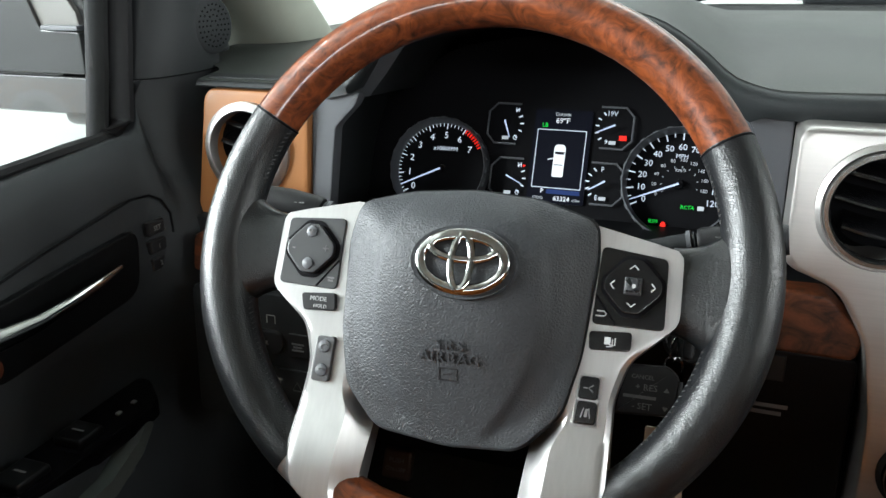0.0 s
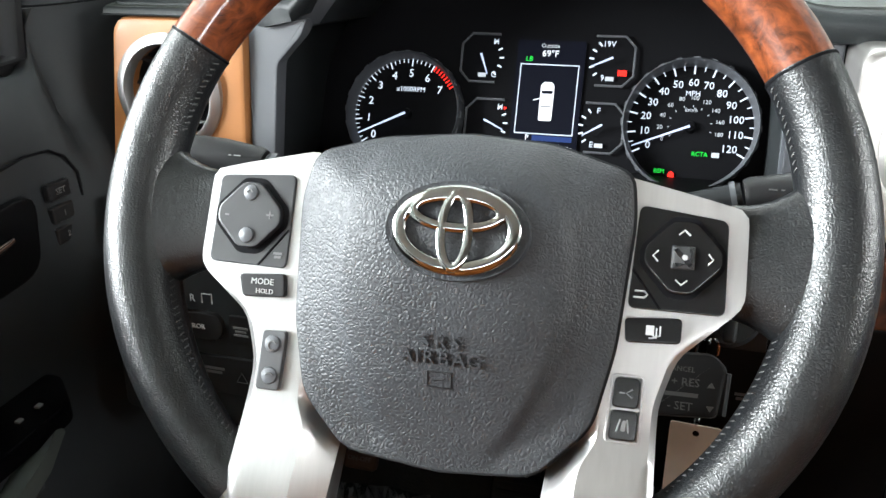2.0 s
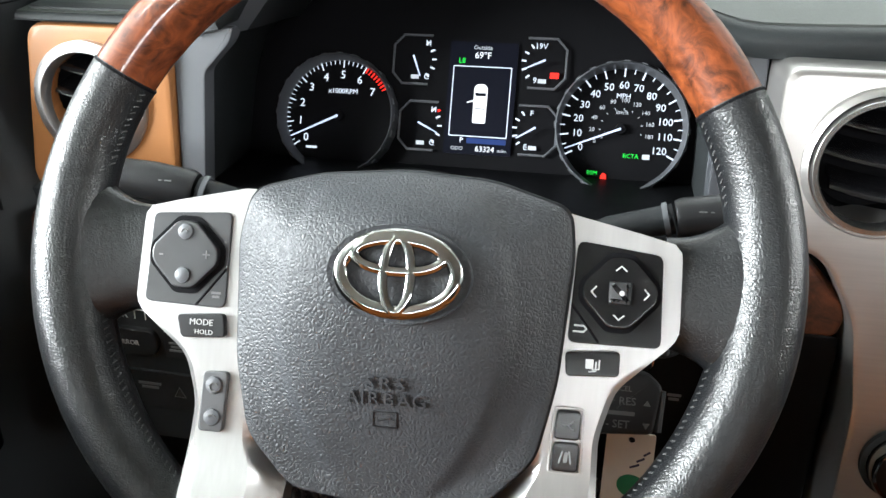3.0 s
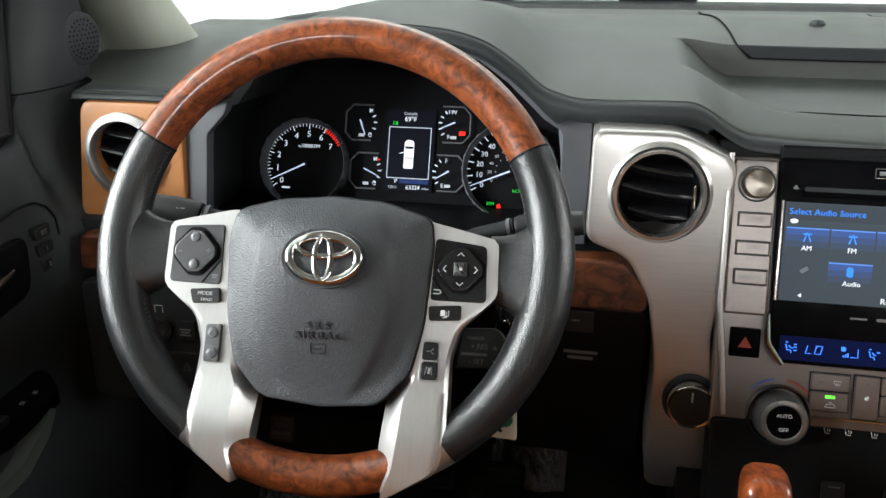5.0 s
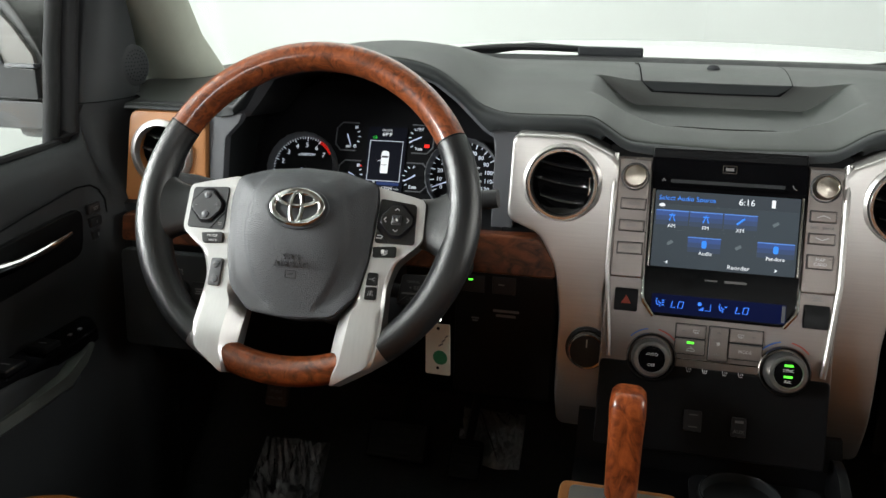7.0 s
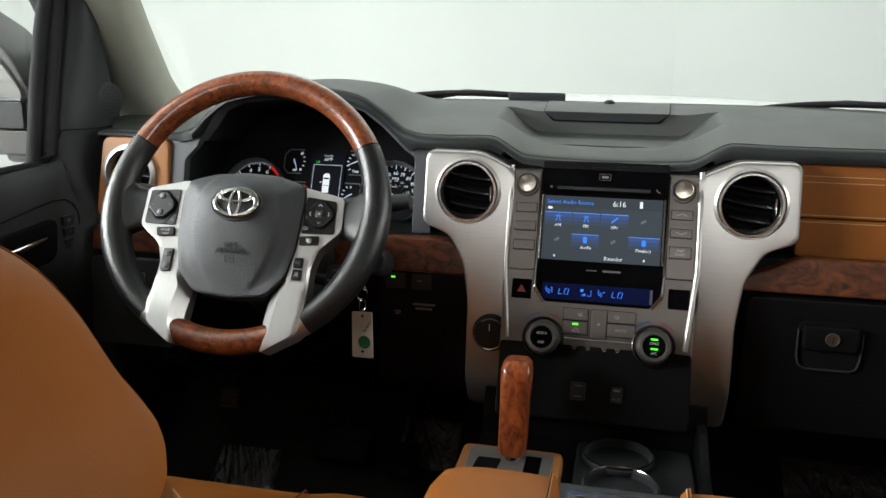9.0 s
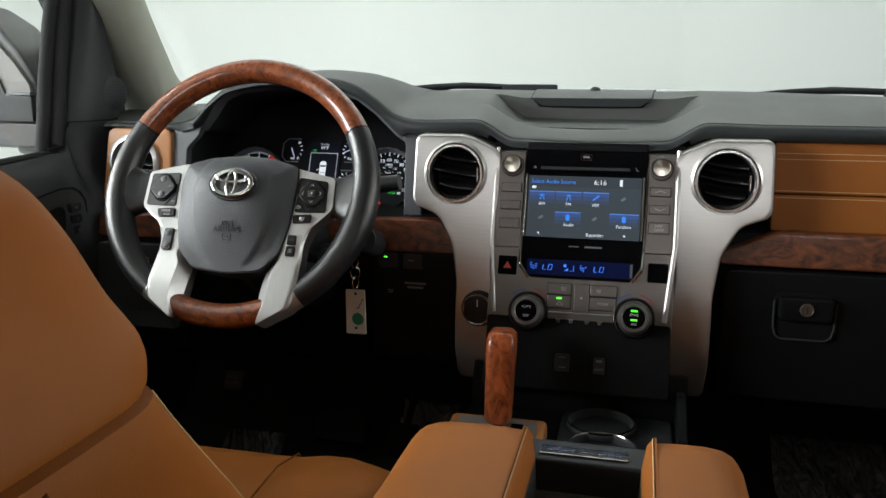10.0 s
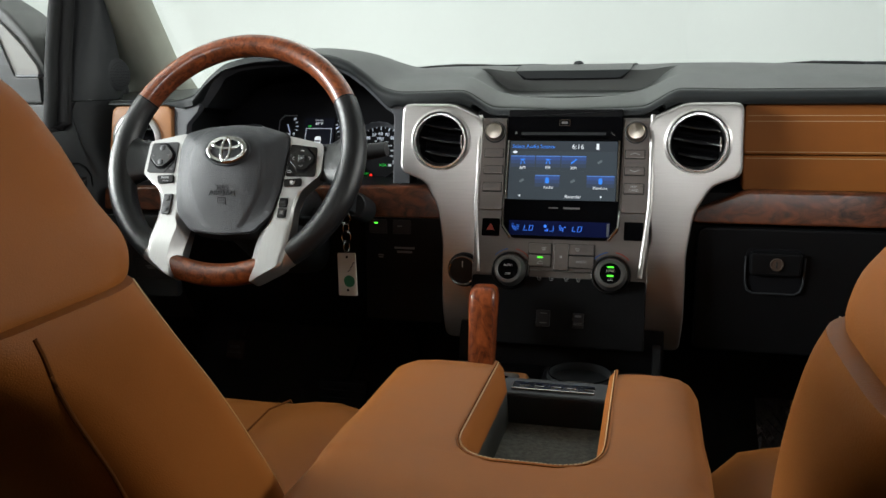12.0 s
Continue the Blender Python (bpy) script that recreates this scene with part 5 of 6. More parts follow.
    return dome(lo, (u, v))


LETTER = shader("cover_lettering", (0.036, 0.039, 0.044), 0.42, mottle=0.1)


def emboss(word, v, pitch):
    """Raised letters on the cover, one by one."""
    w = [0.45 if ch == "I" else 1.0 for ch in word]
    u = 0.0035 - pitch * sum(w) / 2
    for ch, k in zip(word, w):
        c = u + pitch * k / 2
        du, dv = (cover_n(v, c + 0.002) - cover_n(v, c - 0.002)) / 0.004, (cover_n(v + 0.002, c) - cover_n(v - 0.002, c)) / 0.004
        lie = Matrix(((1.12, 0, 0, c), (0, 1, 0, v), (1.12 * du, dv, 1, cover_n(v, c) + 0.0011), (0, 0, 0, 1)))
        text(ch, 0.0088, (0, 0), 0, LETTER, air, "raised_letter", 0.0006, m=lie)
        u += pitch * k


emboss("SRS", -0.0595, 0.0072)
emboss("AIRBAG", -0.0672, 0.0072)
part("horn_mark", tube([(-0.0025, -0.0735, cover_n(-0.0735)), (0.0090, -0.0735, cover_n(-0.0735)), (0.0090, -0.0810, cover_n(-0.081)), (-0.0025, -0.0810, cover_n(-0.081))], 0.0006, 5, closed=True), BUTTON, air)
part("horn_mark", tube([(0.0005, -0.0775, cover_n(-0.0775)), (0.0060, -0.0765, cover_n(-0.0765))], 0.0006, 5), BUTTON, air)
# emblem: a plain oval with two crossing ovals
ec = (0.0078, -0.0080)
em = part("emblem", tube(arc(ec, 0.0267, 0, 360, 56, 0.0440, 0.0172)[:-1], 0.0035, 12, closed=True, flat=0.6, up=(0, 0, 1)), CHROME, wheel, "plain chrome oval emblem")
part("emblem_bed", lathe([(0.0345, 0.0360), (0.0335, 0.0422), (0.0300, 0.0412), (0, 0.0412)], ec, 48, sy=0.68), VINYL, em)
part("emblem_oval", tube(arc((ec[0], ec[1] + 0.0082), 0.0203, 0, 360, 48, 0.0450, 0.0072)[:-1], 0.0025, 10, closed=True, flat=0.6, up=(0, 0, 1)), CHROME, em)
part("emblem_oval", tube(arc((ec[0], ec[1] - 0.0005), 0.0064, 0, 360, 48, 0.0452, 0.0168)[:-1], 0.0024, 10, closed=True, flat=0.6, up=(0, 0, 1)), CHROME, em)
# switch pods
NP = 0.0105


def chevron(c, turn, parent, size=0.0032, mat=None, n=0.0):
    m = pose(c[0], c[1], n, 0, 0, turn)
    pts = [m @ Vector(p) for p in ((-size, -size * 0.45, 0), (0, size * 0.45, 0), (size, -size * 0.45, 0))]
    return part("arrow_mark", tube(pts, 0.00045, 5), mat or MARK, parent)


def pod(pts, name, label, mat):
    """A dark switch panel let into the spoke."""
    out = rounded(pts, 0.004)
    panel = part(name, prism(out, 0.004, NP + 0.0018, 0.0008), mat, wheel, label)
    return panel


lp = pod([(-0.1288, -0.031), (-0.0855, -0.032), (-0.0850, 0.0170), (-0.127, 0.0146)], "left_switch_pod", "dark grey satin switch pod", PODGREY)
part("pod_line", tube([(-0.101, -0.0312, NP + 0.0018), (-0.0860, -0.012, NP + 0.0018)], 0.0006, 5), GAUGE, lp)
OCT = [(-0.005, 0.0175), (0.005, 0.0175), (0.0175, 0.004), (0.0175, -0.004), (0.005, -0.0175), (-0.005, -0.0175), (-0.0175, -0.004), (-0.0175, 0.004)]
part("pad_groove", prism(rounded([(-0.1070 + 1.15 * x, -0.0060 + 1.13 * y) for x, y in OCT], 0.003), 0.01, NP + 0.0024), GAUGE, lp)
rk = part("rocker_pad", prism(rounded([(-0.1070 + x, -0.0060 + 0.97 * y) for x, y in OCT], 0.003), 0.01, NP + 0.0062, 0.0015), PODGREY, lp)
for v in (0.0055, -0.0165):
    part("dimple", lathe([(0.0042, NP + 0.0060), (0.0038, NP + 0.0072), (0.002, NP + 0.0078), (0, NP + 0.0078)], (-0.1070, v), 18), GREY, rk)
chevron((-0.1070, 0.0062), 0, rk, 0.0018, FAINT, NP + 0.0080)
text("+", 0.009, (-0.0952, -0.0060), NP + 0.0064, FAINT, rk)
text("-", 0.009, (-0.1190, -0.0060), NP + 0.0064, FAINT, rk)
bars((-0.0905, -0.0255), (0.005, 0.0012), NP + 0.0019, FAINT, lp, 2)
rp = pod([(0.0862, -0.035), (0.130, -0.035), (0.1288, 0.009), (0.0885, 0.0140)], "right_switch_pod", "gloss black switch pod", PIANO)
part("pod_line", tube([(0.0872, -0.0165, NP + 0.0018), (0.1010, -0.0342, NP + 0.0018)], 0.0006, 5), GAUGE, rp)
part("pad_groove", prism(rounded([(0.1092 + 1.10 * x, -0.0098 + 1.09 * y) for x, y in OCT], 0.003), 0.01, NP + 0.0024), GAUGE, rp)
dp = part("direction_pad", prism(rounded([(0.1092 + x, -0.0098 + 0.97 * y) for x, y in OCT], 0.003), 0.01, NP + 0.0062, 0.0015), PIANO, rp)
part("centre_key", prism(rect(0.1035, 0.1149, -0.0156, -0.0040, 0.0012), NP, NP + 0.0082, 0.003), PODGREY, dp, "black centre key")
part("centre_dot", lathe([(0.0013, NP + 0.0080), (0.0013, NP + 0.0084), (0, NP + 0.0084)], (0.1098, -0.0098), 12), MARK, dp)
for u, v, a in ((0, 0.0115, 0), (0.0122, 0, -90), (0, -0.0115, 180), (-0.0122, 0, 90)):
    chevron((0.1092 + u, -0.0098 + v), a, dp, 0.0026, None, NP + 0.0064)
part("return_mark", tube([(0.0890, -0.0265, NP + 0.0021), (0.0935, -0.0265, NP + 0.0021), (0.0950, -0.0280, NP + 0.0021), (0.0935, -0.0295, NP + 0.0021), (0.0885, -0.0295, NP + 0.0021)], 0.0005, 5), MARK, rp)


def key(pts, name, label="black push button", mat=None):
    return part(name, prism(rounded(pts, 0.0025), 0.006, NP + 0.0035, 0.001), mat or BUTTON, wheel, label)


mk = key([(-0.110, -0.0365), (-0.0850, -0.0345), (-0.0835, -0.0465), (-0.1070, -0.0480)], "mode_button")
text("MODE", 0.0044, (-0.0965, -0.0397), NP + 0.0036, MARK, mk)
text("HOLD", 0.0035, (-0.0948, -0.0446), NP + 0.0036, MARK, mk)
ph = key([(-0.0935, -0.0640), (-0.0805, -0.0635), (-0.0815, -0.0940), (-0.0945, -0.0940)], "phone_button", "grey rocker button", KEYGREY)
for v, a in ((-0.0705, 0), (-0.0865, 0)):
    part("dimple", lathe([(0.0045, NP + 0.0034), (0.004, NP + 0.0045), (0.002, NP + 0.005), (0, NP + 0.005)], (-0.0872, v), 18), GREY, ph)
    part("phone_mark", tube(arc((-0.0866, v - 0.0008), 0.0022, 30, 150 if v < -0.08 else 300, 8, NP + 0.0052), 0.0004, 5), FAINT, ph)
pk = key([(0.0855, -0.0395), (0.1115, -0.0375), (0.1115, -0.0495), (0.0865, -0.0510)], "page_button", "gloss black push button", PIANO)
part("page_mark", prism(rect(0.0955, 0.0992, -0.0465, -0.0420), NP + 0.0034, NP + 0.0039), MARK, pk, smooth=False)
for k in range(2):
    part("page_mark", tube([(0.1003 + 0.0016 * k, -0.0430 + 0.001 * k, NP + 0.0036), (0.1003 + 0.0016 * k, -0.0475 + 0.001 * k, NP + 0.0036), (0.0970 + 0.0016 * k, -0.0480 + 0.001 * k, NP + 0.0036)], 0.0004, 4), MARK, pk)
for k, (v0, v1) in enumerate(((-0.0812, -0.0672), (-0.0962, -0.0822))):
    lk = key([(0.0828 - 0.0006 * k, v0), (0.0950, v0), (0.0952, v1), (0.0836 - 0.0006 * k, v1)], "assist_button", "gloss black push button", PIANO)
    rim = [(0.0818 - 0.0006 * k, v0 - 0.0008), (0.0960, v0 - 0.0008), (0.0962, v1 + 0.0008), (0.0826 - 0.0006 * k, v1 + 0.0008)]
    part("silver_frame", tube([(u, v, NP + 0.001) for u, v in rounded(rim, 0.002)], 0.0007, 6, closed=True), SPOKE, lk, "thin silver frame")
    vm = (v0 + v1) / 2
    part("assist_mark", tube([(0.0860, vm - 0.003, NP + 0.0036), (0.0875, vm + 0.003, NP + 0.0036)] if k else [(0.0860, vm, NP + 0.0036), (0.0885, vm, NP + 0.0036)], 0.0004, 4), FAINT, lk)
    part("assist_mark", tube([(0.0915, vm - 0.003, NP + 0.0036), (0.0905, vm + 0.003, NP + 0.0036)] if k else [(0.0920, vm + 0.002, NP + 0.0036), (0.0892, vm, NP + 0.0036), (0.0920, vm - 0.002, NP + 0.0036)], 0.0004, 4), FAINT, lk)
    if k:
        part("assist_mark", prism(rounded([(0.0878, vm - 0.0025), (0.0898, vm - 0.0025), (0.0902, vm + 0.0025), (0.0884, vm + 0.0025)], 0.0008), NP + 0.0034, NP + 0.0039), FAINT, lk, smooth=False)
# back of the hub
part("hub_back", lathe([(0.085, 0.002), (0.08, -0.02), (0.06, -0.045), (0.05, -0.06), (0, -0.06)], (0.004, -0.035), 40, sy=0.95), BLACK, wheel)

col = thing("steering_column", "black plastic steering column shroud with stalks", "steering column", W)
rows = []
for n, w, h, v in ((-0.055, 0.050, 0.045, -0.035), (-0.075, 0.062, 0.055, -0.035), (-0.12, 0.070, 0.060, -0.038), (-0.26, 0.075, 0.065, -0.045)):
    rows.append([(0.003 + w * math.copysign(abs(math.cos(a)) ** 0.6, math.cos(a)), v + h * math.copysign(abs(math.sin(a)) ** 0.6, math.sin(a)), n) for a in np.linspace(0, 2 * math.pi, 28, endpoint=False)])
part("shroud", grid(rows, wrap=True, caps=True), BLACK, col)
for s, nm in ((-1, "light_stalk"), (1, "wiper_stalk")):
    p = [(s * 0.06, 0.003, -0.090), (s * 0.11, 0.026, -0.083), (s * 0.145, 0.034, -0.078)]
    q = part(nm, tube(p, [0.007, 0.008, 0.009], 16), BLACK, col, "black control stalk")
    part("stalk_end", tube([(s * 0.1465, 0.034, -0.078), (s * 0.150, 0.0346, -0.0776), (s * 0.175, 0.038, -0.074), (s * 0.205, 0.041, -0.070)], [0.0105, 0.0118, 0.0122, 0.0105], 18), BUTTON, q)
    if s < 0:
        part("stalk_cap", tube([(-0.2052, 0.0410, -0.070), (-0.2085, 0.0413, -0.0695), (-0.2100, 0.0415, -0.0693)], [0.0108, 0.0104, 0.0085], 18), shader("pale_cap", (0.22, 0.225, 0.23), 0.35, mottle=0.1), q, "pale grey end cap")
    part("stalk_collar", tube([(s * 0.1395, 0.0328, -0.0785), (s * 0.1425, 0.0335, -0.078)], 0.0102, 18), GREY, q)
    for k, half in ((0.159, 0.0022), (0.1645, 0.0014), (0.170, 0.0019)):
        part("stalk_mark", prism(rect(s * k - half, s * k + half, 0.0372, 0.0380), -0.0640, -0.0634), FAINT, q, smooth=False)
cs = part("cruise_stalk", tube([(0.055, -0.065, -0.085), (0.085, -0.072, -0.080), (0.110, -0.076, -0.072)], [0.007, 0.008, 0.009], 14), BLACK, col, "cruise control stalk")
cb = part("cruise_paddle", prism(rounded([(0.100, -0.0915), (0.139, -0.0890), (0.143, -0.062), (0.135, -0.0545), (0.104, -0.056)], 0.004), -0.072, -0.060, 0.003), BUTTON, cs)
part("paddle_tip", tube([(0.1425, -0.064, -0.063), (0.141, -0.087, -0.063)], 0.0025, 8), BLACK, cb)
text("+ RES", 0.0062, (0.121, -0.0712), -0.0597, FAINT, cb)
text("- SET", 0.0062, (0.119, -0.0842), -0.0597, FAINT, cb)
text("CANCEL", 0.0040, (0.118, -0.0642), -0.0597, FAINT, cb)
bars((0.117, -0.0778), (0.022, 0.0022), -0.0598, FAINT, cb, 1)
for v, d in ((-0.0712, 0.0016), (-0.0842, -0.0016)):
    part("arrow_mark", prism([(0.1325, v - d), (0.1365, v - d), (0.1345, v + d)] if d > 0 else [(0.1325, v - d), (0.1345, v + d), (0.1365, v - d)], -0.0601, -0.0595), FAINT, cb, smooth=False)

# ignition, ring and paper tag
ign = thing("ignition_lock", "dark ignition lock with the key in it", "ignition", basis((0.140, 0.150, 0.580), 20))
part("barrel", lathe([(0.021, -0.03), (0.021, 0.012), (0.018, 0.016), (0.0, 0.016)], seg=28), BLACK, ign)
part("collar", tube(arc((0, 0), 0.0175, 20, 200, 16, 0.0165), 0.0008, 5), FAINT, ign)
part("key_head", box(-0.004, 0.004, -0.014, 0.014, 0.014, 0.042, 0.003), BLACK, ign)
tag = thing("key_tag", "cream paper key tag with a green dot on a steel chain", "key tag", pose(0.130, 0.123, 0.0))
for k in range(5):
    z = 0.580 - 0.0145 * k
    bm = tube([(0.0065 * math.cos(a) * (1 if k % 2 else 0.35), 0.0065 * math.cos(a) * (0.35 if k % 2 else 1), z - 0.0095 * math.sin(a)) for a in np.linspace(0, 2 * math.pi, 18, endpoint=False)], 0.0009, 6, closed=True)
    part("chain_link", bm, CHROME, tag, "steel chain link")
card_bm = prism(rounded([(-0.0165, 0.442), (0.0165, 0.444), (0.0150, 0.512), (-0.0165, 0.510)], 0.002), -0.0006, 0.0006, m=UP)
bmesh.ops.transform(card_bm, verts=card_bm.verts[:], matrix=pose(0, 0, 0, 0, 0, -8))
card = part("card", card_bm, PAPER, tag)
cm = pose(0, 0, 0, 0, 0, -8) @ UP
d = lathe([(0.0095, 0.0005), (0.0095, 0.0011), (0, 0.0011)], (0.003, 0.4665), 28)
bmesh.ops.transform(d, verts=d.verts[:], matrix=cm)
part("green_dot", d, GREEN_INK, card, "green round sticker")
for v in (0.452, 0.505):
    d = lathe([(0.0021, 0.0005), (0.0021, 0.0010), (0, 0.0010)], (0.0, v), 14)
    bmesh.ops.transform(d, verts=d.verts[:], matrix=cm)
    part("punched_hole", d, GAUGE, card)
for k in range(3):
    d = prism([(0.001 + 0.004 * k, 0.481 + 0.006 * k), (0.007 + 0.003 * k, 0.485 + 0.006 * k), (0.0065 + 0.003 * k, 0.4865 + 0.006 * k), (0.0005 + 0.004 * k, 0.4825 + 0.006 * k)], 0.0004, 0.0009, m=cm)
    part("pen_mark", d, INK, card, smooth=False)

# ---- knee panel switches ----
sw = thing("switch_bank", "black switch bank with faint markings beside the column", "switch panel", at_y(0.214, 8, 0.5))
part("plate", prism(rect(-0.345, -0.203, 0.405, 0.545, 0.01), -0.01, 0.004, 0.003), BLACK, sw)
part("mirror_switch", prism(rounded([(-0.287, 0.484), (-0.243, 0.484), (-0.237, 0.496), (-0.243, 0.508), (-0.287, 0.508), (-0.293, 0.496)], 0.006), 0.003, 0.009, 0.002), BUTTON, sw)
text("MIRROR", 0.0058, (-0.265, 0.496), 0.0092, MARK, sw)
text("L  R", 0.0085, (-0.2715, 0.518), 0.0042, MARK, sw)
part("fold_mark", tube([(-0.258, 0.515, 0.0042), (-0.258, 0.523, 0.0042), (-0.249, 0.523, 0.0042), (-0.249, 0.515, 0.0042)], 0.0005, 5), MARK, sw)
part("dimmer_switch", prism(rect(-0.234, -0.211, 0.484, 0.508, 0.003), 0.003, 0.007, 0.0015), BUTTON, sw)
bars((-0.223, 0.495), (0.013, 0.0018), 0.007, FAINT, sw, 3, 1.8)
part("switch", prism(rect(-0.284, -0.211, 0.436, 0.470, 0.003), 0.003, 0.007, 0.0015), BUTTON, sw)
bars((-0.251, 0.457), (0.020, 0.0022), 0.007, FAINT, sw, 2)
part("fold_mark", tube([(-0.230, 0.449, 0.0072), (-0.225, 0.458, 0.0072), (-0.220, 0.449, 0.0072)], 0.0005, 5, closed=True), FAINT, sw)
kn = thing("knee_switches", "black knee panel with blank switches and faint print", "switch panel", at_y(0.214, 4, 0.5))
part("plate", prism(rect(0.135, 0.265, 0.385, 0.556, 0.008), -0.01, 0.004, 0.003), MATTE, kn)
part("switch", prism(rect(0.143, 0.173, 0.529, 0.552, 0.002), 0.003, 0.006, 0.0015), BUTTON, kn)
part("switch", prism(rect(0.183, 0.213, 0.529, 0.552, 0.002), 0.003, 0.006, 0.0015), BUTTON, kn)
part("indicator", prism(rect(0.152, 0.158, 0.5450, 0.5472), 0.0056, 0.0064), LEDGREEN, kn, "small lit green indicator", smooth=False)
bars((0.195, 0.542), (0.008, 0.0016), 0.006, FAINT, kn, 1)
bars((0.202, 0.503), (0.034, 0.0034), 0.004, FAINT, kn, 2, 1.9)
bars((0.162, 0.492), (0.010, 0.0022), 0.004, FAINT, kn, 2)

# ---- driver's door ----
door = thing("front_door", "black moulded driver's door with chrome handle and open-view window", "door", pose(0, 0, 0))


def door_x(z):
    """The trim face leans out towards the window line and inwards at the armrest."""
    return interp(z, [(0.0, -0.405), (0.36, -0.385), (0.52, -0.372), (0.62, -0.385), (0.69, -0.40), (0.72, -0.418)])


def corner_x(y):
    """How far the trim stands in between the window channel and the dashboard."""
    return interp(y, [(0.19, -0.424), (0.212, -0.420), (0.224, -0.407), (0.250, -0.394), (0.290, -0.387), (0.330, -0.389), (0.365, -0.42)])


rows = []
ys = list(np.linspace(-1.0, 0.15, 24)) + [0.17, 0.185, 0.195, 0.203, 0.21, 0.216, 0.222, 0.23, 0.25, 0.28, 0.31, 0.33]
for y in ys:
    sill = interp(y, [(-1.0, 0.645), (0.0, 0.682), (0.15, 0.690), (0.195, 0.694), (0.205, 0.700), (0.213, 0.715), (0.220, 0.742), (0.33, 0.742)])
    zs = [0.0, 0.15, 0.30, 0.40, 0.46, 0.52, 0.57, 0.60, 0.625, 0.645, 0.66]
    row = [(door_x(z), y, z) for z in zs if z < sill - 0.022]
    while len(row) < 11:
        z = row[-1][2] + (sill - 0.02 - row[-1][2]) * 0.5
        row.append((door_x(z), y, z))
    row += [(door_x(sill) + 0.001, y, sill - 0.013), (-0.407, y, sill - 0.006), (-0.414, y, sill - 0.001), (-0.42, y, sill), (-0.47, y, sill - 0.006)]
    swell = 0.020 * smoothstep(0.165, 0.232, y)  # the trim reaches in to meet the dashboard
    turn = smoothstep(0.196, 0.222, y)
    out = []
    for n, (x, a, b) in enumerate(row):
        k = turn * smoothstep(0.60, 0.70, b) if n < 11 else turn
        out.append((x + swell + (corner_x(y) - x - swell) * (k if n < 15 else 0), a, b))
    rows.append(out)
part("trim_panel", grid(rows), BLACK, door, "black grained door trim")
part("outer_skin", box(-0.56, -0.50, -1.0, 0.36, 0.0, 0.66, 0.01), WHITEPAINT, door)
# armrest with switch plate
arm_rows = []
for y, w, zt in ((-0.75, 0.075, 0.475), (-0.4, 0.075, 0.470), (-0.1, 0.072, 0.464), (0.0, 0.062, 0.458), (0.06, 0.046, 0.452), (0.09, 0.014, 0.440)):
    x0 = -0.385
    arm_rows.append([(x0, y, zt), (x0 + w * 0.9, y, zt + 0.003), (x0 + w, y, zt - 0.006), (x0 + w, y, zt - 0.045), (x0 + w * 0.8, y, zt - 0.055), (x0, y, zt - 0.075)])
part("armrest", grid(arm_rows, caps=True), BLACK, door)
part("switch_plate", prism(rounded([(-0.375, -0.16), (-0.322, -0.16), (-0.326, 0.09), (-0.36, 0.12), (-0.375, 0.12)], 0.01), 0.452, 0.468, 0.003), GLOSS, door)
for k, (y0, y1) in enumerate(((-0.12, -0.085), (-0.065, -0.03), (0.0, 0.03))):
    sb = part("window_switch", box(-0.366, -0.336, y0, y1, 0.466, 0.475, 0.003), MATTE, door)
    mk = bars((0, 0), (0.012, 0.002), 0.0, FAINT, sb, 1)
    mk.location = (-0.351, (y0 + y1) / 2, 0.4752)
for y in (0.055, 0.075):
    part("lock_mark", box(-0.347, -0.343, y, y + 0.005, 0.4675, 0.4695), FAINT, door)
grey_rows = []
for y, z in ((-0.75, 0.428), (-0.4, 0.428), (-0.06, 0.428), (0.0, 0.430), (0.045, 0.440), (0.076, 0.450)):
    x0 = -0.308 - 0.02 * smoothstep(0.02, 0.076, y)
    h = 0.012 * (1 - 0.4 * smoothstep(0.03, 0.076, y))
    grey_rows.append([(x0 - 0.02, y, z + h), (x0, y, z + h), (x0 + 0.004, y, z), (x0 - 0.004, y, z - h * 0.6), (x0 - 0.03, y, z - h)])
part("armrest_band", grid(grey_rows, wrap=True, caps=True), PAD, door, "lighter grey band along the armrest")
# pull handle and lever
# Not sunk in: a darker plate on the trim draws the recess's shade.
part("handle_recess_shade", prism(rounded([(-0.04, 0.535), (0.14, 0.55), (0.15, 0.615), (-0.04, 0.60)], 0.02), 0, 0.006, 0.003, m=Matrix(((0, 0, 1, -0.379), (1, 0, 0, 0), (0, 1, 0, 0), (0, 0, 0, 1)))), MATTE, door)
part("pull_handle", tube([(-0.364, 0.108, 0.590), (-0.355, 0.07, 0.589), (-0.352, 0.03, 0.586), (-0.354, 0.0, 0.583), (-0.36, -0.045, 0.583)], [0.0024, 0.0040, 0.0050, 0.0060, 0.0085], 12, flat=1.2), CHROME, door, "chrome inner door handle")
# Chrome cup end; wood brown stands in for the tan it reflects.
part("handle_cup_reflection", lathe([(0.010, -0.001), (0.010, 0.004), (0.0, 0.006)], (0, 0), 20), WOODDASH, door, "lower end of the chrome handle cup, tan reflection set in its colour").matrix_local = Matrix(((0, 0, 1, -0.372), (1, 0, 0, -0.038), (0, 1, 0, 0.556), (0, 0, 0, 1)))
for z, nm in ((0.606, "SET"), (0.587, "1"), (0.569, "2")):
    sb = part("memory_button", box(-0.381, -0.374, 0.163, 0.187, z - 0.007, z + 0.007, 0.002), BUTTON, door)
    text(nm, 0.007, (0, 0), 0, FAINT, sb, m=Matrix(((0, 0, 1, -0.3735), (1, 0, 0, 0.175), (0, 1, 0, z), (0, 0, 0, 1))))
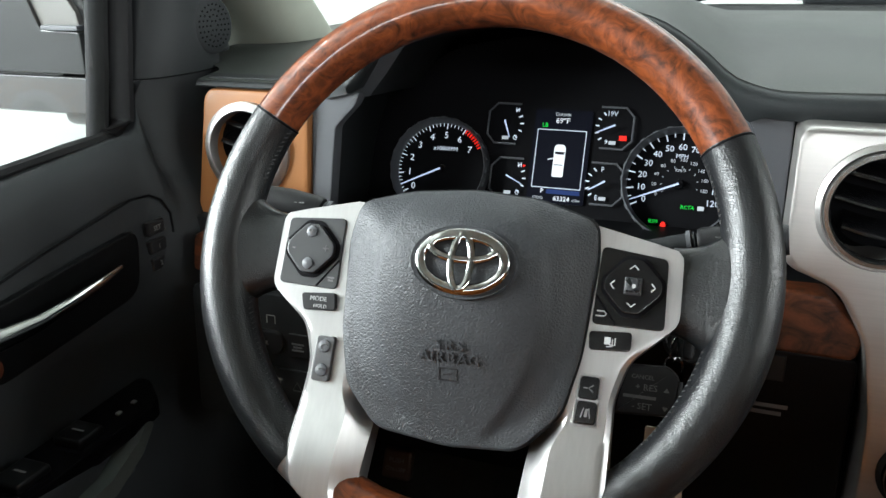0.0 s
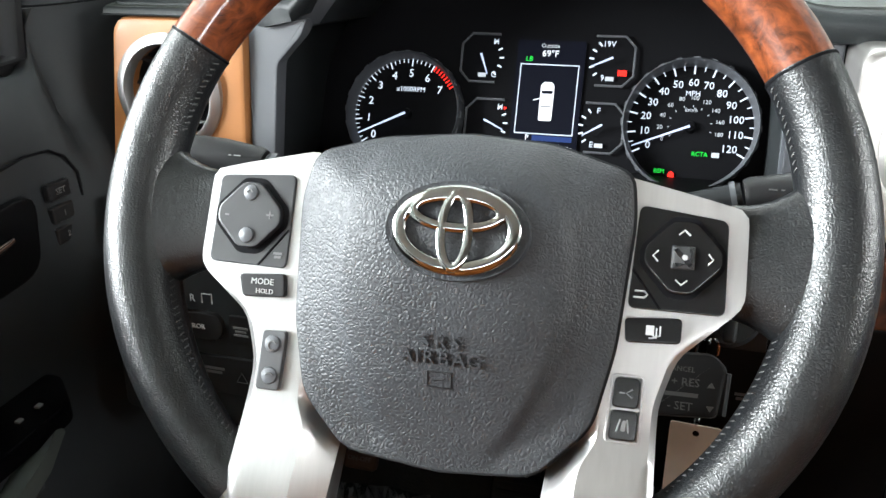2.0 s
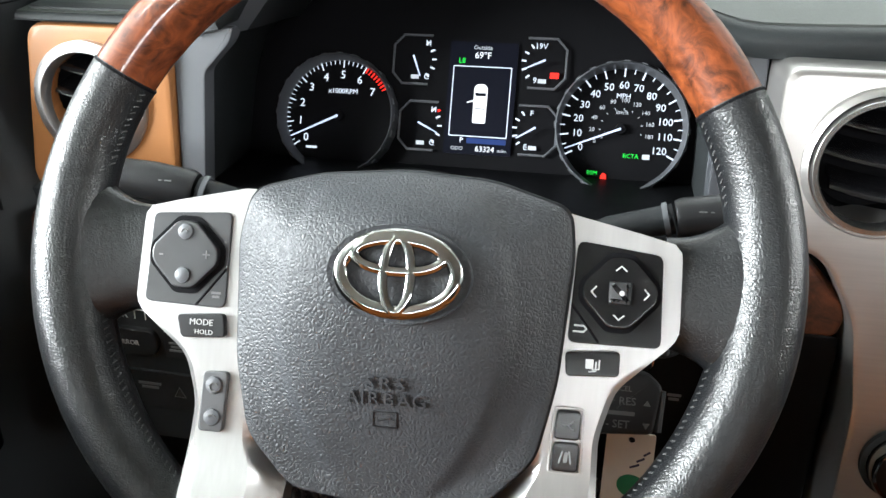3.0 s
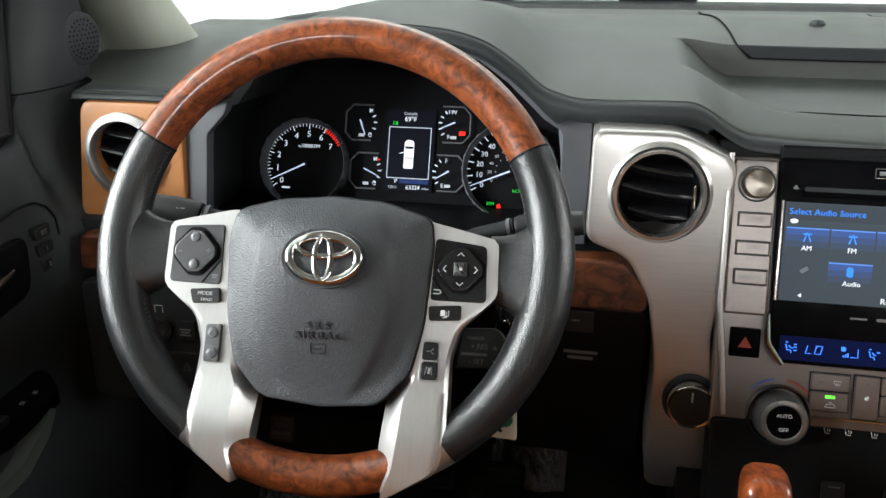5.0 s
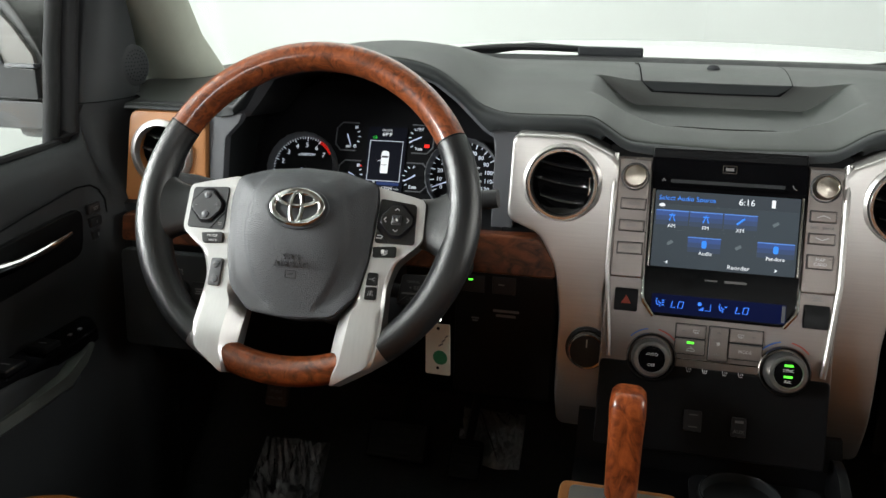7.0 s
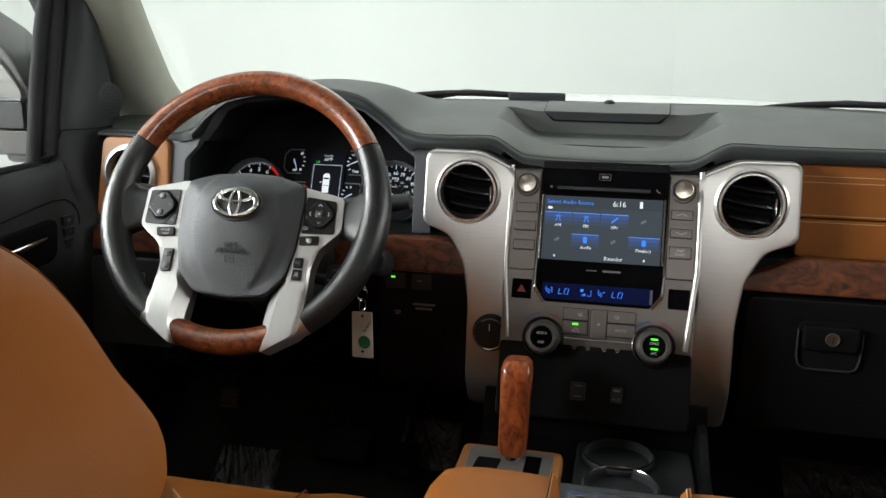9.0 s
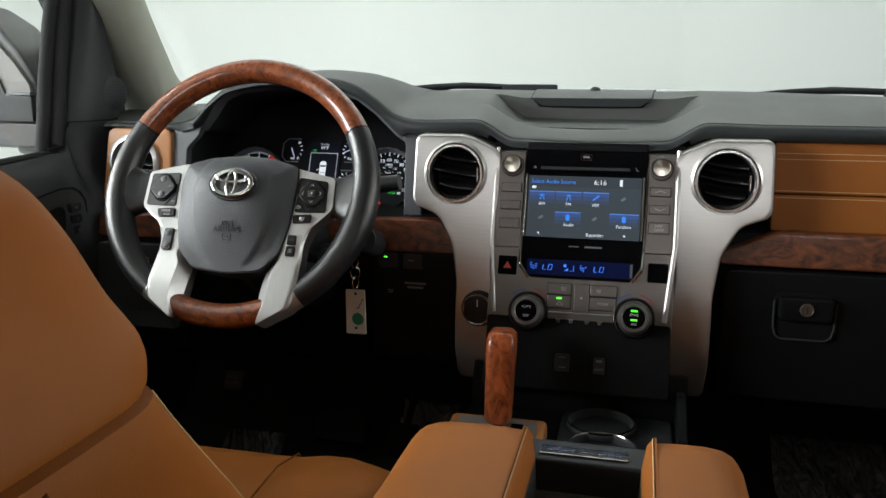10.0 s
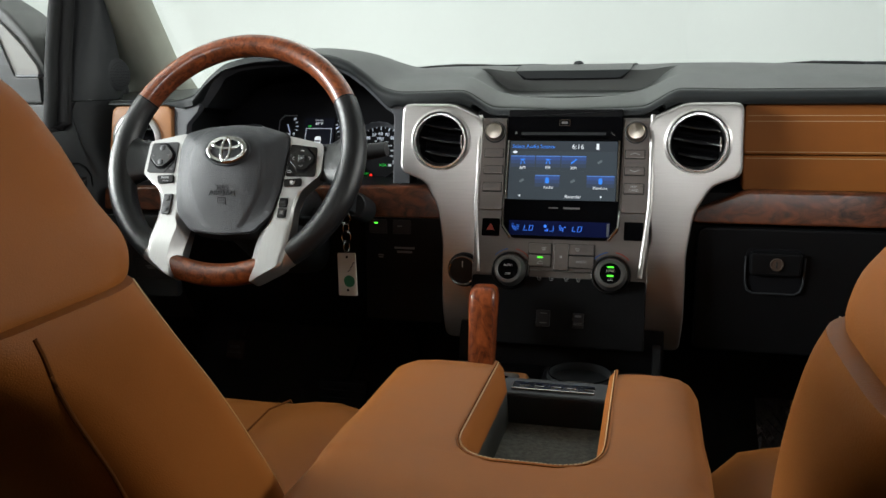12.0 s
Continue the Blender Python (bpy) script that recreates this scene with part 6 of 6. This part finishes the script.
part("trim_crease", tube([(-0.372, 0.196, 0.595), (-0.3735, 0.197, 0.615), (-0.377, 0.190, 0.630), (-0.3795, 0.176, 0.6385), (-0.3805, 0.15, 0.640), (-0.3775, 0.05, 0.628), (-0.375, -0.05, 0.612), (-0.372, -0.3, 0.585)], 0.0012, 8), GAUGE, door)
part("door_seal", tube([(-0.452, 0.40, 0.66), (-0.458, 0.385, 0.78), (-0.47, 0.33, 0.90), (-0.46, 0.22, 1.05), (-0.41, 0.08, 1.26)], [0.034, 0.034, 0.032, 0.028, 0.026], 12), BLACK, door)
# window frame and tweeter
part("front_frame", tube([(-0.425, 0.19, 0.690), (-0.425, 0.203, 0.705), (-0.426, 0.211, 0.745), (-0.427, 0.226, 0.82), (-0.425, 0.242, 0.90), (-0.42, 0.25, 0.96), (-0.40, 0.23, 1.26)], 0.0105, 10, flat=1.5), RUBBER, door, "black rubber window channel")
part("division_bar", tube([(-0.440, 0.183, 0.680), (-0.440, 0.188, 0.705), (-0.440, 0.197, 0.745), (-0.440, 0.211, 0.82), (-0.438, 0.229, 0.90), (-0.43, 0.238, 0.96), (-0.41, 0.215, 1.26)], 0.0095, 10, flat=1.3), shader("division_grey", (0.018, 0.0185, 0.019), 0.8, spec=0.1, mottle=0.1), door, "grey window division bar")
part("sill_seal", tube([(-0.426, 0.195, 0.692), (-0.426, 0.10, 0.689), (-0.426, 0.0, 0.685), (-0.426, -0.5, 0.665), (-0.426, -1.0, 0.648)], 0.0065, 8), RUBBER, door)
sail_rows = []
for z, y0, y1 in ((0.744, 0.218, 0.365), (0.78, 0.229, 0.365), (0.82, 0.240, 0.36), (0.86, 0.250, 0.345), (0.90, 0.258, 0.325), (0.95, 0.262, 0.30), (1.0, 0.258, 0.28)):
    w = y1 - y0
    sail_rows.append([(-0.445, y0 - 0.004, z), (-0.424, y0 - 0.002, z)] + [(corner_x(0.218 + f * 0.147), y0 + f * w, z) for f in (0.0, 0.04, 0.1, 0.18, 0.28, 0.42, 0.58, 0.75, 0.9, 1.0)] + [(-0.46, y1 + 0.01, z)])
part("sail_panel", grid(sail_rows), BLACK, door, "black corner cover")
tw = lathe([(0.030, 0.0), (0.030, 0.004), (0.026, 0.006), (0.0, 0.007)], seg=32)
bmesh.ops.transform(tw, verts=tw.verts[:], matrix=Matrix.Translation((-0.3895, 0.318, 0.788)) @ pose(0, 0, 0, 90, 0, 82))
part("tweeter", tw, BLACK, door, "round speaker grille")
dots = bmesh.new()
for k in range(1, 5):
    for j in range(6 * k):
        a = 2 * math.pi * j / (6 * k)
        lathe([(0.0011, 0.0068), (0.0011, 0.0073), (0, 0.0073)], (0.0055 * k * math.cos(a), 0.0055 * k * math.sin(a)), 6, bm=dots)
bmesh.ops.transform(dots, verts=dots.verts[:], matrix=Matrix.Translation((-0.3895, 0.318, 0.788)) @ pose(0, 0, 0, 90, 0, 82))
part("grille_holes", dots, GAUGE, door, smooth=False)
part("sail_crease", tube([(corner_x(y) - 0.0002, y, 0.743) for y in np.linspace(0.214, 0.345, 20)], 0.0010, 6), GAUGE, door)
gl_rows = [[(-0.440, y, z) for y in (-1.0, -0.4, 0.19)] for z in (0.68, 1.0, 1.27)]
gb = grid(gl_rows)
bmesh.ops.solidify(gb, geom=gb.faces[:], thickness=0.004)
wp = part("window_pane", gb, GLASS, door)
wp.visible_shadow = False

# passenger door, plain
tagged(part("door_right", box(1.30, 1.36, -1.0, 0.33, 0.0, 0.66, 0.01), BLACK), "plain black passenger door lining", "door", kind="structure")

# ---- door mirror ----
mir = thing("door_mirror", "large grey towing mirror outside the driver's window", "wing mirror", pose(-0.54, 0.262, 0.770))
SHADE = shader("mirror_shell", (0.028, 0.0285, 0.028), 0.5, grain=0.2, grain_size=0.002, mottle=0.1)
part("housing", prism(rounded([(-0.20, -0.078), (0.042, -0.078), (0.045, 0.02), (0.036, 0.045), (0.01, 0.09), (-0.03, 0.135), (-0.09, 0.17), (-0.20, 0.19)], 0.012, 5), -0.10, 0.0, 0.008, m=UP), SHADE, mir, "grey plastic mirror housing")
part("mirror_pane", prism(rounded([(-0.19, -0.030), (0.034, -0.030), (0.034, 0.014), (-0.018, 0.016), (-0.050, 0.10), (-0.08, 0.15), (-0.19, 0.17)], 0.004, 4), 0.0, 0.010, 0.002, m=UP), shader("mirror_dusk", (0.026, 0.027, 0.028), 0.3, mottle=0.1, mottle_size=0.1), mir, "dark grey mirror face")
# Lit flank of the same housing: the light is put into a paler grey.
part("inner_wedge", prism(rounded([(-0.024, 0.016), (0.032, 0.020), (0.030, 0.034), (0.002, 0.072), (-0.030, 0.105), (-0.060, 0.130), (-0.058, 0.110), (-0.044, 0.075)], 0.003, 3), 0.0, 0.006, 0.002, m=UP), shader("mirror_inner_lit", (0.13, 0.125, 0.115), 0.5, mottle=0.1), mir, "inner flank of the housing, its light set in a paler grey")
part("shelf", box(-0.012, 0.038, -0.016, 0.0, 0.016, 0.021, 0.001), GREY, mir)
part("lower_pane", prism(rounded([(-0.19, -0.074), (0.038, -0.074), (0.038, -0.034), (-0.19, -0.034)], 0.004, 4), 0.0, 0.007, 0.002, m=UP), SHADE, mir)
part("mount_arm", box(-0.02, 0.052, 0.0, 0.06, -0.09, -0.02, 0.012), SHADE, mir)

# ---- seats ----


def seat(x, s, label):
    """A tan leather seat; s is +1 where the console lies on its right."""
    st = thing("front_seat", label, "car seat", pose(x, 0, 0), "front seats")
    # backrest: sections from the cushion up; front y, rear y, height, half width
    SEC = [(-0.40, -0.56, 0.36, 0.288), (-0.425, -0.60, 0.43, 0.290), (-0.475, -0.645, 0.50, 0.292), (-0.525, -0.69, 0.56, 0.297), (-0.570, -0.73, 0.61, 0.300), (-0.598, -0.78, 0.648, 0.300), (-0.607, -0.80, 0.6665, 0.296)]
    YOKE = [(-0.606, -0.80, 0.6625, 0.286), (-0.594, -0.81, 0.671, 0.287), (-0.586, -0.82, 0.688, 0.281), (-0.592, -0.84, 0.712, 0.268), (-0.614, -0.86, 0.750, 0.263), (-0.648, -0.87, 0.780, 0.262), (-0.695, -0.875, 0.802, 0.248), (-0.76, -0.87, 0.815, 0.21), (-0.81, -0.85, 0.818, 0.10)]

    def ring(yf, yb, z, w):
        out = []
        lean = 0.35
        for k in range(80):
            a = 2 * math.pi * k / 80
            c, e = math.cos(a), math.sin(a)
            px = (w + 0.016) * math.copysign(abs(c) ** 0.34, c)
            d = (yf - yb) / 2
            py = (yf + yb) / 2 + d * math.copysign(abs(e) ** 0.42, e)
            if e > 0:  # wings stand proud of the middle of the back
                py -= 0.035 * (1 - smoothstep(0.45, 0.85, abs(px) / w)) * min(1, w / 0.28)
            out.append((px, py, z))
        return out

    def dense(sec):
        """Smooth sections in between, on a curve through the given ones."""
        out = []
        for i in range(len(sec) - 1):
            p0, p1, p2, p3 = sec[max(0, i - 1)], sec[i], sec[i + 1], sec[min(len(sec) - 1, i + 2)]
            for k in range(5):
                t = k / 5
                out.append(tuple(0.5 * (2 * b + (c - a) * t + (2 * a - 5 * b + 4 * c - d) * t * t + (3 * b - a - 3 * c + d) * t ** 3) for a, b, c, d in zip(p0, p1, p2, p3)))
        return out + [sec[-1]]

    part("backrest", grid([ring(*r) for r in dense(SEC)], wrap=True, caps=True), TAN, st)
    part("backrest_yoke", grid([ring(*r) for r in dense(YOKE)], wrap=True, caps=True), TAN, st, "padded tan leather upper back")
    part("yoke_seam", tube(ring(-0.6055, -0.802, 0.6655, 0.2925), 0.0011, 6, closed=True), SEAM, st)
    k = s
    # seam down the flank, laid on the skin of the backrest
    flank = []
    for yf, yb, z, w in dense(SEC):
        if 0.47 < z < 0.664:
            y = interp(z, [(0.48, -0.6148), (0.54, -0.6544), (0.60, -0.6954), (0.62, -0.7099), (0.64, -0.7224), (0.66, -0.7286)])
            e = (abs(y - (yf + yb) / 2) / ((yf - yb) / 2)) ** (1 / 0.42)
            flank.append((k * (w + 0.0158) * (1 - min(0.99, e * e)) ** 0.17, y, z))
    if s > 0:
        part("side_seam", tube(flank, 0.0014, 8), SEAM, st)
    pts = [ring(*r)[6 if k > 0 else 34] for r in dense(SEC)][::-1]
    stt = bmesh.new()
    for a, b in zip(pts, pts[1:]):
        for j in range(4):
            p = Vector(a).lerp(Vector(b), j / 4)
            q = Vector(a).lerp(Vector(b), (j + 0.6) / 4)
            tube([p, q], 0.0008, 4, bm=stt)
    part("stitching", stt, STITCH, st)
    edge = [ring(*r)[9 if k > 0 else 31] for r in dense(YOKE)[4:]]
    part("yoke_edge_seam", tube(edge, 0.0010, 6), SEAM, st)
    stt = bmesh.new()
    for a, b in zip(*[[ring(*r)[10 if k > 0 else 30] for r in dense(YOKE)[n:]] for n in (4, 5)]):
        for j in range(3):
            tube([Vector(a).lerp(Vector(b), j / 3), Vector(a).lerp(Vector(b), (j + 0.6) / 3)], 0.0007, 4, bm=stt)
    part("stitching", stt, SEAM, st)
    # cushion
    rows = []
    for y, zt, w in ((-0.130, 0.30, 0.300), (-0.116, 0.325, 0.306), (-0.112, 0.346, 0.309), (-0.117, 0.362, 0.311), (-0.130, 0.374, 0.312), (-0.155, 0.381, 0.313), (-0.20, 0.384, 0.313), (-0.30, 0.378, 0.313), (-0.42, 0.362, 0.311), (-0.55, 0.35, 0.30)):
        row = []
        for k2 in range(21):
            u = -1 + 2 * k2 / 20
            row.append((w * u, y, zt - 0.007 + 0.008 * smoothstep(0.45, 0.65, abs(u)) - 0.020 * smoothstep(0.66, 0.99, abs(u)) - 0.03 * smoothstep(0.96, 1.0, abs(u))))
        rows.append([(-w, y, 0.24)] + row + [(w, y, 0.24)])
    part("cushion", grid(rows, wrap=True, caps=True), TAN, st)
    for j, xx in enumerate((-0.15, 0.15)):
        part("cushion_seam", tube([(xx, y, z) for y, z in ((-0.116, 0.35), (-0.130, 0.3725), (-0.19, 0.385), (-0.30, 0.379), (-0.42, 0.363))], 0.0012, 6), SEAM, st)
    part("seat_base", box(-0.22, 0.22, -0.62, -0.17, 0.0, 0.26, 0.02), BLACK, st)
    return st


seat(-0.006, 1, "tan leather driver's seat with stitched bolsters")
seat(0.970, -1, "tan leather passenger seat with stitched bolsters")

# ---- floor console ----
con = thing("floor_console", "black floor console with tan armrest and open tray", "centre console", pose(0, 0, 0))
part("front_body", profile_x([(0.21, 0.0), (0.21, 0.40), (0.152, 0.405), (0.138, 0.385), (0.132, 0.347), (-0.20, 0.345), (-0.20, 0.0)], 0.305, 0.610), MATTE, con)
part("console_wing", prism(rounded([(0.130, 0.395), (0.095, 0.398), (0.03, 0.368), (-0.12, 0.358), (-0.12, 0.335), (0.130, 0.335)], 0.012), 0.594, 0.606, 0.003, m=Matrix(((0, 0, 1, 0), (1, 0, 0, 0), (0, 1, 0, 0), (0, 0, 0, 1)))), MATTE, con)
part("rear_body", box(0.325, 0.605, -0.75, -0.195, 0.0, 0.396, 0.01), BLACK, con)
# tan surround and shift gate
GM = Matrix.Translation((0.36, 0.012, 0.352)) @ pose(0, 0, 0, 3, 0, 0)
part("gate_surround", prism(rounded([(-0.066, -0.115), (0.066, -0.115), (0.066, 0.045), (-0.066, 0.045)], 0.012), -0.01, 0.010, 0.005, m=GM), TANTRIM, con, "tan shift surround")
part("gate_plate", prism(rounded([(-0.054, -0.105), (0.054, -0.105), (0.054, 0.034), (-0.054, 0.034)], 0.008), 0.004, 0.0125, 0.002, m=GM), shader("gate_metal", (0.34, 0.34, 0.33), 0.4, 0.8, mottle=0.08), con, "grey metal shift gate")
part("gate_slot", prism(rounded([(-0.044, -0.034), (-0.014, -0.034), (-0.010, 0.006), (-0.040, 0.006)], 0.004), 0.010, 0.0132, m=GM), GAUGE, con)
part("gear_marks", prism(rect(0.020, 0.040, -0.03, 0.02), 0.0122, 0.0130, m=GM), GLOSS, con)
# cup holders
for cx, cy, z in ((0.495, 0.080, 0.3535), (0.4995, -0.002, 0.3535)):
    c = part("cup_holder", lathe([(0.047, z), (0.047, z + 0.004), (0.044, z + 0.007), (0.041, z + 0.003), (0.040, z - 0.03), (0.038, z - 0.07), (0.0, z - 0.07)], (cx, cy), 40), BLACK, con, "round cup holder")
    part("cup_ring", lathe([(0.0455, z + 0.004), (0.0445, z + 0.008), (0.0425, z + 0.004)], (cx, cy), 44), SMOKED if cy < 0 else GLOSS, c, "dark chrome rim" if cy < 0 else "gloss black rim")
part("cup_deck", prism(rounded([(0.44, -0.10), (0.59, -0.10), (0.59, 0.13), (0.44, 0.13)], 0.02), 0.335, 0.3495, 0.003), BLACK, con)
# padded armrest: two tan halves, an open tray between them
TOP = 0.478


HOLE = [(-0.200, 0.0645), (-0.395, 0.0645), (-0.410, 0.0630), (-0.422, 0.0585), (-0.432, 0.0510), (-0.438, 0.0410), (-0.441, 0.0280)]  # depth, half width of the tray


def armrest():
    """One padded lid with an open tray cut into its front."""
    bm = bmesh.new()
    prof = [(0.0, -0.10), (0.0, -0.06), (0.015, -0.033), (0.05, -0.017), (0.12, -0.0065), (0.25, -0.001), (0.45, 0.0012), (0.7, 0.0012), (0.9, 0.0005), (1.0, -0.0005)]
    ys = [(-0.2045, 0.0645, -0.05, 0.020), (-0.206, 0.0645, -0.022, 0.012), (-0.211, 0.0645, -0.010, 0.007), (-0.220, 0.0645, -0.003, 0.003), (-0.24, 0.0645, 0.0, 0.0), (-0.29, 0.0645, 0.001, 0.0), (-0.34, 0.0645, 0.001, 0.0)]
    ys += [(y, w, 0.0005, -0.003) for y, w in HOLE[1:]] + [(-0.455, 0.0280, 0.0, -0.003), (-0.50, 0.0280, -0.001, -0.005), (-0.60, 0.0280, -0.004, -0.006), (-0.75, 0.0280, -0.01, -0.008)]
    mid = 0.493
    rows = []
    for y, w, dz, cut in ys:
        xl, xr = 0.312 + cut, 0.640 - cut
        left = [bm.verts.new((xl + (mid - w - xl) * u, y, TOP + dz + d)) for u, d in prof]
        right = [bm.verts.new((xr + (mid + w - xr) * u, y, TOP + dz + d)) for u, d in prof][::-1]
        rows.append((y, left, right))
    for (ya, la, ra), (yb, lb, rb) in zip(rows, rows[1:]):
        for k in range(len(la) - 1):
            bm.faces.new((la[k], la[k + 1], lb[k + 1], lb[k]))
            bm.faces.new((ra[k], ra[k + 1], rb[k + 1], rb[k]))
        if ya <= -0.441:
            bm.faces.new((la[-1], ra[0], rb[0], lb[-1]))
    bm.faces.new(rows[0][1])
    bm.faces.new(rows[0][2])
    bmesh.ops.recalc_face_normals(bm, faces=bm.faces)
    return part("armrest", bm, TAN, con, "tan leather padded armrest with a cut-out tray")


armrest()
# tan inner lining of the tray, then dark plastic
LINE = [(0.493 + w, y) for y, w in HOLE] + [(0.493 - w, y) for y, w in HOLE[::-1]]
LINE[0], LINE[-1] = (0.5575, -0.2165), (0.4285, -0.2165)


def inset(d):
    """The tray outline moved inwards by d."""
    return [(x - math.copysign(d, x - 0.493) * min(1.0, abs(x - 0.493) / 0.05), max(-0.441, y) + d * smoothstep(-0.40, -0.438, y)) for x, y in LINE]


part("tray_lining", grid([[(x, y, TOP - 0.002) for x, y in inset(-0.0025)], [(x, y, TOP + 0.0004) for x, y in inset(-0.0018)], [(x, y, TOP + 0.0009) for x, y in inset(0.0)], [(x, y, TOP - 0.0004) for x, y in inset(0.0025)], [(x, y, TOP - 0.008) for x, y in inset(0.0085)], [(x, y, TOP - 0.034) for x, y in inset(0.0125)]]), TAN, con, "tan leather tray edge")
part("tray_wall", grid([[(x, y, TOP - 0.033) for x, y in inset(0.0122)], [(x, y, 0.404) for x, y in inset(0.0145)]]), PAD, con, "dark plastic tray wall")
part("rim_piping", tube([(x, y, TOP + 0.0002) for x, y in inset(-0.0026)], 0.0006, 6), SEAM, con)
part("tray_front", box(0.430, 0.556, -0.214, -0.165, 0.34, 0.442, 0.004), BLACK, con)
part("tray_mat", box(0.436, 0.550, -0.432, -0.207, 0.394, 0.408), FELT, con, "felt-lined tray floor")
part("latch_plate", prism(rounded([(0.443, -0.203), (0.533, -0.203), (0.533, -0.182), (0.443, -0.182)], 0.003), 0.440, 0.4445, 0.001), SMOKED, con, "shiny metal latch plate")
# Small chrome strips added on the plate to draw its glints.
for u in (0.452, 0.468, 0.486, 0.503, 0.523):
    part("plate_glint", box(u, u + 0.010, -0.196, -0.190, 0.4435, 0.4455, 0.0005), CHROME, con)
def stitches(path, name="stitching"):
    """A row of short threads along a path."""
    bm = bmesh.new()
    for p, q in zip(path, path[1:]):
        p, q = Vector(p), Vector(q)
        n = max(1, round((q - p).length / 0.0038))
        for j in range(n):
            tube([p.lerp(q, j / n), p.lerp(q, (j + 0.62) / n)], 0.0008, 4, bm=bm)
    return part(name, bm, STITCH, con)


stitches([(x, y, TOP - 0.0010) for x, y in inset(0.0034)])
part("armrest_piping", tube([(0.3125, -0.75, 0.445), (0.312, -0.44, 0.448), (0.3125, -0.25, 0.447), (0.33, -0.206, 0.43)], 0.002, 6), SEAM, con)

# gear selector
shift = thing("gear_selector", "burl wood gear lever on a chrome shaft", "gear lever", pose(0.362, 0.040, -0.002))
rows = []
for z, y, w, d in ((0.372, -0.012, 0.015, 0.014), (0.378, -0.012, 0.0180, 0.017), (0.40, -0.008, 0.0185, 0.018), (0.44, 0.0, 0.0190, 0.020), (0.465, 0.005, 0.0200, 0.021), (0.478, 0.008, 0.0200, 0.021), (0.486, 0.010, 0.0185, 0.019), (0.4905, 0.011, 0.0145, 0.015), (0.492, 0.011, 0.008, 0.008)):
    rows.append([(w * math.copysign(abs(math.cos(a)) ** 0.55, math.cos(a)), y + d * math.copysign(abs(math.sin(a)) ** 0.55, math.sin(a)), z) for a in np.linspace(0, 2 * math.pi, 32, endpoint=False)])
part("grip", grid(rows, wrap=True, caps=True), burl("burl_wood_grip", (0.085, 0.014, 0.003), (0.36, 0.082, 0.02), (1.6, 1.6, 0.9)), shift, "glossy orange burl wood grip")
part("shaft", tube([(0.0, -0.022, 0.345), (0.0, -0.012, 0.374)], [0.009, 0.0105], 18), CHROME, shift, "chrome shaft")

# ---- footwell ----
for x, z, w, nm, lab in ((-0.025, 0.13, 0.055, "brake_pedal", "black rubber brake pedal"), (0.10, 0.11, 0.03, "accelerator_pedal", "black rubber accelerator pedal")):
    p = thing(nm, lab, "pedal", pose(x, 0.46, z, -35, 0, 0))
    part("pad", box(-w, w, -0.008, 0.008, -0.035, 0.035, 0.006), RUBBER, p)
    for k in range(4):
        part("rib", box(-w * 0.85, w * 0.85, -0.011, -0.006, -0.026 + 0.016 * k, -0.020 + 0.016 * k, 0.001), RUBBER, p)
    part("lever", tube([(0, 0.006, 0.02), (0, 0.05, 0.12), (0, 0.06, 0.22)], 0.008, 8), BLACK, p)
pb = thing("parking_brake_pedal", "black parking brake pedal with brown pad and faint lettering", "pedal", pose(-0.202, 0.354, 0.251, -25, 0, 0))
part("pad", box(-0.019, 0.019, -0.008, 0.008, -0.019, 0.019, 0.005), shader("brown_rubber", (0.06, 0.03, 0.022), 0.6, mottle=0.1), pb)
text("PUSH", 0.0085, (0, 0.005), 0, FAINT, pb, m=Matrix(((1, 0, 0, 0), (0, 0, -1, -0.0085), (0, 1, 0, 0), (0, 0, 0, 1))))
text("ON-OFF", 0.0075, (0, -0.006), 0, FAINT, pb, m=Matrix(((1, 0, 0, 0), (0, 0, -1, -0.0085), (0, 1, 0, 0), (0, 0, 0, 1))))
part("lever", tube([(0, 0.006, 0.0), (0, 0.05, 0.10), (0, 0.08, 0.22)], 0.010, 8), BLACK, pb)


def film_sheet(x0, x1, y0, y1, z, seed, label, high=0.04, stretch=2.6):
    """Thin film crumpled into long sharp ridges."""
    rows = []
    n = 70
    for i in range(n):
        row = []
        for j in range(n):
            a, b = i / (n - 1), j / (n - 1)
            x, y = x0 + (x1 - x0) * a, y0 + (y1 - y0) * b
            p = Vector(((x + 0.5 * (y - y0)) * 26 + seed, y * 26 / stretch, seed))
            w = p + Vector((noise.noise(p * 0.6), noise.noise(p * 0.6 + Vector((7, 1, 2))), 0)) * 1.2
            ridge = (1 - abs(noise.noise(w))) ** 3 * 0.7 + (1 - abs(noise.noise(w * 2.1 + Vector((3, 3, 3))))) ** 4 * 0.4
            edge = min(1, min(a, 1 - a, b, 1 - b) * 6)
            row.append((x + 0.012 * noise.noise(p * 0.8), y + 0.012 * noise.noise(p * 0.8 + Vector((5, 5, 5))), z + 0.003 + high * ridge * edge + max(0, (y - 0.42)) * 0.9))
        rows.append(row)
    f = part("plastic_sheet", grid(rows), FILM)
    return tagged(f, label, "plastic sheet")


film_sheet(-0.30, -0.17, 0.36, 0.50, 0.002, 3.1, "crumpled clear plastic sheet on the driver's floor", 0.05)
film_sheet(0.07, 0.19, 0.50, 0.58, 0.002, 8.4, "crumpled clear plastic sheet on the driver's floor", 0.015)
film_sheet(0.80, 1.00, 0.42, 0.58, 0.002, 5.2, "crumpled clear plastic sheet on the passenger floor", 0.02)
